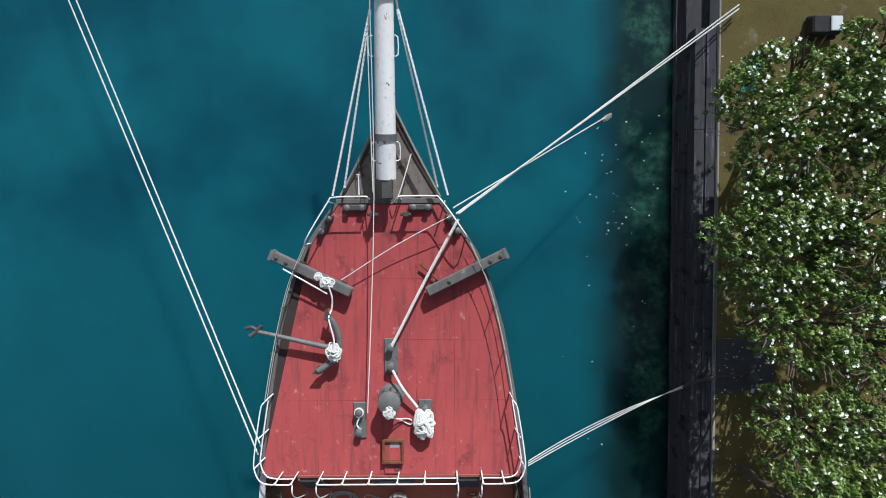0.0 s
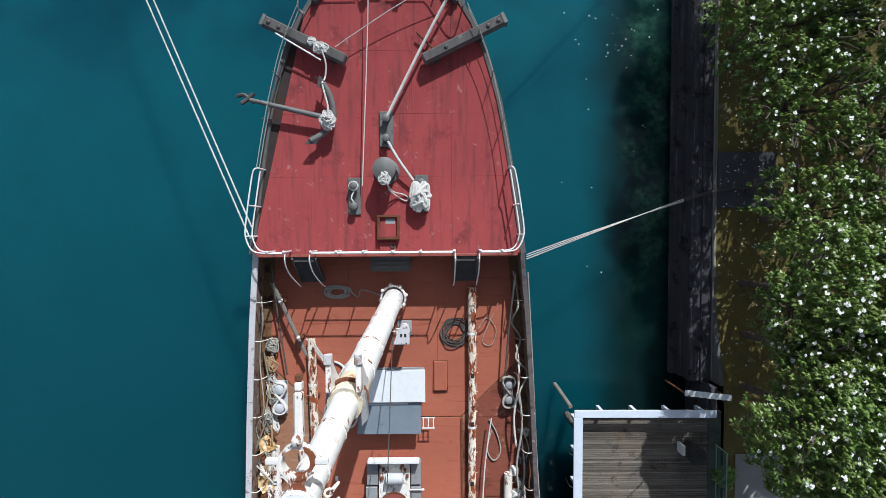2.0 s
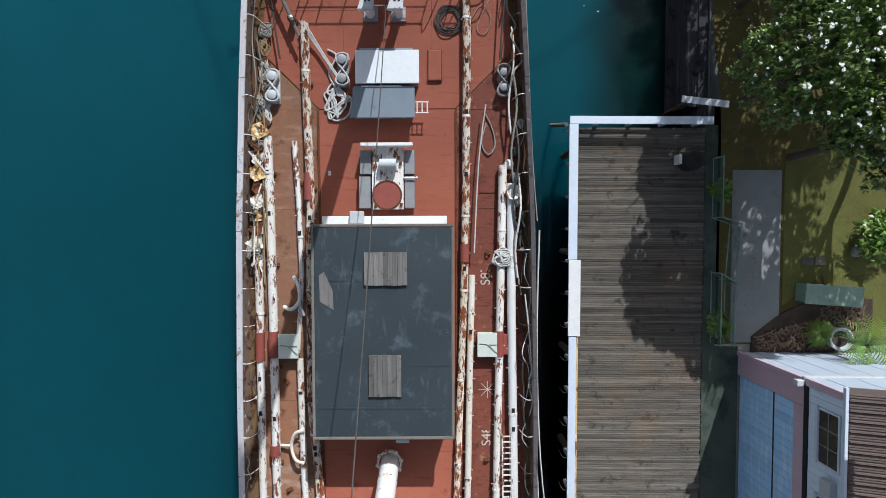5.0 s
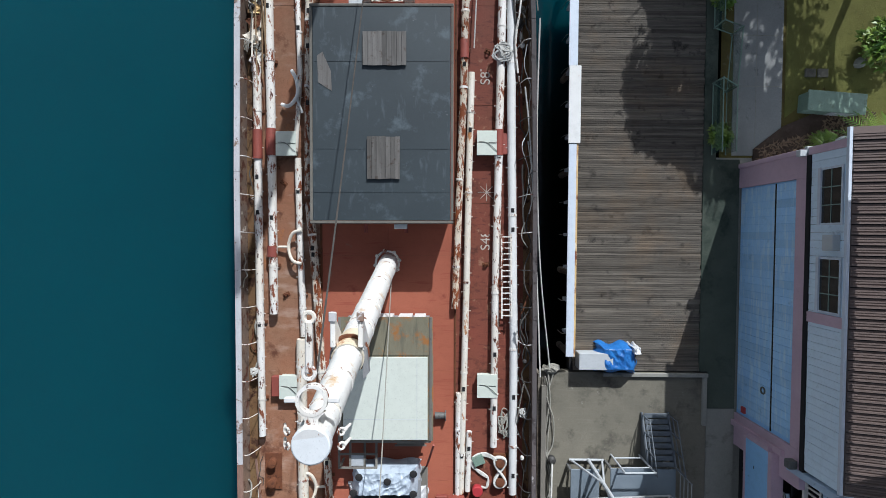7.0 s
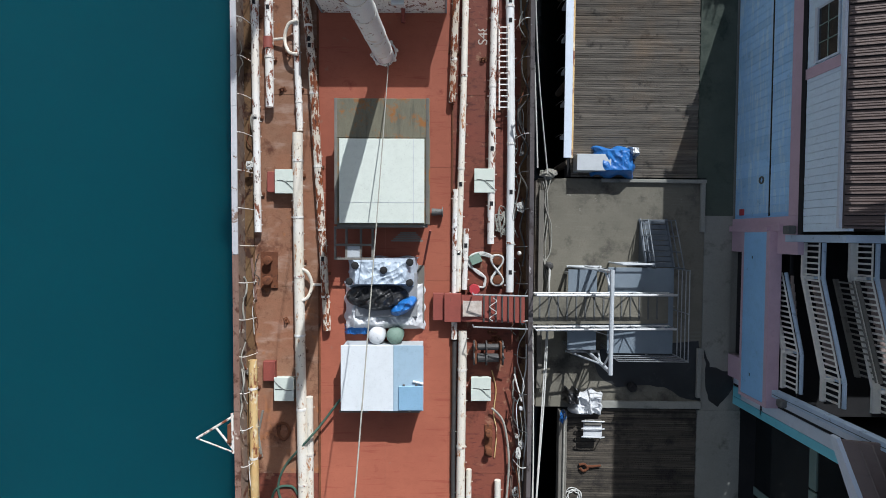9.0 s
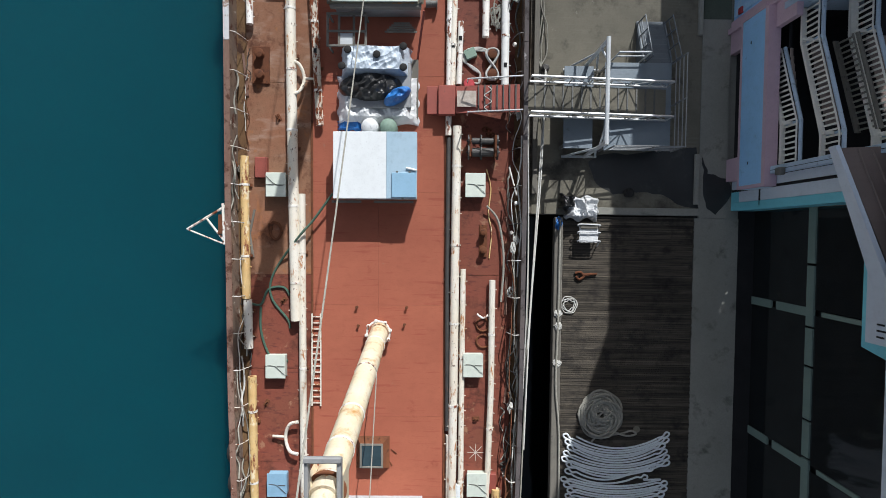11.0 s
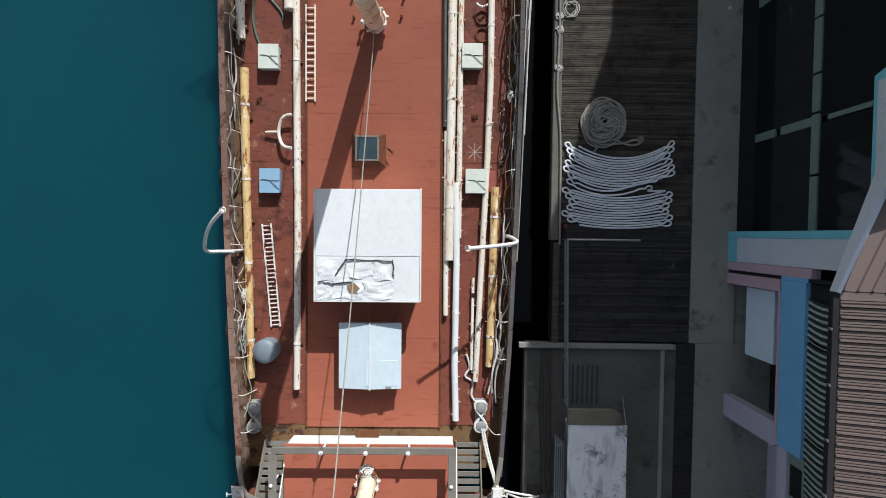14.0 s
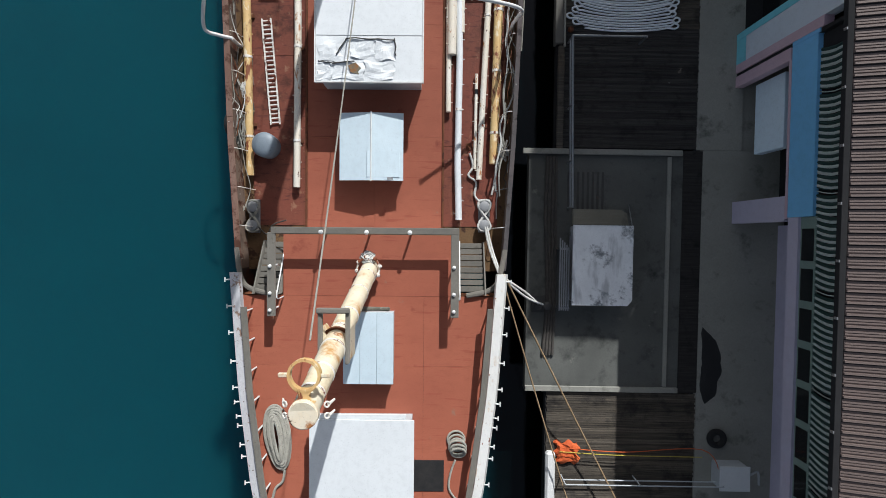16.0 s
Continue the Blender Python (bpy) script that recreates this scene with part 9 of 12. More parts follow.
def damp_stain(outline, parent, z=DOCK + 0.001):
    """Ragged dark stain lying on the concrete."""
    ring = []
    for k, (xa, ya) in enumerate(outline):
        xb, yb = outline[(k + 1) % len(outline)]
        for j in range(6):
            x_, y_ = xa + (xb - xa) * j / 6, ya + (yb - ya) * j / 6
            q = noise.noise(Vector((x_ * 2.3, y_ * 2.3, 7.0)))
            ring.append((x_ + 0.16 * q, y_ + 0.12 * noise.noise(Vector((x_ * 2.1, y_ * 2.1, 3.0)))))
    bm = bmesh.new()
    prism(bm, ring, z, z + 0.007)
    part("damp_stain", bm, M["damp_concrete"], parent, "black damp stain on the concrete")


damp_stain(damp_a, land)
damp_stain(damp_b, land)
part("fender_face", cube(5.1, 5.24, -49.8, -38.9, 1.6, DOCK - 0.05), M["pier_wood"], land)
t = thing("timber_kerb", "worn timber kerb beam on the landing edge", "kerb", 5.35, -44, DOCK, on=HERE)
part("beam", cube(-0.12, 0.12, -4.9, 4.6, 0.0, 0.22, 0.02), M["wood_grey"], t)
t = thing("utility_box", "pale grey metal box beside a blue tarpaulin", "box", 7.65, -38.1, DOCK, on=HERE)
part("body", cube(-0.78, 0.82, -0.4, 0.38, 0, 0.75, 0.02), M["light_grey"], t)
part("door", cube(0.0, 0.78, -0.412, -0.402, 0.05, 0.7), M["metal"], t)


def drape_world(x0, x1, y0, y1, z0, h, mat, name, label, seed, n=40, slack=1.0):
    ph = [random.Random(seed).uniform(0, 6.28) for _ in range(1)][0]
    bm = bmesh.new()

    def fn(a, b):
        x, y = x0 + (x1 - x0) * a, y0 + (y1 - y0) * b
        e = min(a, 1 - a, b, 1 - b)
        top = min(1, e / 0.16) ** 0.6
        w = 0.0
        for o, (fq, am) in enumerate(((1.6, 0.35), (3.4, 0.2), (7.0, 0.08))):
            w += am * (0.5 - abs(noise.noise(Vector((x * fq + seed, y * fq * 0.7 + 0.6 * x * fq, o + 0.1)))) * 1.8)
        return (x + 0.1 * math.sin(13 * b + ph) * (1 - top), y + 0.1 * math.sin(12 * a) * (1 - top), z0 + h * top * (1 + w * slack))
    sheet(bm, fn, n, n)
    return solo(name, bm, mat, label, "tarpaulin", on=HERE)


drape_world(7.75, 9.75, -38.7, -37.3, DOCK, 0.75, M["tarp_blue"], "tarpaulin", "bright blue tarpaulin over boxes on the pier", 61, 40, 0.3)
drape_world(9.3, 9.8, -37.75, -37.35, DOCK, 0.85, M["tarp_white"], "tarpaulin", "white plastic corner beside the blue tarpaulin", 62)
drape_world(6.9, 8.4, -50.1, -49.0, DOCK, 0.7, M["tarp_white"], "plastic_bag", "white plastic bag slumped on the landing", 63)
drape_world(6.6, 7.3, -49.6, -48.9, DOCK, 0.6, M["tarp_black"], "plastic_bag", "black plastic bag on the landing", 64)
t = thing("chair_stack", "white plastic chair upturned on the pier", "chair", 7.9, -50.75, DOCK, on=HERE)
for y_ in (-0.4, 0.0, 0.35):
    bm = bmesh.new()
    tube(bm, [(-0.5, y_, 0.45), (-0.45, y_ + 0.08, 0.62), (0.45, y_ + 0.05, 0.6), (0.52, y_, 0.4), (0.52, y_ - 0.2, 0.05)], 0.03, 7, 4)
    part("arm", bm, M["tarp_white"], t, smooth=True)
part("seat", cube(-0.44, 0.44, -0.42, 0.42, 0.46, 0.52, 0.04), M["tarp_white"], t)
part("back", cube(-0.42, 0.42, 0.2, 0.5, 0.53, 0.6, 0.04), M["wood_grey"], t, "grey plank across the chair")
heap("rope_scrap", 6.55, -50.3, DOCK + 0.05, 0.2, 0.3, 0.2, 0.03, 5, M["tarp_blue"], "blue rope scrap on the pier", 65, on=HERE)
t = thing("deck_hook", "rusty brown hook with a short handle on the pier", "hook", 7.5, -52.75, DOCK, on=HERE)
bm = bmesh.new()
tube(bm, [(-0.1, 0.1, 0.08), (0.15, 0.15, 0.1), (0.3, -0.05, 0.1), (0.1, -0.2, 0.08), (-0.05, -0.05, 0.08)], 0.06, 7, 5)
rod(bm, (0.28, 0.02, 0.09), (0.95, 0.08, 0.09), 0.07, 0.05, 8)
part("iron", bm, M["rust"], t, smooth=True)
flat_coil("rope_coil", 7.15, -54.2, DOCK + 0.01, 0.42, 4, 0.022, M["rope_white"], "thin white rope coiled on the pier edge", 66, 1.0, HERE)
for y_ in (-54.6, -55.2, -57.0):
    heap("rope_lashing", 6.6, y_, DOCK + 0.12, 0.22, 0.2, 0.1, 0.02, 6, M["rope_white"], "white rope lashed round the pier beam", int(70 - y_), on=HERE, group="pier lashings")
rope("pier_pipe", [(6.62, -50.1, DOCK + 0.2), (6.6, -55, DOCK + 0.2), (6.55, -58, DOCK + 0.2), (6.75, -60.5, DOCK + 0.2), (6.8, -65.2, DOCK + 0.2)], 0.05, M["rope_grey"], "grey hose along the pier edge", "hose", on=HERE)
# spring lines led outside the starboard rail to the landing
for pts, r_ in (([W2(6.62, -23.0, deck(-23) + 1.15), Vector((4.5, -28.0, 4.95)), Vector((4.85, -33.5, 4.2)), Vector((5.6, -38.6, 3.05))], 0.036),
                ([Vector((5.75, -43.0, 3.15)), Vector((5.5, -48.0, 3.9)), Vector((5.0, -54.5, 4.55)), W2(6.62, -60.5, deck(-60) + 1.1)], 0.036),
                ([Vector((5.8, -43.1, 3.1)), Vector((5.35, -49.0, 4.0)), W2(6.75, -56.0, deck(-56) + 1.1)], 0.03)):
    rope("spring_line", pts, r_, M["rope_white"], "white laid spring line from rail to landing", group="landing spring lines", on=HERE, steps=5)
# lighter lines hanging along the starboard rail
for k, rows_s in enumerate(([(6.05, -25.8), (6.35, -28.7), (6.7, -35.1), (6.85, -38.6)], [(6.5, -38.0), (6.62, -44.0), (6.75, -52.0), (6.5, -60.0)], [(5.95, -14.0), (6.25, -19.0), (6.5, -25.0), (6.62, -30.0)], [(5.85, -11.0), (6.05, -14.5), (6.3, -19.5), (6.55, -22.6)], [(6.7, -46.0), (6.78, -53.0), (6.62, -60.5), (6.4, -66.0)])):
    rope("spring_line", [W2(u_, v_, deck(v_) + (1.05 if k % 2 else 0.9) - 0.02 * j_) for j_, (u_, v_) in enumerate(rows_s)], 0.026 if k % 2 else 0.034, M["rope_white" if k < 3 else "rope_grey"], "pale line led outside the starboard rail", group="spring lines", on=HERE, steps=4)
for k in range(5):
    rnd = random.Random(90 + k)
    pts = [(5.5 + rnd.uniform(-0.2, 0.35), -38.8 - 1.1 * j + rnd.uniform(-0.2, 0.2), DOCK + 0.06 + rnd.uniform(0, 0.15)) for j in range(7)]
    rope("dock_rope", pts, 0.03, M[rnd.choice(("rope_grey", "rope_dark", "rope_grey"))], "tangled rope on the landing edge", group="landing ropes", on=HERE)
heap("tangled_rope", 5.7, -38.6, DOCK + 0.02, 0.5, 0.25, 0.25, 0.05, 7, M["rope_grey"], "grey rope heaped on the pier corner", 95, on=HERE)
bm = bmesh.new()
lathe(bm, [(0.14, 0), (0.2, 0.05), (0.2, 0.3), (0.1, 0.4)], 16)
solo("mooring_bollard", bm, M["iron"], "black bollard on the landing edge", "bollard", 5.75, -43.0, DOCK, on=HERE, smooth=True)

t = thing("gangway", "aluminium truss gangway from landing to the ship", "gangway", on=HERE)
gx0, gx1, gy0, gy1 = 4.72, 11.02, -45.62, -44.12


def gw(x):
    """Height of the gangway's deck, which falls towards the landing."""
    return 4.72 - 0.095 * (x - gx0)


bm = bmesh.new()
prism(bm, [(gx0, gy0 + 0.1), (gx1, gy0 + 0.1), (gx1, gy1 - 0.1), (gx0, gy1 - 0.1)], lambda x, y: gw(x) - 0.08, lambda x, y: gw(x))
part("walkway", bm, M["concrete"], t, "grey-tan deck boards")
for y_ in (gy0, gy1):
    for h, r_ in ((0.05, 0.05), (0.88, 0.055)):
        bm = bmesh.new()
        rod(bm, (gx0, y_, gw(gx0) + h), (gx1, y_, gw(gx1) + h), r_, seg=8)
        part("chord", bm, M["alu"], t)
    for k in range(8):
        x_, x2 = gx0 + (gx1 - gx0) * k / 7, gx0 + (gx1 - gx0) * (k + 1) / 7
        bm = bmesh.new()
        rod(bm, (x_, y_, gw(x_) + 0.05), (x_, y_, gw(x_) + 0.88), 0.03, seg=6)
        part("upright", bm, M["alu"], t)
        if k < 7:
            bm = bmesh.new()
            rod(bm, (x_, y_, gw(x_) + (0.05 if k % 2 else 0.88)), (x2, y_, gw(x2) + (0.88 if k % 2 else 0.05)), 0.025, seg=6)
            part("diagonal", bm, M["alu"], t)
for k in range(14):
    x_ = gx0 + 0.3 + 0.42 * k
    part("cleat_strip", cube(x_ - 0.035, x_ + 0.035, gy0 + 0.3, gy1 - 0.12, gw(x_) - 0.01, gw(x_) + 0.035), M["iron_grey"], t)
part("end_frame", cube(gx0 - 0.16, gx0 - 0.05, gy0, gy1, gw(gx0) - 0.05, gw(gx0) + 0.03, 0.01), M["metal"], t)
t = thing("gangway_ramp", "red-painted ramp boards from rail down to the deck", "ramp", 0, 0, 0)
bm = bmesh.new()
prism(bm, [(3.5, -45.5), (6.3, -45.5), (6.3, -44.3), (3.5, -44.3)], lambda x, y: 4.35 + 0.13 * (x - 3.5), lambda x, y: 4.42 + 0.13 * (x - 3.5))
part("board", bm, M["red_paint"], t)
part("landing_board", cube(2.72, 3.49, -45.55, -44.25, 4.02, 4.4, 0.02), M["red_paint"], t)
part("low_step", cube(2.2, 2.71, -45.5, -44.25, 3.95, 4.2, 0.02), M["red_paint"], t)
part("mat", cube(3.55, 4.4, -45.25, -44.55, 4.56, 4.6), M["chalk"], t, "pale square mat")
for k in range(7):
    x_ = 4.5 + 0.27 * k
    part("tread_bar", cube(x_ - 0.03, x_ + 0.03, -45.5, -44.3, 4.44 + 0.13 * (x_ - 3.5), 4.49 + 0.13 * (x_ - 3.5)), M["iron"], t)
for y_ in (-45.62, -44.2):
    bm = bmesh.new()
    rod(bm, (4.0, y_, 5.2), (6.3, y_, 5.7), 0.035, seg=7)
    rod(bm, (4.0, y_, 4.6), (4.0, y_, 5.2), 0.03, seg=6)
    part("handrail", bm, M["alu"], t)
bm = bmesh.new()
pts = [(4.9 + 0.16 * math.sin(k * 1.57), -44.4 - 0.13 * k, 4.75) for k in range(9)]
tube(bm, pts, 0.02, 5, 4)
solo("net_line", bm, M["rope_white"], "white rope lacing on the gangway side", "rope")

t = thing("gangway_gantry", "white pipe gantry frame holding the gangway", "gantry", on=HERE)
for y_, foot, s_ in ((-47.1, 7.7, -1), (-43.02, 7.54, 1)):
    bm = bmesh.new()
    rod(bm, (6.62, y_, DOCK + 0.12), (8.28, y_, DOCK + 0.12), 0.06, seg=8)
    part("sill", bm, M["light_grey"], t)
    bm = bmesh.new()
    rod(bm, (foot, y_, DOCK + 0.12), (7.54, y_, 6.87), 0.085, seg=9)
    part("leg", bm, M["light_grey"], t)
    for x_ in (6.7, 8.2):
        bm = bmesh.new()
        rod(bm, (x_, y_, DOCK + 0.15), (7.56, y_, 5.4), 0.05, seg=8)
        part("brace", bm, M["light_grey"], t)
    bm = bmesh.new()
    rod(bm, (7.55, y_ - 0.03 * s_, 5.9), (7.54, y_ - 0.8 * s_, 6.85), 0.045, seg=8)
    part("knee", bm, M["light_grey"], t)
bm = bmesh.new()
rod(bm, (7.54, -47.2, 6.87), (7.54, -42.92, 6.87), 0.09, seg=9)
part("cross_beam", bm, M["light_grey"], t)
for y_ in (gy0, gy1):
    bm = bmesh.new()
    rod(bm, (7.54, y_, 6.85), (7.1, y_, gw(7.1) + 0.92), 0.018, seg=6)
    part("hanger", bm, M["metal"], t)
t = thing("gangway_pontoon", "blue-grey steel box platform under the gangway", "platform", on=HERE)
for y0, y1 in ((-44.5, -43.02 - 0.09), (-46.85, -44.51)):
    part("deck_plate", cube(6.5, 7.84, y0, y1, 3.72, 3.78, 0.01), M["roof_grey"], t)
for x_, y_ in ((6.58, -43.3), (7.76, -43.3), (6.58, -46.7), (7.76, -46.7)):
    part("leg", cube(x_ - 0.06, x_ + 0.06, y_ - 0.06, y_ + 0.06, DOCK, 3.72), M["metal"], t)
t = thing("platform_stair", "grey metal boarding platform with stair and pipe rails", "platform", on=HERE)
part("platform_deck", cube(8.3, 11.33, -46.95, -42.98, 3.9, 3.96, 0.01), M["roof_grey"], t, "blue-grey steel deck")
for x_, y_ in ((8.4, -46.8), (11.2, -46.8), (8.4, -43.1), (11.2, -43.1)):
    part("leg", cube(x_ - 0.05, x_ + 0.05, y_ - 0.05, y_ + 0.05, DOCK, 3.9), M["metal"], t)
for k in range(9):
    part("tread", cube(10.2, 11.3, -42.95 + 0.25 * k, -42.72 + 0.25 * k, 3.78 - 0.11 * k, 3.82 - 0.11 * k, 0.008), M["stair_grey"], t, "blue-grey steel tread")
for x_ in (10.12, 11.38):
    bm = bmesh.new()
    tube(bm, [(x_, -42.97, 3.8), (x_, -40.7, 2.84)], 0.07, 6, 2)
    part("stringer", bm, M["stair_grey"], t)
    bm = bmesh.new()
    prism(bm, [(x_ - 0.015, -42.97), (x_ + 0.015, -42.97), (x_ + 0.015, -40.8), (x_ - 0.015, -40.8)], DOCK + 0.002, lambda x, y: 3.76 + (y + 42.97) * (2.86 - 3.76) / 2.17)
    part("side_sheet", bm, M["stair_grey"], t, "grey side sheet")
    for h in (0.5, 1.0):
        bm = bmesh.new()
        rod(bm, (x_, -42.95, 3.85 + h), (x_, -40.75, 2.85 + h), 0.028, seg=6)
        part("stair_rail", bm, M["stair_grey"], t)
    for k in range(4):
        bm = bmesh.new()
        y_, z_ = -42.95 + 0.72 * k, 3.85 - 0.32 * k
        rod(bm, (x_, y_, z_ - 0.1), (x_, y_, z_ + 1.0), 0.028, seg=6)
        part("stair_post", bm, M["stair_grey"], t)
PZ = 3.96
for h in (0.35, 0.72, 1.1, 1.45):
    for a, b in (((11.38, -43.0), (11.38, -46.98)), ((11.38, -46.98), (8.35, -46.98))):
        bm = bmesh.new()
        rod(bm, (*a, PZ + h), (*b, PZ + h), 0.025, seg=6)
        part("platform_rail", bm, M["metal"], t)
for x_, y_ in ((11.38, -43.0), (11.38, -44.9), (11.38, -46.98), (10.1, -46.98), (8.35, -46.98)):
    bm = bmesh.new()
    rod(bm, (x_, y_, PZ - 0.05), (x_, y_, PZ + 1.47), 0.03, seg=6)
    part("rail_post", bm, M["metal"], t)
# rail panel between the stair and the gantry
for z_, r_ in ((DOCK + 0.4, 0.04), (PZ + 0.3, 0.03), (PZ + 0.85, 0.045)):
    bm = bmesh.new()
    rod(bm, (8.66, -42.8, z_), (10.08, -42.78, z_), r_, seg=7)
    part("platform_rail", bm, M["light_grey"], t)
for x_ in (8.68, 10.04):
    bm = bmesh.new()
    rod(bm, (x_, -42.8, DOCK), (x_, -42.8, PZ + 0.85), 0.045, seg=7)
    part("rail_post", bm, M["light_grey"], t)
bm = bmesh.new()
lathe(bm, [(0.2, 0), (0.22, 0.3), (0.15, 0.4)], 14)
solo("bucket", bm, M["rubber"], "black bucket on the landing", "bucket", 9.85, -48.8, DOCK, on=HERE)

# ---- hose and rope on the second pier ----
t = thing("rope_coil", "large round coil of pale grey rope on the dark pier", "rope", 8.76, -59.5, DOCK, on=HERE)
rnd = random.Random(8)
for lay in range(3):
    for k in range(10 - lay):
        bm = bmesh.new()
        r_ = 0.24 + 0.092 * k + 0.04 * lay
        ox, oy = rnd.uniform(-0.06, 0.06), rnd.uniform(-0.06, 0.06)
        pts = []
        for j in range(21):
            a = 2 * math.pi * j / 20
            rr = r_ * (1 + 0.07 * math.sin(2 * a + 1.3 * k + lay) + 0.04 * math.sin(5 * a + 2 * k))
            pts.append((ox + rr * math.cos(a), oy + rr * math.sin(a), 0.06 + 0.085 * lay + 0.03 * (k % 2) + 0.035 * math.sin(2 * a + k)))
        tube(bm, pts, 0.055, 7, 2)
        part("turn", bm, M["rope_grey"], t, smooth=True)
for k in range(9):
    bm = bmesh.new()
    a0 = rnd.uniform(0, 6.28)
    r_ = rnd.uniform(0.4, 0.6)
    cx, cy = rnd.uniform(0.25, 0.42) * math.cos(a0), rnd.uniform(0.25, 0.42) * math.sin(a0)
    pts = [(cx + r_ * math.cos(a0 + 0.6 * j), cy + r_ * math.sin(a0 + 0.6 * j), 0.32 + 0.02 * (k % 4)) for j in range(8)]
    tube(bm, pts, 0.05, 7, 3)
    part("cross_turn", bm, M["rope_grey"], t, smooth=True)
t = thing("flaked_rope", "long pale blue rope flaked in looped bights on the dark pier", "rope", 9.55, -62.6, DOCK, on=HERE)
rnd = random.Random(18)
rows_ = 28
ends = []
for k in range(rows_):
    f_ = k / (rows_ - 1)
    y0 = 1.62 - 3.3 * f_ - (0.08 if k > 13 else 0)
    wl = 1.96 + 0.14 * math.sin(k * 0.9) + rnd.uniform(-0.06, 0.06)
    wr = 1.96 + 0.14 * math.sin(k * 0.8 + 1) + rnd.uniform(-0.06, 0.06)
    if 12 <= k <= 14:
        wr -= rnd.uniform(0.5, 1.2)
    bow = 0.55 * (1 - 0.75 * f_)
    ends.append([(-wl + (wl + wr) * j / 12, y0 - bow * (1 - (j / 6 - 1) ** 2) + bow * 0.75, 0.06 + 0.02 * (k % 2)) for j in range(13)])
for k in range(rows_):
    row = ends[k] if k % 2 == 0 else ends[k][::-1]
    bm = bmesh.new()
    pts = list(row)
    if k + 1 < rows_:
        nxt = ends[k + 1] if k % 2 else ends[k + 1][::-1]
        s_ = 1 if k % 2 == 0 else -1
        (xa, ya, za), (xb, yb, zb) = row[-1], nxt[0]
        L = rnd.uniform(0.34, 0.46)
        up = (0.10 + 0.16 * (1 - k / rows_)) * (1 if k < 14 else 0.5)
        ym = (ya + yb) / 2
        pts += [(xa + s_ * L * 0.45, ym + 0.035 + up * 0.35, 0.1), (xa + s_ * L * 0.8, ym + 0.12 + up * 0.85, 0.12), (xa + s_ * (L + 0.08), ym + 0.06 + up, 0.12),
                (xa + s_ * (L + 0.07), ym - 0.06 + up, 0.12), (xa + s_ * L * 0.8, ym - 0.115 + up * 0.8, 0.11), (xb + s_ * L * 0.4, ym - 0.045 + up * 0.3, 0.09), (xb, yb, zb)]
    tube(bm, pts, 0.045, 7, 3)
    part("bight", bm, M["hose_blue"], t, smooth=True)
bm = bmesh.new()
tube(bm, [(-1.2, 1.75, 0.08), (-0.9, 2.05, 0.08), (0.2, 2.2, 0.08), (0.7, 2.35, 0.08), (0.95, 2.2, 0.08), (0.5, 2.1, 0.08), (-0.1, 2.3, 0.1), (-0.35, 2.6, 0.12)], 0.05, 7, 4)
part("tail", bm, M["rope_grey"], t, smooth=True)
bm = bmesh.new()
lathe(bm, [(0.1, 0), (0.14, 0.05), (0.1, 0.2)], 12)
solo("coupling", bm, M["rust"], "brown hose coupling on the pier", "coupling", 7.1, -64.35, DOCK, on=HERE)
bm = bmesh.new()
lathe(bm, [(0.16, 0), (0.17, 0.03), (0.05, 0.05)], 12)
solo("drain_cap", bm, M["concrete"], "pale round cap on the pier", "cap", 10.55, -60.2, DOCK, on=HERE)
t = thing("pier_handrail", "grey pipe handrail on the dark pier", "railing", on=HERE)
for a, b in (((7.0, -64.95, 3.75), (10.3, -64.95, 3.75)), ((7.0, -64.95, 3.75), (7.15, -72.6, 3.75)), ((7.0, -64.95, 3.3), (7.15, -72.6, 3.3))):
    bm = bmesh.new()
    rod(bm, a, b, 0.05, seg=8)
    part("bar", bm, M["metal"], t)
for p in ((7.0, -64.95), (10.3, -64.95), (7.06, -68), (7.1, -70.5), (7.15, -72.6)):
    bm = bmesh.new()
    rod(bm, (*p, DOCK), (*p, 3.75), 0.045, seg=8)
    part("post", bm, M["metal"], t)
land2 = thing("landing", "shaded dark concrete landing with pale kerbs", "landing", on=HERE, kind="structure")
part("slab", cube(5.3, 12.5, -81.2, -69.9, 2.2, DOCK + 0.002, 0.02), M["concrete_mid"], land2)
part("kerb", cube(5.0, 12.4, -70.1, -69.85, DOCK + 0.003, DOCK + 0.18, 0.015), M["concrete_dark"], land2)
part("kerb", cube(5.3, 12.45, -81.19, -80.95, DOCK + 0.003, DOCK + 0.16, 0.015), M["concrete_dark"], land2)
part("kerb", cube(11.75, 11.92, -80.9, -70.15, DOCK + 0.003, DOCK + 0.12, 0.015), M["concrete_dark"], land2)
part("side_planks", cube(12.51, 13.4, -81.2, -69.85, 2.3, DOCK - 0.01), M["pier_tarred_shade"], land2)
part("strip", cube(13.41, 17.2, -92, -69.81, 2.3, DOCK + 0.012), M["concrete_dark"], land2)
damp_stain([(13.55, -78.1), (14.05, -78.4), (14.45, -79.2), (14.5, -80.3), (14.25, -81.3), (13.75, -81.75), (13.55, -81.2), (13.62, -79.8)][::-1], land2, DOCK + 0.014)
for k in range(4):
    rope("dock_hose", [(6.15 + 0.14 * k, -70.2, DOCK + 0.08), (6.1 + 0.16 * k, -73, DOCK + 0.08), (6.25 + 0.12 * k, -76.5, DOCK + 0.08), (6.1 + 0.15 * k, -79.5, DOCK + 0.08)], 0.07, M["rope_dark"], "dark hose along the landing", "hose", group="landing hoses", on=HERE)
t = thing("storage_chest", "pale weathered metal chest with domed tan lid", "chest", 8.45, -75.0, DOCK, on=HERE)
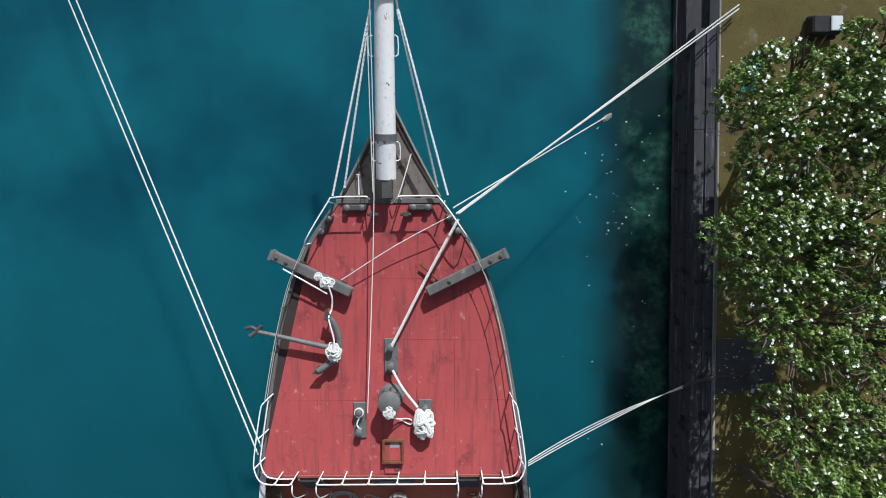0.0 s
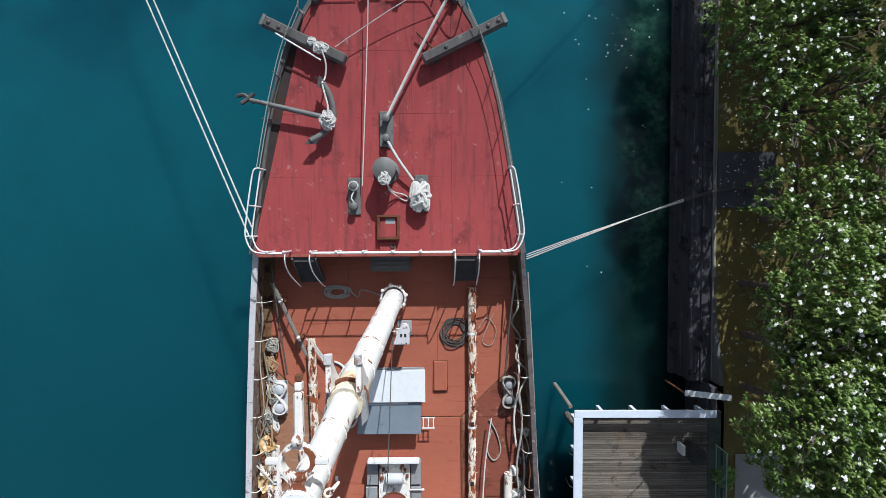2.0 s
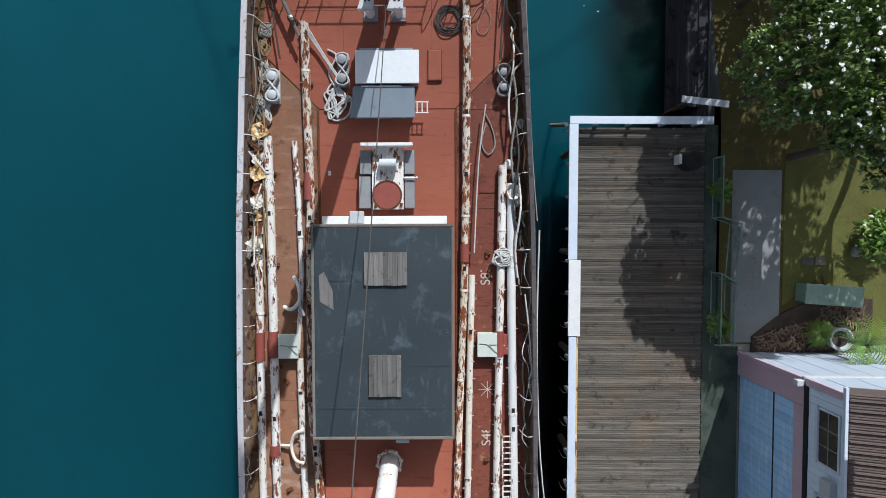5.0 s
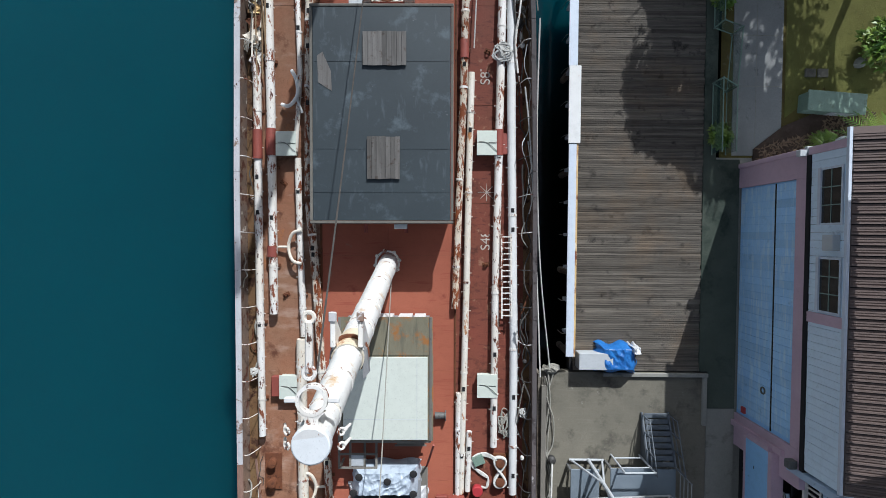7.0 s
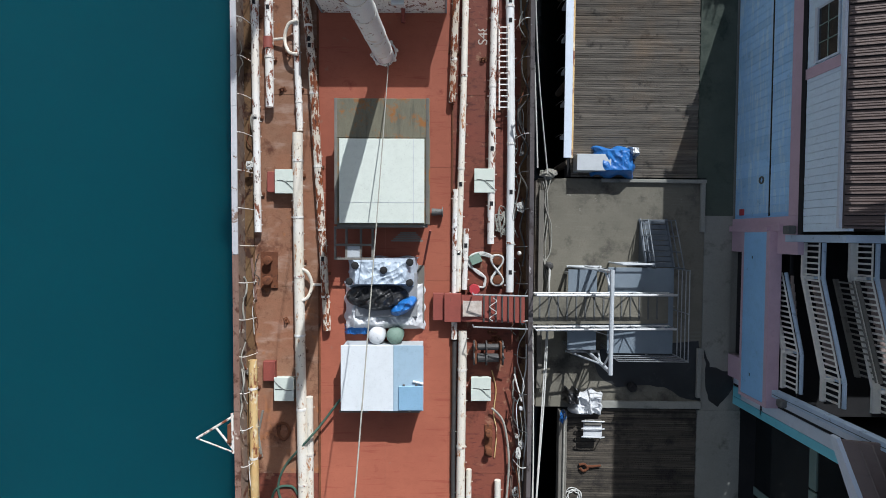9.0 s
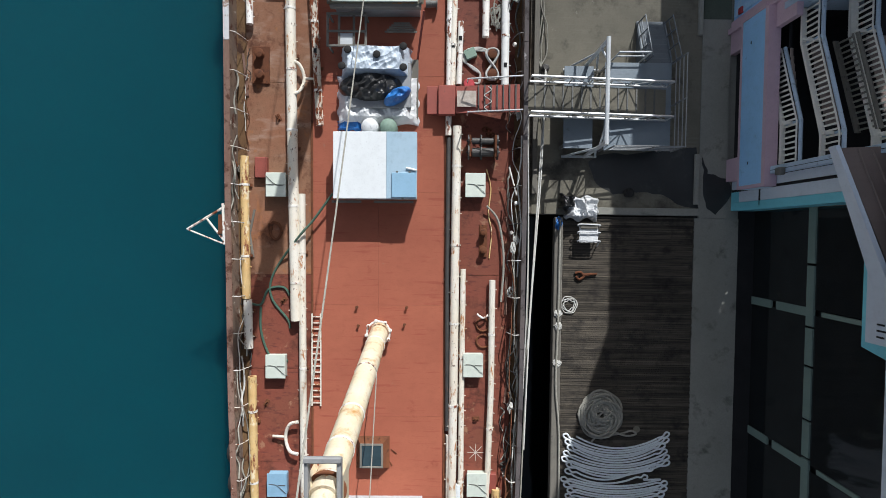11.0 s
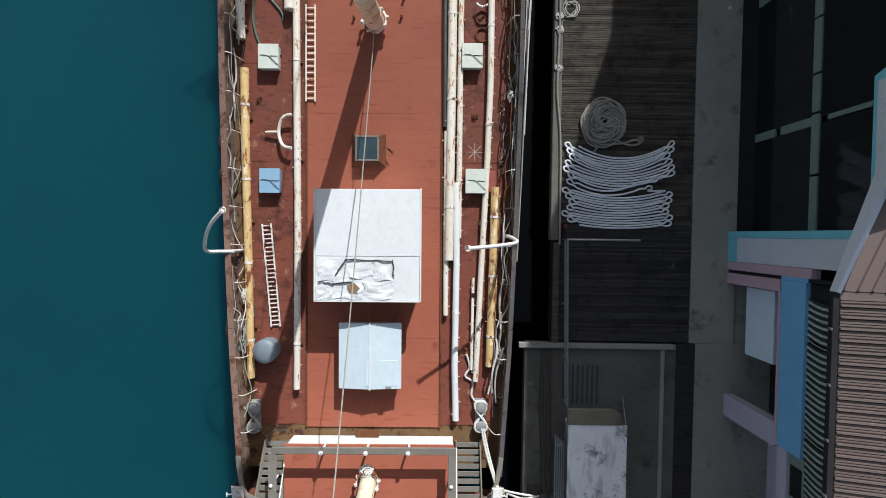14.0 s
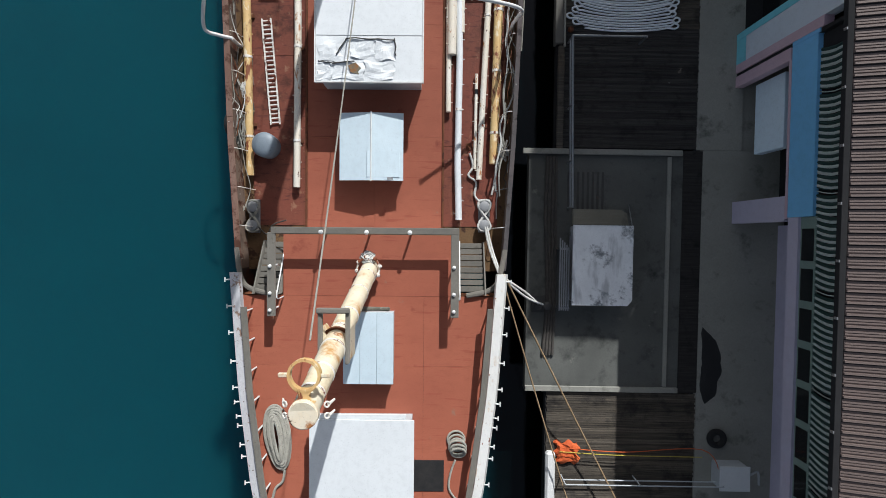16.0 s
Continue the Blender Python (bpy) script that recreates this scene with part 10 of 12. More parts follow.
part("body", cube(-1.2, 1.3, -1.9, 1.55, 0, 1.1, 0.06), M["chest_sheet"], t)
bm = bmesh.new()
prism(bm, [(-1.3, -2.0), (1.2, -2.0), (1.4, -1.75), (1.4, 1.6), (-1.3, 1.6)], 1.1, lambda x, y: 1.16 + 0.05 * math.sin(x * 2) * math.cos(y))
part("sheet", bm, M["chest_sheet"], t, "silver-white weathered top sheet")
bm = bmesh.new()
prism(bm, [(-1.3, 1.62), (1.15, 1.62), (1.05, 2.15), (0.8, 2.3), (-1.3, 2.3)], 0.9, 1.2)
part("cover", bm, M["concrete"], t, "tan cover")
bm = bmesh.new()
rod(bm, (1.55, 2.6, 0.0), (1.35, 1.2, 1.3), 0.025, seg=6)
part("pole", bm, M["metal"], t)
t = thing("leaning_rack", "grey slatted rack leaning beside the chest", "rack", 6.9, -75.4, DOCK, on=HERE)
for k in range(5):
    part("slat", cube(-0.25 + 0.1 * k, -0.2 + 0.1 * k, -1.9, 1.4 - 0.1 * k, 0.75, 0.8), M["metal"], t)
for y_ in (-1.8, 0.9):
    part("foot", cube(-0.25, 0.25, y_ - 0.04, y_ + 0.04, 0, 0.749), M["metal"], t)
t = thing("grating", "dark floor grating in the landing", "grating", 8.0, -71.9, DOCK, on=HERE)
for k in range(8):
    part("slat", cube(-0.9 + 0.23 * k, -0.8 + 0.23 * k, -0.85, 1.0, 0.003, 0.03), M["iron"], t)
t = thing("mooring_bollard", "black double bollard with white lines on the landing", "bollard", 5.9, -77.1, DOCK, on=HERE)
part("plate", cube(-0.35, 0.5, -0.4, 0.4, 0, 0.05, 0.01), M["iron"], t)
for x_ in (-0.1, 0.3):
    bm = bmesh.new()
    lathe(bm, [(0.16, 0.05), (0.14, 0.35), (0.2, 0.42), (0.1, 0.48)], 16, (x_, -0.05, 0))
    part("post", bm, M["iron"], t, smooth=True)
for k in range(2):
    rope("stern_line", [W2(5.55, -75.7, 5.5 - 0.1 * k), Vector((5.0, -76.4 - 0.2 * k, 4.4)), Vector((5.85 + 0.2 * k, -77.1, 3.15))], 0.05, M["rope_white"], "white stern line to the landing bollard", group="stern lines", on=HERE)
rope("stern_line", sag(W2(5.6, -75.8, 5.5), Vector((7.5, -86.8, 3.5)), 0.4), 0.035, M["rope_tan"], "weathered tan stern line running aft to the pier", group="stern lines", on=HERE)
rope("stern_line", sag(W2(5.65, -75.6, 5.5), Vector((10.3, -87.5, 3.5)), 0.5), 0.04, M["rope_tan"], "weathered tan stern line running aft to the pier", group="stern lines", on=HERE)
# barrier with orange net at the far end
t = thing("pier_barrier", "white pipe barrier with orange netting on the pier", "barrier", on=HERE)
for h in (0.5, 1.0):
    bm = bmesh.new()
    rod(bm, (7.1, -85.2, DOCK + h), (14.3, -85.2, DOCK + h), 0.03, seg=8)
    part("bar", bm, M["light_grey"], t)
for x_ in (7.1, 10.5, 14.3):
    bm = bmesh.new()
    rod(bm, (x_, -85.2, DOCK), (x_, -85.2, DOCK + 1.0), 0.03, seg=8)
    part("post", bm, M["light_grey"], t)
rope("warning_tape", [(6.9, -83.9, 3.3), (9.5, -84.0, 3.35), (13.5, -84.05, 3.3)], 0.02, M["yellow_rope"], "yellow rope strung across the pier", on=HERE)
rope("warning_tape", [(6.9, -83.7, 3.3), (9.8, -83.85, 3.35), (13.5, -83.7, 3.3), (14.3, -84.8, 3.5)], 0.02, M["orange"], "orange cord strung across the pier", on=HERE)
drape_world(6.8, 7.9, -84.6, -83.6, DOCK, 0.25, M["orange"], "netting", "crumpled orange netting on the pier", 68, 14)
part("white_fender", cube(6.3, 6.75, -87.5, -84.0, DOCK, DOCK + 0.4, 0.1), M["white_paint"], t)
t = thing("meter_cabinet", "pale grey cabinet with pipes beside the barrier", "cabinet", 15.0, -84.8, DOCK, on=HERE)
part("body", cube(-0.8, 0.5, -0.6, 0.45, 0, 0.85, 0.03), M["light_grey"], t)
part("top", cube(-0.85, 0.55, -0.65, 0.5, 0.85, 0.9, 0.02), M["roof_white"], t)
bm = bmesh.new()
tube(bm, [(0.5, -0.2, 0.5), (0.9, 0.1, 0.6), (1.2, 0.0, 0.4), (1.3, -0.6, 0.3)], 0.05, 7, 4)
part("pipe", bm, M["light_grey"], t)
bm = bmesh.new()
hoop(bm, (0, 0, 0.14), 0.32, 0.15, 24, None, 9)
solo("tyre", bm, M["rubber"], "black tyre lying on the pier", "tyre", 14.35, -83.3, DOCK, on=HERE, smooth=True)

# ---- garden beside the first pier ----
solo("garden_path", cube(14.2, 16.55, -28.3, -20.0, 2.5, DOCK - 0.02, 0.01), M["path"], "grey concrete garden path", "path", on=HERE, kind="structure")
bm = bmesh.new()
for y_ in (-22.6, -25.0):
    box(bm, 14.2, 16.5, y_ - 0.02, y_ + 0.02, 0, 0.006)
box(bm, 15.28, 15.31, -28.2, -20.1, 0, 0.006)
solo("path_joints", bm, M["concrete_dark"], "dark joints in the path slabs", "joint", 0, 0, DOCK - 0.02, on=HERE, kind="structure")
bm = bmesh.new()
prism(bm, [(16.7, -19.0), (40, -19.0), (40, -27.9), (19.4, -27.9), (18.6, -25.0), (16.7, -26.5)], 2.4, DOCK - 0.03)
solo("mown_grass", bm, M["grass"], "sunlit patch of mown green grass", "grass", on=HERE, kind="structure")
bm = bmesh.new()
prism(bm, [(15.2, -28.0), (16.6, -26.9), (18.9, -25.9), (21, -26.2), (21, -29.4), (15.2, -29.4)], 2.4, lambda x, y: DOCK + 0.05)
jitter(bm, 0.04, 2)
solo("mulch_bed", bm, M["mulch"], "bed of dry brown mulch against the building", "bed", on=HERE, kind="structure")
t = thing("garden_chest", "faded pale green wooden chest beside the path", "chest", 18.6, -25.9, DOCK - 0.02, -4, on=HERE)
part("body", cube(-1.3, 1.3, -0.45, 0.4, 0, 0.75, 0.02), M["chest_green"], t)
part("lid", cube(-1.36, 1.36, -0.5, 0.45, 0.75, 0.85, 0.02), M["chest_green"], t)
part("panel", cube(-0.1, 0.95, -0.475, -0.455, 0.1, 0.65), M["light_grey"], t)
for x_ in (17.85, 18.45):
    solo("stepping_slab", cube(x_ - 0.25, x_ + 0.25, -24.55, -24.15, DOCK - 0.03, DOCK + 0.04, 0.01), M["concrete"], "small pale paving slab in the grass", "slab", on=HERE, group="stepping slabs")
bm = bmesh.new()
lathe(bm, [(0.2, 0), (0.28, 0.12), (0.2, 0.35), (0.06, 0.45)], 9)
jitter(bm, 0.08, 4)
solo("garden_rock", bm, M["concrete_dark"], "dark rock in the grass", "rock", 20.1, -23.9, DOCK - 0.03, on=HERE)
t = thing("glass_fence", "green-framed glass fence between pier and path", "fence", on=HERE)
for (xa, ya), (xb, yb) in (((13.2, -19.5), (13.2, -22.3)), ((13.2, -22.3), (14.05, -22.6)), ((14.05, -22.6), (13.85, -25.3)), ((13.85, -25.3), (13.2, -24.9)), ((13.85, -25.3), (13.85, -28.3)), ((13.2, -24.9), (13.2, -28.3))):
    for h in (0.1, 1.05):
        bm = bmesh.new()
        rod(bm, (xa, ya, DOCK + h), (xb, yb, DOCK + h), 0.03, seg=6)
        part("rail", bm, M["green_paint"], t)
    bm = bmesh.new()
    rod(bm, (xa, ya, DOCK - 0.05), (xa, ya, DOCK + 1.1), 0.035, seg=6)
    part("post", bm, M["green_paint"], t)
    bm = bmesh.new()
    d_ = Vector((xb - xa, yb - ya, 0)).normalized() * 0.05
    n_ = Vector((-d_.y, d_.x, 0)) * 0.12
    prism(bm, [(xa + d_.x, ya + d_.y), (xb - d_.x, yb - d_.y), (xb - d_.x + n_.x, yb - d_.y + n_.y), (xa + d_.x + n_.x, ya + d_.y + n_.y)], DOCK + 0.14, DOCK + 1.0)
    part("glass_pane", bm, M["fence_glass"], t, "green glass pane")
# dead fronds and litter over the mulch bed
rnd = random.Random(515)
lv, lf = [], []
for k in range(800):
    x, y = rnd.uniform(15.4, 20.5), rnd.uniform(-28.6, -26.3)
    if y > -28.0 + (x - 15.2) * 0.3 and x < 18.5:
        continue
    a, L, w = rnd.uniform(0, 6.28), rnd.uniform(0.12, 0.42), rnd.uniform(0.02, 0.07)
    c_, d_ = math.cos(a), math.sin(a)
    z0, z1 = DOCK + 0.07 + rnd.uniform(0, 0.12), DOCK + 0.07 + rnd.uniform(0, 0.2)
    b = len(lv)
    lv += [(x - d_ * w, y + c_ * w, z0), (x + d_ * w, y - c_ * w, z0), (x + c_ * L, y + d_ * L, z1)]
    lf.append((b, b + 1, b + 2))
me = bpy.data.meshes.new("dry_litter")
me.from_pydata(lv, [], lf)
me.materials.append(M["litter"])
tagged(new("dry_litter", me), "dry brown fronds and litter on the mulch", "litter", kind="stuff")
t = thing("mower", "small dark garden cart beyond the trees", "cart", 18.6, 10.0, 1.75, on=HERE)
part("body", cube(-0.9, 0.5, -0.4, 0.5, 0.2, 0.7, 0.08), M["rubber"], t)
part("lid", cube(-0.1, 0.45, -0.3, 0.4, 0.7, 0.8, 0.03), M["light_grey"], t)
for x_ in (-0.7, 0.3):
    bm = bmesh.new()
    rod(bm, (x_, -0.5, 0.2), (x_, 0.55, 0.2), 0.2, seg=14)
    part("wheel", bm, M["rubber"], t)
bm = bmesh.new()
sheet(bm, lambda a, b: (14.6 + 0.8 * a + 0.3 * b, 6.9 + 1.7 * b + 0.2 * a, 1.8 + 0.35 * math.sin(3.14 * a) * math.sin(3.14 * b) + 0.12 * noise.noise(Vector((a * 4, b * 4, 0)))), 12, 14)
solo("tarpaulin", bm, M["teal"], "teal tarpaulin over a heap under the trees", "tarpaulin", on=HERE)
solo("cable_box", cube(13.5, 13.7, 6.0, 6.8, 1.7, 2.0, 0.02), M["light_grey"], "pale box at the quay edge", "box", on=HERE)
planks(pier, 6.75, 12.84, -18.02, -38.7, 0.105, DOCK)
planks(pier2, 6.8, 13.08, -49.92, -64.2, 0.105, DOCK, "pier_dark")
planks(pier2, 6.8, 13.08, -64.2, -69.75, 0.105, DOCK, "pier_tarred_shade")
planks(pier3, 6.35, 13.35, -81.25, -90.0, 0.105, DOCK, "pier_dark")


t = thing("planter_pot", "large pale round pot under the palm", "pot", 19.1, -28.0, DOCK, on=HERE)
bm = bmesh.new()
lathe(bm, [(0.34, 0), (0.5, 0.25), (0.52, 0.6), (0.56, 0.66), (0.48, 0.68), (0.44, 0.55)], 24)
part("body", bm, M["light_grey"], t, smooth=True)
bm = bmesh.new()
lathe(bm, [(0.45, 0.54), (0.2, 0.58)], 20)
part("soil", bm, M["mulch"], t)


# ---- waterfront building: facade in the plane x = 14.6 ----
FX = 14.6
house = thing("waterfront_building", "blue, pink and turquoise waterfront building with brown metal roofs", "building", on=HERE)


def wall(y0, y1, z0, z1, mat, name="wall", x0=FX, x1=FX + 0.25, label="", bev=0.0, parent=None):
    return part(name, cube(x0, x1, min(y0, y1), max(y0, y1), z0, z1, bev), mat, parent or house, label)


# bay with tall blue doors
wall(-28.9, -29.86, DOCK, 7.5, M["pink"], "pilaster", label="dusty pink pilaster")
wall(-40.66, -42.2, DOCK, 7.5, M["pink"], "pilaster", label="dusty pink pilaster")
wall(-29.87, -40.65, 6.9, 7.5, M["pink"], "lintel", label="dusty pink lintel")
wall(-29.01, -41.4, 7.505, 7.725, M["interior"], "dark_wall_band", FX - 0.02, FX + 0.3, "dark band above the lintel")
door = wall(-29.87, -40.65, DOCK, 6.9, M["door_blue"], "sliding_door", FX + 0.12, FX + 0.24, "tall blue sliding door")
for z_ in (5.45,):
    part("door_rail", cube(FX + 0.105, FX + 0.125, -40.6, -29.9, z_ - 0.05, z_ + 0.05), M["interior"], door)
for k in range(31):
    y_ = -30.1 - 0.34 * k
    part("door_board", cube(FX + 0.1, FX + 0.119, y_ - 0.155, y_ + 0.165 + 0.004 * (k % 2), DOCK + 0.05, 5.39), M["door_board"], door)
    part("door_board", cube(FX + 0.1, FX + 0.119, y_ - 0.155, y_ + 0.165, 5.51, 6.85), M["door_board"], door)
bm = bmesh.new()
hoop(bm, (FX + 0.08, -39.0, 4.9), 0.14, 0.04, 14, Matrix.Rotation(math.pi / 2, 3, "Y"))
part("door_handle", bm, M["iron_grey"], door)
part("alarm_box", cube(FX + 0.02, FX + 0.12, -40.5, -40.2, 3.3, 3.6, 0.02), M["red_bright"], house, "red alarm box")
# upper storey in upright boards
rnd = random.Random(31)
for k in range(41):
    y_ = -29.15 - 0.3 * k
    o_ = rnd.uniform(0, 0.012)
    part("siding_board", cube(FX + 0.03 + o_, FX + 0.2, y_ - 0.144, y_ + 0.144, 7.73, 10.04), M["siding"], house)
wall(-35.05, -35.45, 7.7, 9.85, M["pink"], "band", FX - 0.02, FX + 0.03, "dusty pink band")
wall(-28.71, -29.0, 7.62, 9.9, M["pink"], "corner_board", FX - 0.03, FX + 0.1, "dusty pink corner board")


def window(y0, y1, z0, z1, nm="window", cols=2, rows=3, mat=None, x=FX):
    w = new(nm)
    w.parent = house
    part("frame", cube(x - 0.03, x + 0.03, y0 - 0.08, y0, z0 - 0.08, z1 + 0.08), M["pale_wall"], w)
    part("frame", cube(x - 0.03, x + 0.03, y1, y1 + 0.08, z0 - 0.08, z1 + 0.08), M["pale_wall"], w)
    part("frame", cube(x - 0.03, x + 0.03, y0, y1, z1, z1 + 0.08), M["pale_wall"], w)
    part("sill", cube(x - 0.08, x + 0.03, y0 - 0.08, y1 + 0.08, z0 - 0.14, z0 - 0.001), M["pale_wall"], w)
    part("pane", cube(x - 0.004, x + 0.012, y0, y1, z0, z1), mat or M["glass"], w)
    for k in range(1, rows):
        y_ = y0 + (y1 - y0) * k / rows
        part("glazing_bar", cube(x - 0.02, x - 0.005, y_ - 0.02, y_ + 0.02, z0, z1), M["mullion"], w)
    for k in range(1, cols):
        z_ = z0 + (z1 - z0) * k / cols
        part("glazing_bar", cube(x - 0.022, x - 0.006, y0, y1, z_ - 0.02, z_ + 0.02), M["mullion"], w)


window(-31.66, -29.68, 8.36, 9.34)
window(-34.92, -33.0, 8.36, 9.34)
part("air_conditioner", cube(FX - 0.25, FX + 0.03, -32.68, -32.1, 8.75, 9.3, 0.02), M["light_grey"], house, "grey window air conditioner")


def roof_slab(corners, rise_dir, ribs, name, label, step=0.6, run="x"):
    """A pitched metal roof over a plan polygon with standing ribs running up the slope."""
    zf = rise_dir
    bm = bmesh.new()
    prism(bm, corners, lambda x, y: zf(x, y) - 0.1, zf)
    part(name, bm, M["roof_metal"], house, label)
    ys_ = [c[1] for c in corners]
    y_ = max(ys_) - 0.3
    while y_ > min(ys_) + 0.1:
        for lo, hi, up, mat, nm in ((0.05, 0.10, 0.035, "roof_metal", "roof_rib"), (-0.03, 0.02, 0.035, "roof_metal", "roof_rib"), (-0.15, -0.085, 0.075, "roof_metal", "roof_seam")):
            c = clip_rect(corners, -100, 100, y_ + lo, y_ + hi)
            if c:
                bm = bmesh.new()
                prism(bm, c, lambda x, y: zf(x, y) + 0.002, lambda x, y: zf(x, y) + up)
                part(nm, bm, M[mat], house)
        # Near-black strip on the seam's south side paints the seam's shade.
        c = clip_rect(corners, -100, 100, y_ - 0.19, y_ - 0.152)
        if c:
            bm = bmesh.new()
            prism(bm, c, lambda x, y: zf(x, y) + 0.002, lambda x, y: zf(x, y) + 0.012)
            part("seam_shade", bm, M["interior"], house)
        y_ -= step


roof_slab([(14.5, -41.2), (19.5, -41.2), (19.5, -28.4), (14.45, -28.4)], lambda x, y: 10.0 + 0.32 * (x - 14.5), 0, "roof", "brown ribbed metal roof", 0.36)
# sunlit boarded end wall towards the garden, in two storeys
for k in range(14):
    x_ = FX + 0.12 + 0.6 * k
    part("end_board", cube(x_, x_ + 0.592, -28.9, -28.78 + 0.012 * (k % 2), DOCK - 0.05, 7.38), M["end_boards"], house, "pale blue end boarding")
    part("end_board", cube(x_ + 0.02, x_ + 0.606, -28.86, -28.74 + 0.012 * (k % 2), 7.62, 9.9), M["end_boards"], house, "pale blue end boarding")
part("corner_post", cube(FX - 0.06, FX + 0.115, -28.92, -28.72, DOCK - 0.05, 7.5, 0.01), M["pink"], house, "dusty pink corner post")
part("end_ledge", cube(FX - 0.06, 23.1, -28.95, -28.66, 7.4, 7.6, 0.02), M["light_grey"], house, "grey ledge")
part("flood_lamp", cube(FX - 0.35, FX - 0.06, -29.05, -28.8, 7.35, 7.6, 0.02), M["light_grey"], house, "small white wall lamp")
part("gutter", cube(14.32, 14.44, -41.2, -28.4, 9.86, 10.0, 0.01), M["pale_wall"], house, "pale gutter")
# stair bay
wall(-41.0, -41.25, DOCK, 6.6, M["pink"], "jamb", FX - 0.15, FX + 0.2, "dusty pink jamb")
wall(-47.15, -48.2, DOCK, 4.15, M["pink"], "pilaster", FX - 0.05, FX + 0.3, "dusty pink pilaster foot")
fascia = part("fascia", cube(FX - 0.3, FX + 0.2, -48.55, -41.3, 4.35, 6.0, 0.01), M["door_blue"], house, "pale blue fascia box")
part("border", cube(FX - 0.31, FX + 0.2, -48.7, -41.26, 4.2, 4.345), M["pink"], fascia, "dusty pink border")
part("border", cube(FX - 0.31, FX + 0.2, -48.7, -41.26, 6.005, 6.25), M["pink"], fascia, "dusty pink border")
part("border", cube(FX - 0.31, FX + 0.2, -48.7, -48.555, 4.35, 6.0), M["pink"], fascia, "dusty pink border")
part("border", cube(FX - 0.31, FX + 0.2, -41.295, -41.1, 4.35, 6.0), M["pink"], fascia, "dusty pink border")
part("end_panel", cube(FX - 0.2, FX + 0.2, -48.72, -48.705, 4.4, 5.95), M["siding"], fascia, "pale blue end panel")
for y_ in (-42.4, -47.6):
    part("fixing", cube(FX - 0.32, FX - 0.305, y_ - 0.06, y_ + 0.06, 5.0, 5.04), M["interior"], fascia)
wall(-41.26, -47.1, DOCK, 3.59, M["interior"], "plinth", FX + 0.3, FX + 0.4)
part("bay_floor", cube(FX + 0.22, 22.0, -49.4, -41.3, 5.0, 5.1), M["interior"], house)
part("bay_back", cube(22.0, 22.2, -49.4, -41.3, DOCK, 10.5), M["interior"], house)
part("bay_beam", cube(FX - 0.02, 22.0, -41.7, -41.42, 6.75, 10.0, 0.02), M["weathered_blue"], house, "pale blue-grey end beam")
post = part("bay_post", cube(FX - 0.12, FX + 0.2, -48.2, -47.9, 6.3, 12.2, 0.02), M["weathered_blue"], house, "weathered pale blue timber post")
part("post_seam", cube(FX - 0.128, FX - 0.121, -48.08, -48.06, 6.35, 12.1), M["interior"], post)
part("wall_lamp", cube(FX - 0.38, FX - 0.13, -48.35, -48.05, 7.0, 7.35, 0.04), M["iron_grey"], house, "dark square flood lamp")
part("wall_lamp", cube(FX - 0.4, FX - 0.05, -41.4, -41.05, 7.15, 7.5, 0.04), M["iron_grey"], house, "dark square flood lamp")
part("bay_side", cube(FX + 0.3, 22.0, -41.29, -41.22, DOCK, 8.7), M["interior"], house)


def stair_railing(name, xa, xb, ys, z0, z1, mat, rail_mat, wide=0.13):
    """A slatted railing climbing aft on a stringer; level stretches where ys names four stations."""
    st = new(name)
    st.parent = house
    if len(ys) == 4:
        pts = [Vector((xa, ys[0], z0)), Vector((xa, ys[1], z0)), Vector((xb, ys[2], z1)), Vector((xb, ys[3], z1))]
    elif len(ys) == 3:
        pts = [Vector((xa, ys[0], z0)), Vector((xb, ys[1], z1)), Vector((xb, ys[2], z1))]
    else:
        pts = [Vector((xa, ys[0], z0)), Vector((xb, ys[1], z1))]
    for a, b in zip(pts, pts[1:]):
        bm = bmesh.new()
        prism(bm, [(a.x - wide, a.y), (b.x - wide, b.y), (b.x + 0.04, b.y), (a.x + 0.04, a.y)][::-1], lambda x, y, a=a, b=b: a.z + (b.z - a.z) * (y - a.y) / (b.y - a.y) - 0.12, lambda x, y, a=a, b=b: a.z + (b.z - a.z) * (y - a.y) / (b.y - a.y))
        part("stringer", bm, mat, st)
        bm = bmesh.new()
        rod(bm, a + Vector((0, 0, 0.74)), b + Vector((0, 0, 0.74)), 0.035, seg=6)
        part("rail", bm, mat, st)
        bm = bmesh.new()
        rod(bm, a + Vector((0.09, 0, 0.86)), b + Vector((0.09, 0, 0.86)), 0.075, seg=8)
        part("handrail", bm, rail_mat, st, "weathered blue handrail")
        n = int((b - a).length / 0.212)
        for k in range(n):
            p = a.lerp(b, (k + 0.5) / n)
            part("baluster", cube(p.x - 0.02, p.x + 0.02, p.y - 0.035, p.y + 0.035, p.z + 0.005, p.z + 0.72), mat, st)
    for p in pts[1:-1]:
        part("newel", cube(p.x - 0.34, p.x + 0.42, p.y - 0.06, p.y + 0.06, p.z + 0.3, p.z + 0.42, 0.015), mat, st)
        part("newel_post", cube(p.x + 0.045, p.x + 0.125, p.y - 0.05, p.y + 0.05, p.z - 0.1, p.z + 0.78, 0.01), rail_mat, st)


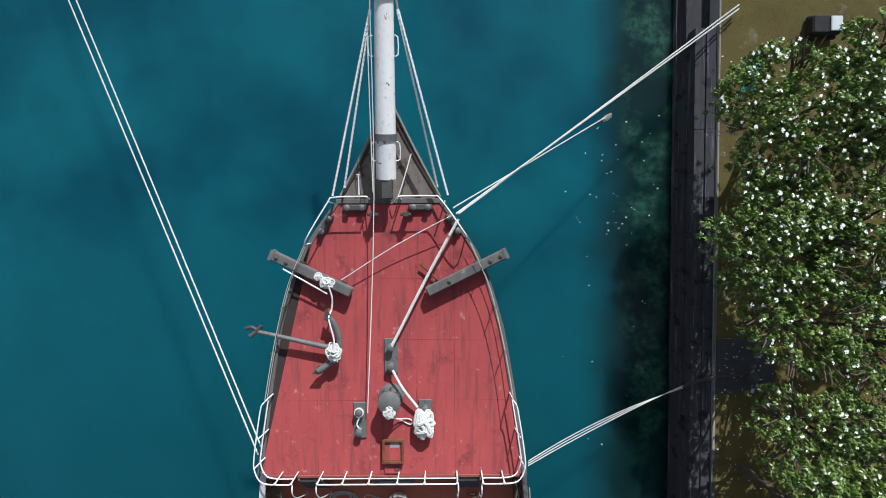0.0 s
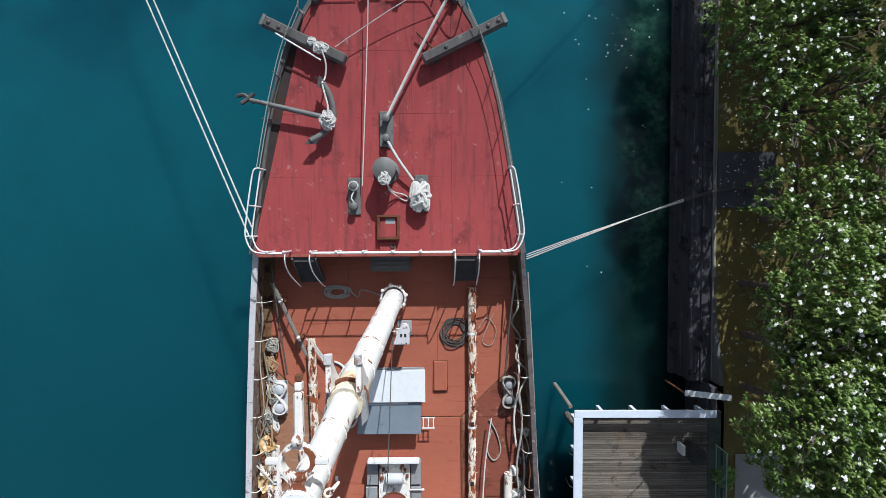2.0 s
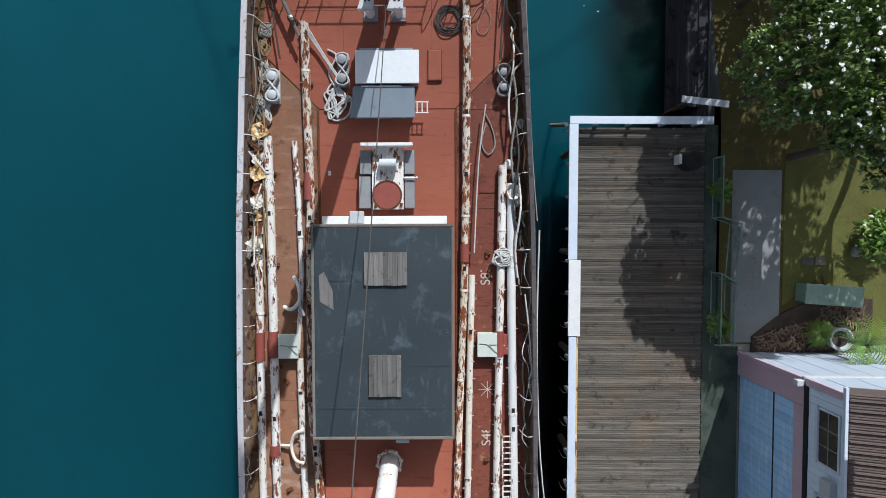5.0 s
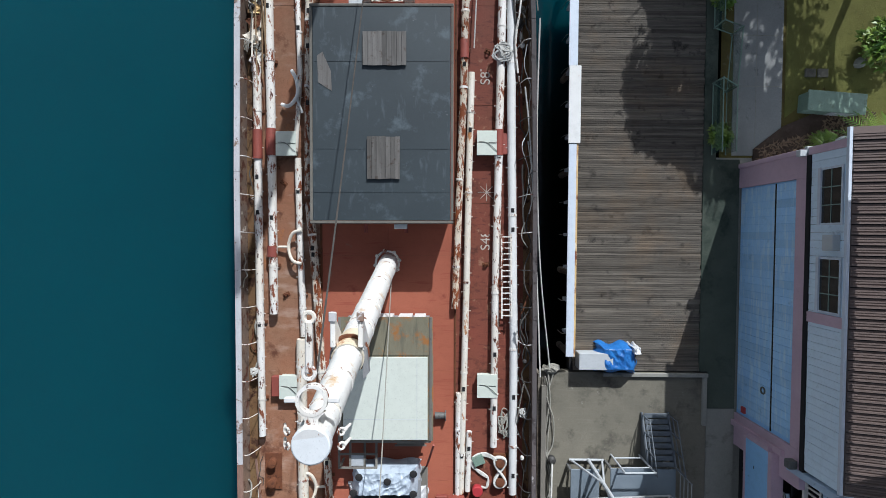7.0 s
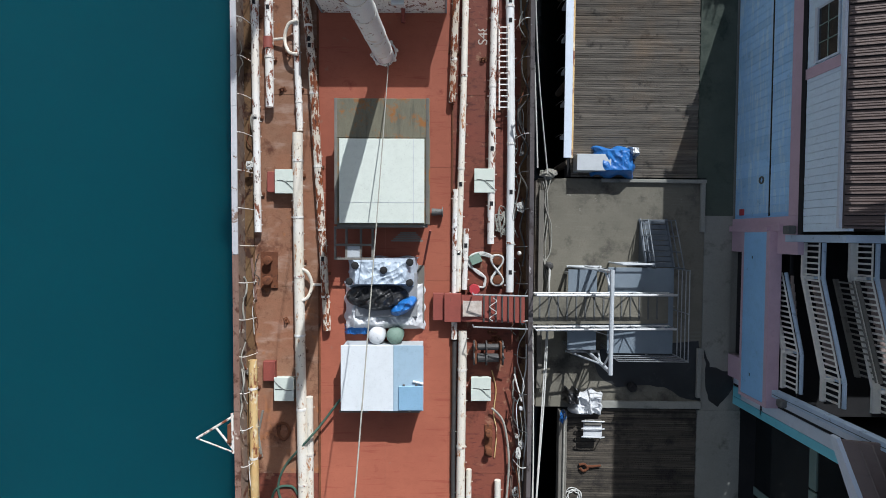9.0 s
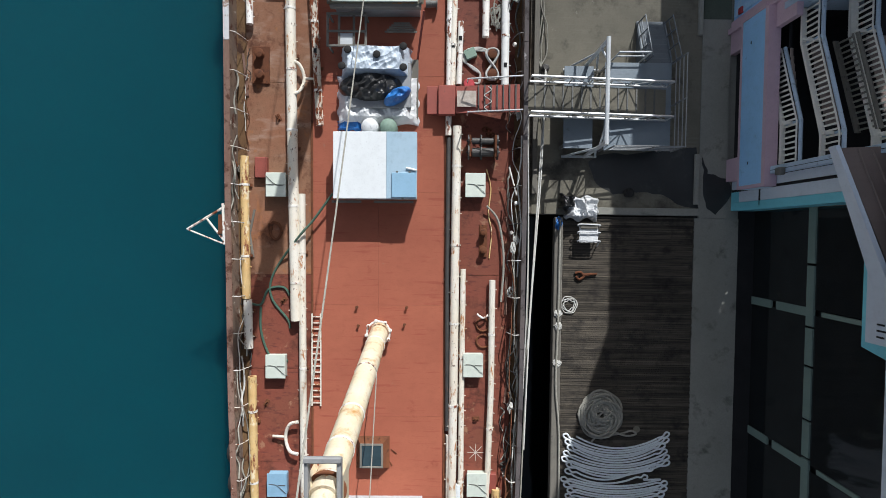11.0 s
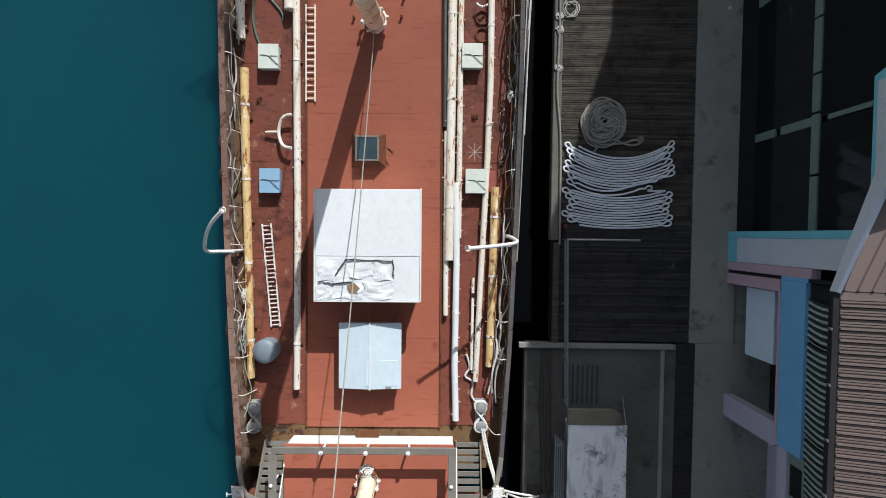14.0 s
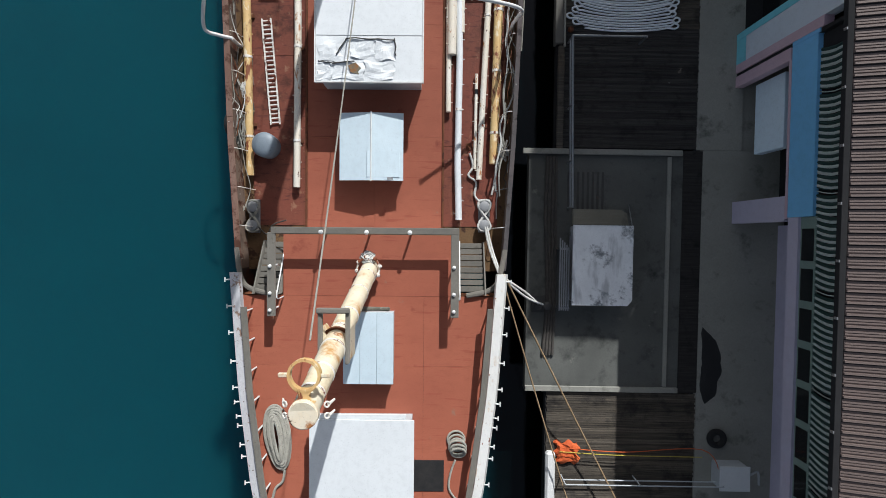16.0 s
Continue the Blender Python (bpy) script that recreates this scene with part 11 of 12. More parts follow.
def stair_flight(x0, x1, z0, z1):
    st = new("stair_flight")
    st.parent = house
    n = 10
    for k in range(n):
        y_ = -43.1 - 3.4 * k / n
        part("tread", cube(x0, x1, y_ - 0.35, y_, z0 - 0.1 + (z1 - z0) * (k + 1) / n, z0 - 0.04 + (z1 - z0) * (k + 1) / n), M["bay_tread"], st)
    part("foot_landing", cube(x0, x1, -43.05, -41.7, z0 - 0.12, z0 - 0.05), M["interior"], st)
    part("head_landing", cube(x0, x1, -48.0, -46.51, z1 - 0.12, z1 - 0.05), M["interior"], st)


stair_railing("stair_railing", 14.96, 14.98, (-43.0, -46.2, -47.8), 5.3, 6.38, M["cream_rail"], M["weathered_blue"])
stair_railing("stair_railing", 15.3, 15.48, (-41.72, -43.1, -46.9, -47.85), 7.0, 8.0, M["cream_rail"], M["weathered_blue"])
stair_railing("stair_railing", 16.3, 16.66, (-43.15, -46.85), 7.4, 8.2, M["wood_grey"], M["wood_grey"])
stair_railing("stair_railing", 16.72, 16.86, (-41.72, -43.05, -47.1, -48.0), 7.8, 8.9, M["cream_rail"], M["weathered_blue"], 0.26)
stair_flight(15.1, 15.2, 6.42, 7.05)
stair_flight(15.6, 16.15, 6.9, 7.9)
stair_flight(17.05, 18.6, 7.8, 8.9)
# pilaster between stair bay and glazed bay; from here aft the facade stands a little further back
AX, GX = 14.88, 15.93
wall(-48.21, -48.58, DOCK, 11.2, M["pale_wall"], "pilaster", AX - 0.04, AX + 0.4, "pale pilaster")
# Dark strip painted for the shadow of a cable or pipe.
wall(-48.59, -48.7, DOCK, 11.2, M["interior"], "wall_line", AX - 0.02, AX + 0.3, "dark upright line on the wall")
wall(-48.71, -49.2, 3.45, 11.2, M["pale_wall"], "pilaster", AX - 0.04, AX + 0.4, "pale pilaster")
wall(-48.71, -49.2, DOCK, 3.44, M["cyan"], "pilaster_foot", AX - 0.05, AX + 0.4, "turquoise foot")
wall(-49.21, -49.58, DOCK, 11.2, M["cyan"], "pilaster_edge", AX - 0.06, AX + 1.0, "turquoise edge strip")
gl = new("glazed_wall")
gl.parent = house
for y0, y1 in ((-53.7, -49.6), (-60.0, -53.95), (-64.5, -60.25)):
    for z0, z1 in ((DOCK, 6.6), (7.05, 12.5)):
        part("pane", cube(GX + 0.06, GX + 0.09, y0, y1, z0, z1), M["glass"], gl)
ys_ = (-49.45, -51.9, -54.45, -56.05, -58.25, -59.8, -62.25, -64.5)
for a, b in zip(ys_, ys_[1:]):
    part("mullion", cube(GX, GX + 0.1, b + 0.05, a - 0.05, 6.62, 7.04), M["mullion"], gl)
for y_ in (-53.84, -60.1):
    for z0, z1, w in ((2.8, 4.3, 0.18), (4.68, 6.6, 0.18), (7.5, 9.6, 0.09)):
        part("mullion", cube(GX + 0.01, GX + 0.11, y_ - w, y_ + w, z0, z1), M["mullion"], gl)
part("bay_step", cube(15.21, GX + 0.2, -64.5, -49.59, 2.4, DOCK - 0.02), M["interior"], gl)


def hanging_panel(pts, name, mat, x0, x1, label):
    """A flat board in the facade plane from (y, z) corners."""
    bm = bmesh.new()
    a = [bm.verts.new((x0, y, z)) for y, z in pts]
    b = [bm.verts.new((x1, y, z)) for y, z in pts]
    bm.faces.new(a)
    bm.faces.new(b[::-1])
    for k in range(len(pts)):
        bm.faces.new((a[k], a[(k + 1) % len(pts)], b[(k + 1) % len(pts)], b[k]))
    part(name, bm, mat, house, label)


hanging_panel([(-49.59, 10.8), (-49.59, 11.55), (-52.3, 12.3), (-54.85, 12.6), (-54.6, 11.7), (-54.4, 10.8)], "hanging_sign", M["cyan"], AX + 0.02, AX + 0.1, "turquoise border of the hanging board")
hanging_panel([(-49.6, 11.0), (-49.6, 11.5), (-52.3, 12.25), (-54.2, 12.5), (-54.2, 11.0)], "hanging_board", M["pale_wall"], AX - 0.02, AX + 0.015, "pale hanging board")
hanging_panel([(-59.6, 10.93), (-59.35, 11.6), (-59.0, 12.6), (-61.5, 12.1), (-64.5, 11.3), (-64.5, 10.93)], "hanging_sign", M["cyan"], AX + 0.02, AX + 0.1, "turquoise border of the hanging board")
hanging_panel([(-59.8, 11.13), (-59.8, 12.5), (-61.5, 12.0), (-64.5, 11.25), (-64.5, 11.13)], "hanging_board", M["pale_wall"], AX - 0.02, AX + 0.015, "pale hanging board")
for y_, h_ in ((-53.55, 0.3), (-53.75, 0.36), (-53.95, 0.3), (-60.2, 0.3), (-60.4, 0.36), (-60.6, 0.3)):
    part("sign_bar", cube(AX - 0.03, AX - 0.021, y_ - 0.03, y_ + 0.03, 11.45, 11.45 + h_), M["interior"], house, "dark lettering bar")
# pilaster and pink frame aft of the glazing
wall(-64.47, -64.76, DOCK, 10.6, M["cyan"], "pilaster_edge", AX - 0.06, AX + 1.0, "turquoise edge strip")
wall(-64.77, -65.86, 3.55, 10.6, M["pale_wall"], "pilaster", AX - 0.04, AX + 0.4, "pale pilaster")
wall(-64.77, -65.86, DOCK, 3.54, M["cyan"], "pilaster_foot", AX - 0.05, AX + 0.4, "turquoise foot")
wall(-65.87, -66.25, DOCK, 8.5, M["pink"], "frame_post", AX - 0.06, AX + 0.3, "dusty pink post")
wall(-66.26, -66.4, DOCK, 9.5, M["interior"], "wall_line", AX + 0.0, AX + 0.3, "dark upright line on the wall")
wall(-66.41, -66.9, DOCK, 6.7, M["pink"], "frame_post", AX - 0.06, AX + 0.3, "dusty pink post")
wall(-66.41, -73.05, 6.78, 8.2, M["sky_blue"], "fascia", AX - 0.04, AX + 0.2, "bright blue fascia panel")
wall(-66.2, -66.4, 6.78, 8.3, M["sky_blue"], "fascia_end", AX - 0.045, AX - 0.005, "bright blue fascia panel")
wall(-66.9, -73.1, 6.62, 6.77, M["pink"], "fascia_border", AX - 0.05, AX + 0.2, "dusty pink border")
wall(-72.2, -73.2, DOCK, 6.61, M["lilac"], "column", AX - 0.05, AX + 0.4, "lilac column")
part("porch_back", cube(17.0, 17.2, -73, -66.5, DOCK, 8.4), M["interior"], house)
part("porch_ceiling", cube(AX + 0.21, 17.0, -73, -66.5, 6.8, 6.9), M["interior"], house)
part("counter", cube(15.3, 15.7, -70.1, -67.0, 3.6, 5.65, 0.02), M["siding"], house, "pale blue counter front")
wall(-73.06, -92.0, 6.85, 7.45, M["lilac"], "band", AX - 0.05, AX + 0.2, "lilac band")
wall(-73.26, -92.0, DOCK, 7.19, M["lilac"], "wall", 17.0, 17.2, "lilac wall deep in the porch")
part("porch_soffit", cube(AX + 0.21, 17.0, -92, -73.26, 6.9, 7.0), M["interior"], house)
wall(-73.06, -92.0, 7.46, 8.3, M["mullion"], "clerestory", AX + 0.05, AX + 0.2)
for k in range(11):
    y_ = -73.5 - 1.5 * k
    part("clerestory_pane", cube(AX + 0.03, AX + 0.045, y_ - 1.2, y_, 7.55, 8.2), M["glass"], house)
# striped louvre awning under the eave
aw = new("awning")
aw.parent = house
part("backing", cube(AX + 0.15, AX + 0.25, -92.0, -66.45, 8.1, 10.9), M["interior"], aw)
rnd = random.Random(3)
y_ = -66.95
k = 0
while y_ > -90:
    gap = k % 15 == 6
    for m_, off, wd in ((M["awning_dark"], 0.0, 0.125), (M["awning_pale"], -0.125, 0.11)):
        bm = bmesh.new()
        y0 = y_ + off
        n = 5
        w1 = wd * (0.35 if gap else 1)
        last = None
        for j in range(n + 1):
            f_ = j / n
            x_ = AX + 0.1 - 0.1 * f_
            z_ = 8.2 + 1.9 * f_
            yy = y0 - 0.16 * math.sin(math.pi * f_) + 0.05 * math.sin(k * 0.9) * f_
            ring = [bm.verts.new(p) for p in ((x_, yy, z_), (x_ - 0.05, yy - w1 / 2, z_ + 0.02), (x_, yy - w1, z_), (x_ + 0.05, yy - w1 / 2, z_))]
            if last:
                for q in range(4):
                    bm.faces.new((last[q], ring[q], ring[(q + 1) % 4], last[(q + 1) % 4]))
            else:
                bm.faces.new(ring[::-1])
            last = ring
        bm.faces.new(last)
        part("awning_strip", bm, m_, aw)
    y_ -= 0.24
    k += 1
# eaves roofs: splayed back round the glazed bay, straight beyond
EZ = 11.5
roof_slab([(13.62, -92.0), (24.0, -92.0), (24.0, -66.4), (13.62, -66.4)], lambda x, y: EZ + 0.3 * (x - 13.62), 0, "roof", "brown ribbed metal roof", 0.36)
part("gutter", cube(13.40, 13.6, -92.0, -66.4, EZ - 0.18, EZ + 0.02, 0.01), M["interior"], house, "black gutter")
for k in range(14):
    part("gutter_bracket", cube(13.36, 13.4, -67.6 - 1.75 * k, -67.52 - 1.75 * k, EZ - 0.1, EZ + 0.03), M["metal"], house)
bm = bmesh.new()
prism(bm, [(13.65, -66.38), (24, -66.38), (24, -61.2), (15.35, -61.6)], lambda x, y: EZ - 0.08 + 0.3 * (x - 13.62), lambda x, y: EZ + 0.02 + 0.3 * (x - 13.62))
part("splay_roof", bm, M["roof_metal"], house, "splayed brown metal roof")
bm = bmesh.new()
prism(bm, [(15.05, -52.4), (24, -53.0), (24, -47.9), (13.45, -48.0)], lambda x, y: EZ - 0.08 + 0.3 * (x - 13.5), lambda x, y: EZ + 0.02 + 0.3 * (x - 13.5))
part("splay_roof", bm, M["roof_metal"], house, "splayed brown metal roof")
for k in range(1, 9):
    for (xa, ya), (xb, yb), x_base in (((13.55, -48.05), (15.1, -52.45), 13.5), ((15.4, -61.65), (13.7, -66.35), 13.62)):
        bm = bmesh.new()
        o_ = 0.36 * k
        rod(bm, (xa + o_, ya, EZ + 0.03 + 0.3 * (xa + o_ - x_base)), (xb + o_, yb, EZ + 0.03 + 0.3 * (xb + o_ - x_base)), 0.045, seg=6)
        part("roof_rib", bm, M["roof_metal"], house)
for (xa, ya), (xb, yb) in (((13.4, -47.9), (15.0, -52.45)), ((15.3, -61.6), (13.6, -66.45))):
    bm = bmesh.new()
    d_ = Vector((xb - xa, yb - ya, 0))
    n_ = Vector((d_.y, -d_.x, 0)).normalized() * 0.14
    prism(bm, [(xa, ya), (xb, yb), (xb + n_.x, yb + n_.y), (xa + n_.x, ya + n_.y)], lambda x, y: EZ - 0.25, lambda x, y: EZ + 0.05 + 0.3 * max(0, x - 13.6))
    part("splay_trim", bm, M["pale_wall"], house, "pale eave trim")
bm = bmesh.new()
prism(bm, [(15.9, -61.55), (24, -61.15), (24, -53.05), (15.9, -52.5)], lambda x, y: 12.6, lambda x, y: 12.75 + 0.3 * (x - 15.9))
part("bay_roof", bm, M["roof_metal"], house, "brown metal roof over the glazed bay")
# body of the building behind the facade
part("core", cube(22.3, 40, -92, -41.5, DOCK, 12.0), M["pale_wall"], house)
part("core", cube(FX + 0.3, 40, -41.2, -28.95, DOCK, 7.35), M["interior"], house)
part("core", cube(GX + 0.3, 22.2, -64.2, -50.2, DOCK, 11.0), M["interior"], house)
part("core", cube(17.3, 22.2, -92, -64.3, DOCK, 11.0), M["interior"], house)
part("canopy", cube(15.3, 16.9, -41.0, -39.8, 7.8, 7.95, 0.02), M["siding"], house)
# unseen screen added to shade the piers: low towards the garden, gabled high aft
front = [(-28.4, 11.75), (-28.4, 15.1), (-38.0, 15.1), (-38.0, 23.85), (-48.9, 23.85), (-63.4, 13.6), (-63.4, 12.35), (-41.6, 12.35), (-41.6, 11.8)]
hanging_panel(front, "shade_screen", M["pale_wall"], 14.42, 14.6, "pale unseen screen added over the eave to cast shade")
for (ya, za), (yb, zb) in zip(front[1:5], front[2:6]):
    bm = bmesh.new()
    rod(bm, (14.51, ya, za + 0.05), (14.51, yb, zb + 0.05), 0.13, seg=8)
    part("coping", bm, M["pink"], house, "dusty pink coping")
for k in range(17):
    y_ = -29.3 - 2.1 * k
    if y_ < -62.5:
        break
    top = 15.0 if y_ > -38 else (23.7 if y_ > -48.9 else 23.7 + (y_ + 48.9) * 0.707)
    part("batten", cube(14.40, 14.418, y_ - 0.06, y_ + 0.06, 12.75, top), M["siding"], house)
    if top > 16:
        part("stay_post", cube(14.6, 14.75, y_ - 0.08, y_ + 0.08, 12.4, top - 0.2), M["metal"], house)
# unseen ledges added to stop sun leaking under the screen
for x0, x1, y0, y1, z_ in ((14.6, 15.35, -41.6, -28.4, 11.8), (14.6, 15.35, -41.6, -40.0, 12.5), (14.6, 16.3, -63.4, -48.01, 12.5)):
    part("shade_ledge", cube(x0, x1, y0, y1, z_, z_ + 0.1), M["pale_wall"], house, "unseen ledge added behind the screen to block sun")
# unseen canopy added on tie beams and back posts, blocking sun on the pier
canopy = part("sun_canopy", cube(16.4, 20.6, -42.6, -31.0, 17.0, 17.1), M["roof_metal"], house, "unseen brown canopy added to shade the pier")
for y_ in (-41.6, -38.3):
    part("tie_beam", cube(14.6, 19.9, y_ - 0.06, y_ + 0.06, 16.82, 16.995), M["metal"], canopy)
for y_ in (-41.6, -36.4, -31.2):
    part("back_post", cube(19.75, 19.9, y_ - 0.07, y_ + 0.07, 11.2, 16.995), M["metal"], canopy)


# ---- flowering trees over the lawn ----
def leaf_tuft(verts, faces, c, size, rnd, tilt):
    """A rosette of long pointed leaves."""
    n = rnd.randint(9, 13)
    a0 = rnd.uniform(0, 6.28)
    for k in range(n):
        a = a0 + 6.283 * k / n + rnd.uniform(-0.2, 0.2)
        L = size * rnd.uniform(0.7, 1.1)
        w = L * rnd.uniform(0.13, 0.19)
        up = rnd.uniform(-0.25, 0.55)
        dx, dy = math.cos(a), math.sin(a)
        sx, sy = -dy, dx
        b = len(verts)
        z1, z2 = L * 0.5 * up + 0.03, L * up * 0.7 - 0.05
        verts += [(c[0] + dx * L * 0.08, c[1] + dy * L * 0.08, c[2]),
                  (c[0] + dx * L * 0.55 + sx * w, c[1] + dy * L * 0.55 + sy * w, c[2] + z1 + tilt[0] * 0.1),
                  (c[0] + dx * L * 0.55 - sx * w, c[1] + dy * L * 0.55 - sy * w, c[2] + z1 - tilt[0] * 0.1),
                  (c[0] + dx * L, c[1] + dy * L, c[2] + z2)]
        faces += [(b, b + 1, b + 2), (b + 1, b + 3, b + 2)]


def blossom(verts, faces, c, size, rnd):
    """A round head of five-petalled flowers."""
    for _ in range(rnd.randint(6, 10)):
        a, q = rnd.uniform(0, 6.28), size * math.sqrt(rnd.random())
        o = (c[0] + q * math.cos(a), c[1] + q * math.sin(a), c[2] + size * 0.5 * (1 - (q / size) ** 2) + rnd.uniform(0, 0.02))
        r = size * rnd.uniform(0.5, 0.72)
        b = len(verts)
        verts.append((o[0], o[1], o[2]))
        a0 = rnd.uniform(0, 6.28)
        for k in range(10):
            e = a0 + 6.283 * k / 10
            rr = r * (1.0 if k % 2 == 0 else 0.62)
            verts.append((o[0] + rr * math.cos(e), o[1] + rr * math.sin(e), o[2] + 0.3 * rr))
        faces += [(b, b + 1 + k, b + 1 + (k + 1) % 10) for k in range(10)]


def raw_part(name, verts, faces, mat, parent, label=""):
    me = bpy.data.meshes.new(name)
    me.from_pydata(verts, [], faces)
    me.materials.append(mat)
    ob = new(name, me)
    ob.parent = parent
    return tagged(ob, label)


def flowering_tree(x, y, rx, ry, top, seed, dens=1.0, flower=0.15, bare=0.0):
    rnd = random.Random(seed)
    z0 = ground_z(x, y)
    t = thing("tree", "low spreading tree with glossy leaves and white blossom clusters", "tree", x, y, z0, on=HERE, group="flowering trees")
    h = top - z0
    bm = bmesh.new()
    tube(bm, [(0, 0, -0.1), (0.1, 0.05, h * 0.2), (-0.05, 0.1, h * 0.38)], 0.2, 9, 4, 0.15)
    part("trunk", bm, M["bark"], t, smooth=True)
    tips = []
    bm = bmesh.new()
    nl = 9
    for k in range(nl):
        a = 6.283 * k / nl + rnd.uniform(-0.3, 0.3)
        f_ = rnd.uniform(0.45, 0.95)
        mid = Vector((rx * 0.4 * f_ * math.cos(a), ry * 0.4 * f_ * math.sin(a), h * rnd.uniform(0.5, 0.62)))
        end = Vector((rx * 0.8 * f_ * math.cos(a), ry * 0.8 * f_ * math.sin(a), h * rnd.uniform(0.68, 0.85)))
        tube(bm, [(-0.05, 0.1, h * 0.36), mid * 0.6 + Vector((0, 0, h * 0.18)), mid, end], 0.1, 6, 3, 0.045)
        for j in range(4):
            b = a + rnd.uniform(-0.7, 0.7)
            e2 = end + Vector((rx * 0.3 * math.cos(b), ry * 0.3 * math.sin(b), h * rnd.uniform(0.02, 0.14)))
            base = mid.lerp(end, rnd.uniform(0.3, 1.0))
            tube(bm, [base, base.lerp(e2, 0.5) + Vector((rnd.uniform(-0.15, 0.15), rnd.uniform(-0.15, 0.15), 0.1)), e2], 0.045, 5, 3, 0.02)
            tips.append(e2)
    part("limb", bm, M["bark"], t)
    lv, lf, fv, ff = [], [], [], []
    n = int(rx * ry * 78 * dens)
    for k in range(n):
        r = math.sqrt(rnd.random())
        a = rnd.uniform(0, 6.283)
        px, py = rx * r * math.cos(a), ry * r * math.sin(a)
        wob = noise.noise(Vector((px * 0.55 + seed * 3.1, py * 0.55, seed)))
        hole = noise.noise(Vector((px * 0.9 + seed, py * 0.9 - seed, 4.2)))
        edge = 1.0 + 0.18 * math.sin(3 * a + seed) + 0.12 * math.sin(7 * a)
        if r > edge or hole > 0.30 - bare:
            continue
        dome = math.sqrt(max(0.0, 1 - (r / 1.15) ** 2))
        deep = rnd.random() ** 1.5 * 1.5
        z = h * (0.60 + 0.34 * dome) + wob * 0.6 - deep
        leaf_tuft(lv, lf, (px, py, z), rnd.uniform(0.15, 0.26), rnd, (rnd.uniform(-1, 1),))
        if deep < 0.55 and rnd.random() < flower * 1.7:
            blossom(fv, ff, (px, py, z + 0.16), rnd.choice((0.045, 0.055, 0.064, 0.075)), rnd)
    raw_part("crown", lv, lf, M["leaf"], t, "open crown of glossy green leaf tufts")
    raw_part("blossom", fv, ff, M["petal"], t, "white blossom clusters")
    return t


flowering_tree(15.0, 4.9, 3.7, 3.3, 7.3, 1, 1.50)
flowering_tree(18.8, 6.2, 3.2, 3.2, 7.6, 2, 1.40)
flowering_tree(14.2, -0.2, 3.1, 3.1, 7.4, 3, 1.50)
flowering_tree(18.4, 0.3, 3.2, 3.6, 7.4, 4, 1.25, 0.12)
flowering_tree(15.6, -4.0, 2.9, 2.3, 7.3, 5, 1.05, 0.1)
flowering_tree(19.2, -5.2, 3.2, 3.4, 7.6, 6, 1.00, 0.1, 0.06)
flowering_tree(15.9, -8.6, 2.9, 2.6, 7.6, 7, 1.25)
flowering_tree(19.0, -10.6, 3.2, 3.3, 10.0, 8, 1.90, 0.15, -0.1)
flowering_tree(14.9, -11.8, 3.0, 2.9, 10.6, 9, 2.2, 0.15, -0.12)
flowering_tree(14.6, -16.7, 3.1, 3.3, 10.9, 10, 2.2, 0.14, -0.1)
flowering_tree(14.9, -14.3, 2.3, 2.2, 10.5, 17, 2.0, 0.14, -0.12)
flowering_tree(18.0, -15.8, 3.2, 3.6, 10.8, 11, 1.6, 0.14)
flowering_tree(16.9, -19.4, 2.4, 2.0, 10.9, 12, 2.0, 0.13)
flowering_tree(20.2, -18.6, 2.4, 2.1, 10.4, 16, 1.3, 0.13)
flowering_tree(22.6, 2.0, 3.2, 4.0, 7.6, 14, 0.8)


def shrub(x, y, r, h, seed, label):
    rnd = random.Random(seed)
    t = thing("shrub", label, "shrub", x, y, DOCK, on=HERE, group="garden shrubs")
    lv, lf = [], []
    for k in range(int(60 * r)):
        a, q = rnd.uniform(0, 6.28), math.sqrt(rnd.random()) * r
        leaf_tuft(lv, lf, (q * math.cos(a), q * math.sin(a), h * (0.5 + 0.5 * (1 - (q / r) ** 2)) - rnd.random() * 0.3), rnd.uniform(0.25, 0.5), rnd, (rnd.uniform(-1, 1),))
    raw_part("foliage", lv, lf, M["shrub"], t)
    bm = bmesh.new()
    for k in range(5):
        rod(bm, (0, 0, -0.1), (rnd.uniform(-r, r) * 0.6, rnd.uniform(-r, r) * 0.6, h * 0.7), 0.025, 0.012, 5)
    part("stems", bm, M["bark"], t)


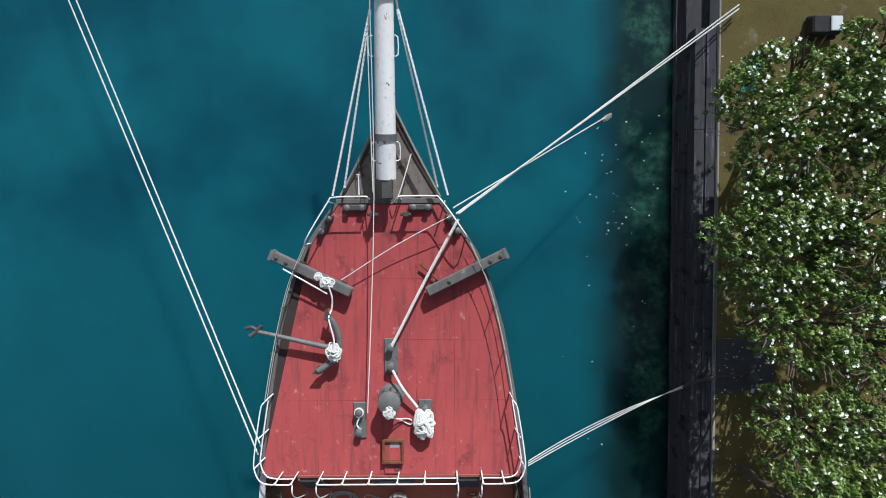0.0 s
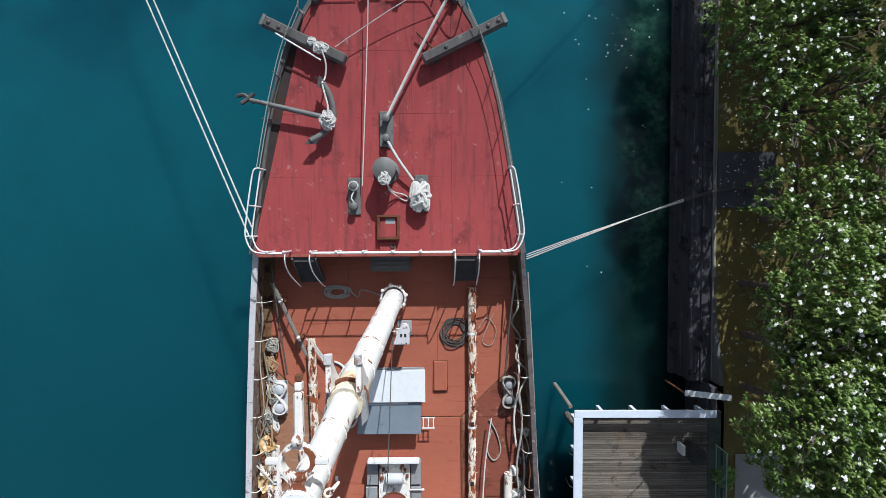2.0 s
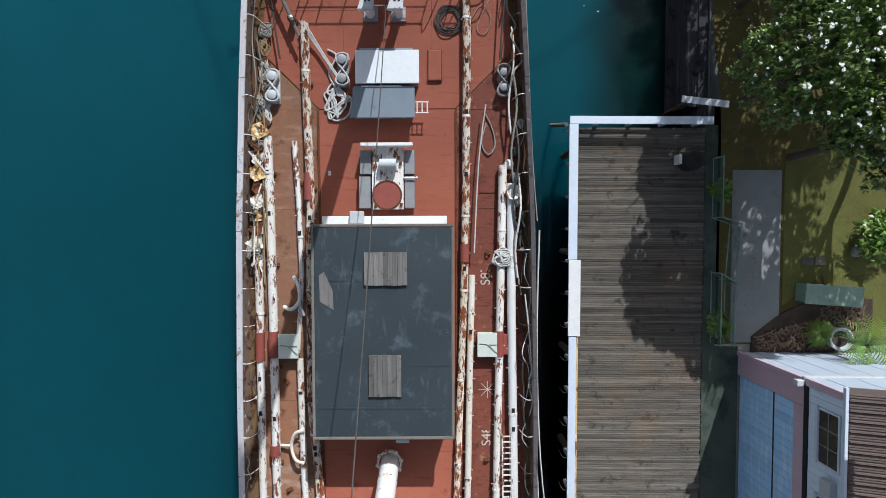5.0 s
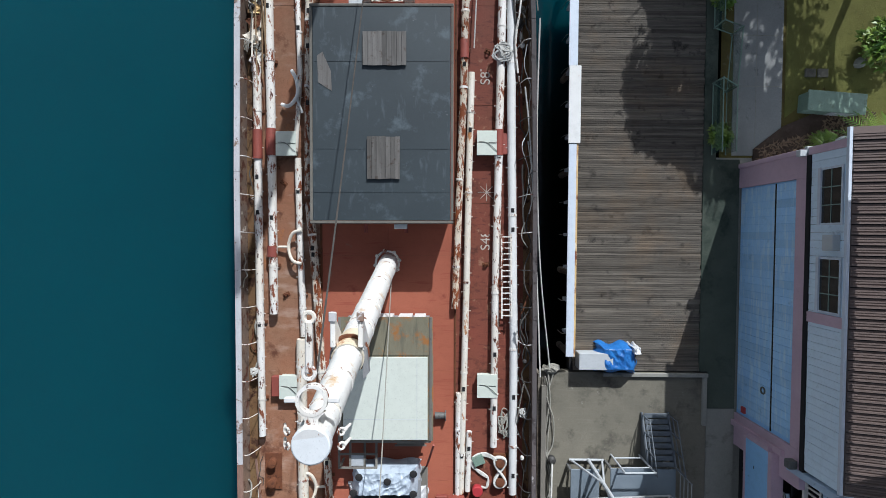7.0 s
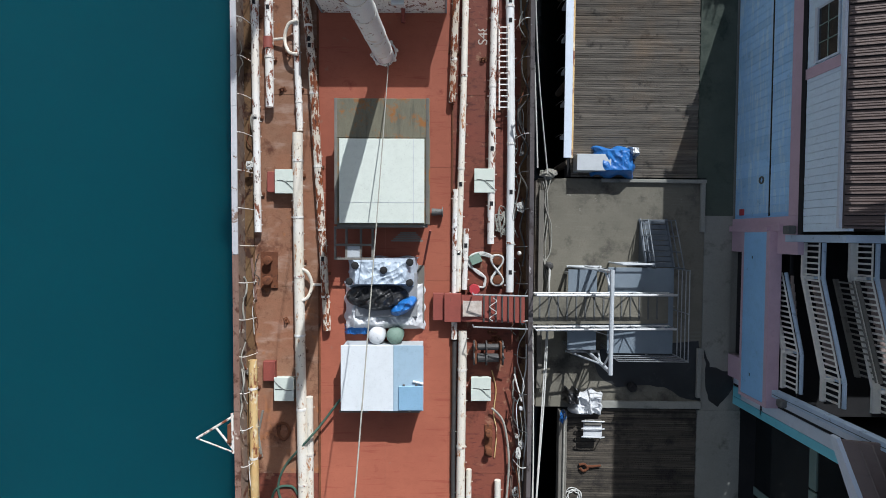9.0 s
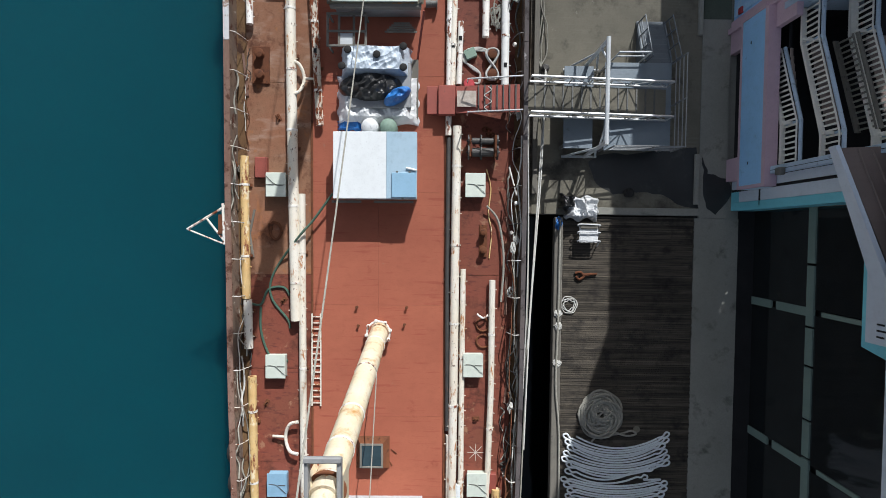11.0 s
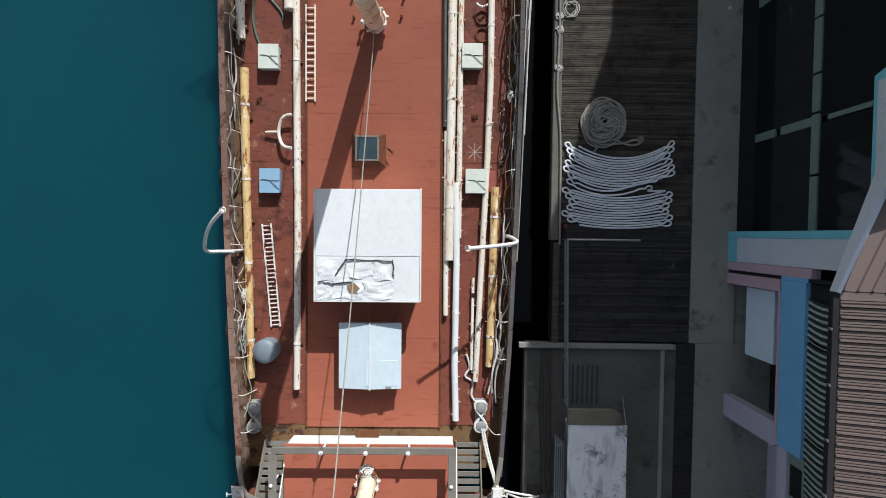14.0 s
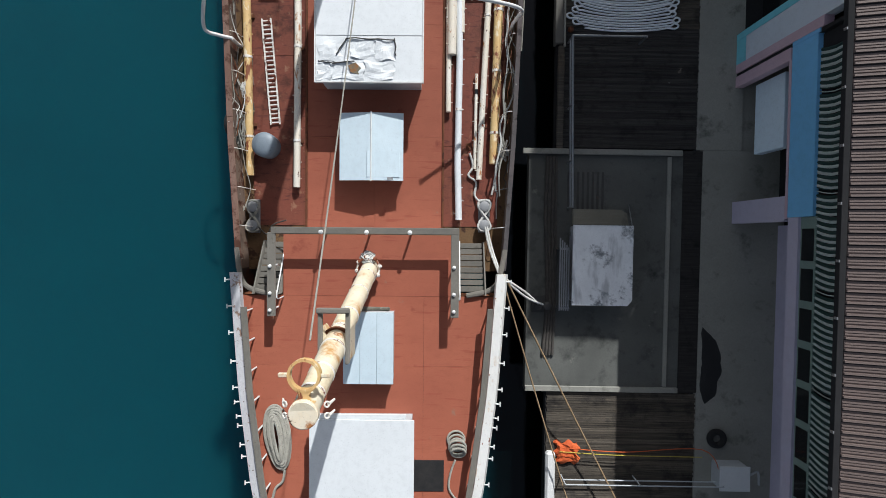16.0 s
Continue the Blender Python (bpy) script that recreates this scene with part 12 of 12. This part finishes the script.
def palm(x, y, h, seed, reach=1.0):
    rnd = random.Random(seed)
    t = thing("palm", "small palm with arching green fronds by the building", "palm", x, y, DOCK, on=HERE)
    bm = bmesh.new()
    rod(bm, (0, 0, -0.1), (0.03, 0.05, h), 0.13, 0.1, 10)
    part("stem", bm, M["bark"], t, smooth=True)
    for k in range(13):
        a = 6.283 * k / 13 + rnd.uniform(-0.2, 0.2)
        L = reach * rnd.uniform(0.95, 1.35)
        lift = rnd.uniform(0.1, 0.6)
        lv, lf = [], []
        for j in range(15):
            f_ = (j + 1) / 15
            r_ = L * f_
            z_ = h + lift * math.sin(2.4 * f_) - 0.5 * f_ * f_
            for s_ in (-1, 1):
                w = 0.42 * math.sin(min(3.0, 0.5 + 2.6 * f_))
                c_, d_ = math.cos(a), math.sin(a)
                tip = (c_ * (r_ + 0.22) - s_ * d_ * w, d_ * (r_ + 0.22) + s_ * c_ * w, z_ - 0.12)
                b = len(lv)
                lv += [(c_ * r_, d_ * r_, z_), (c_ * (r_ + 0.07), d_ * (r_ + 0.07), z_ + 0.01), tip]
                lf.append((b, b + 1, b + 2))
        raw_part("frond", lv, lf, M["shrub"], t)


palm(19.1, -28.0, 2.1, 51, 1.25)
palm(18.25, -27.75, 0.4, 52, 0.5)
shrub(21.0, -23.2, 1.1, 1.2, 43, "green shrub at the edge of the grass")
shrub(13.55, -21.0, 0.4, 0.5, 45, "green climber behind the glass fence")
shrub(13.55, -27.4, 0.4, 0.5, 46, "green climber behind the glass fence")
# dry leaves and fallen petals on lawn and slab
rnd = random.Random(99)
lv, lf = [], []
for k in range(900):
    x, y = rnd.uniform(13.7, 22), rnd.uniform(-16, 9)
    z = (1.85 if 13.6 < x < 16.5 and -8.05 < y < -5.3 else ground_z(x, y) + 0.06)
    r = rnd.uniform(0.02, 0.06)
    a = rnd.uniform(0, 6.28)
    b = len(lv)
    lv += [(x + r * math.cos(a + q * 1.571), y + r * 0.7 * math.sin(a + q * 1.571), z + 0.01 * (q % 2)) for q in range(4)]
    lf.append((b, b + 1, b + 2, b + 3))
me = bpy.data.meshes.new("fallen_petals")
me.from_pydata(lv, [], lf)
me.materials.append(M["petal"])
tagged(new("fallen_petals", me), "fallen white petals strewn on the lawn", "petals", kind="stuff")
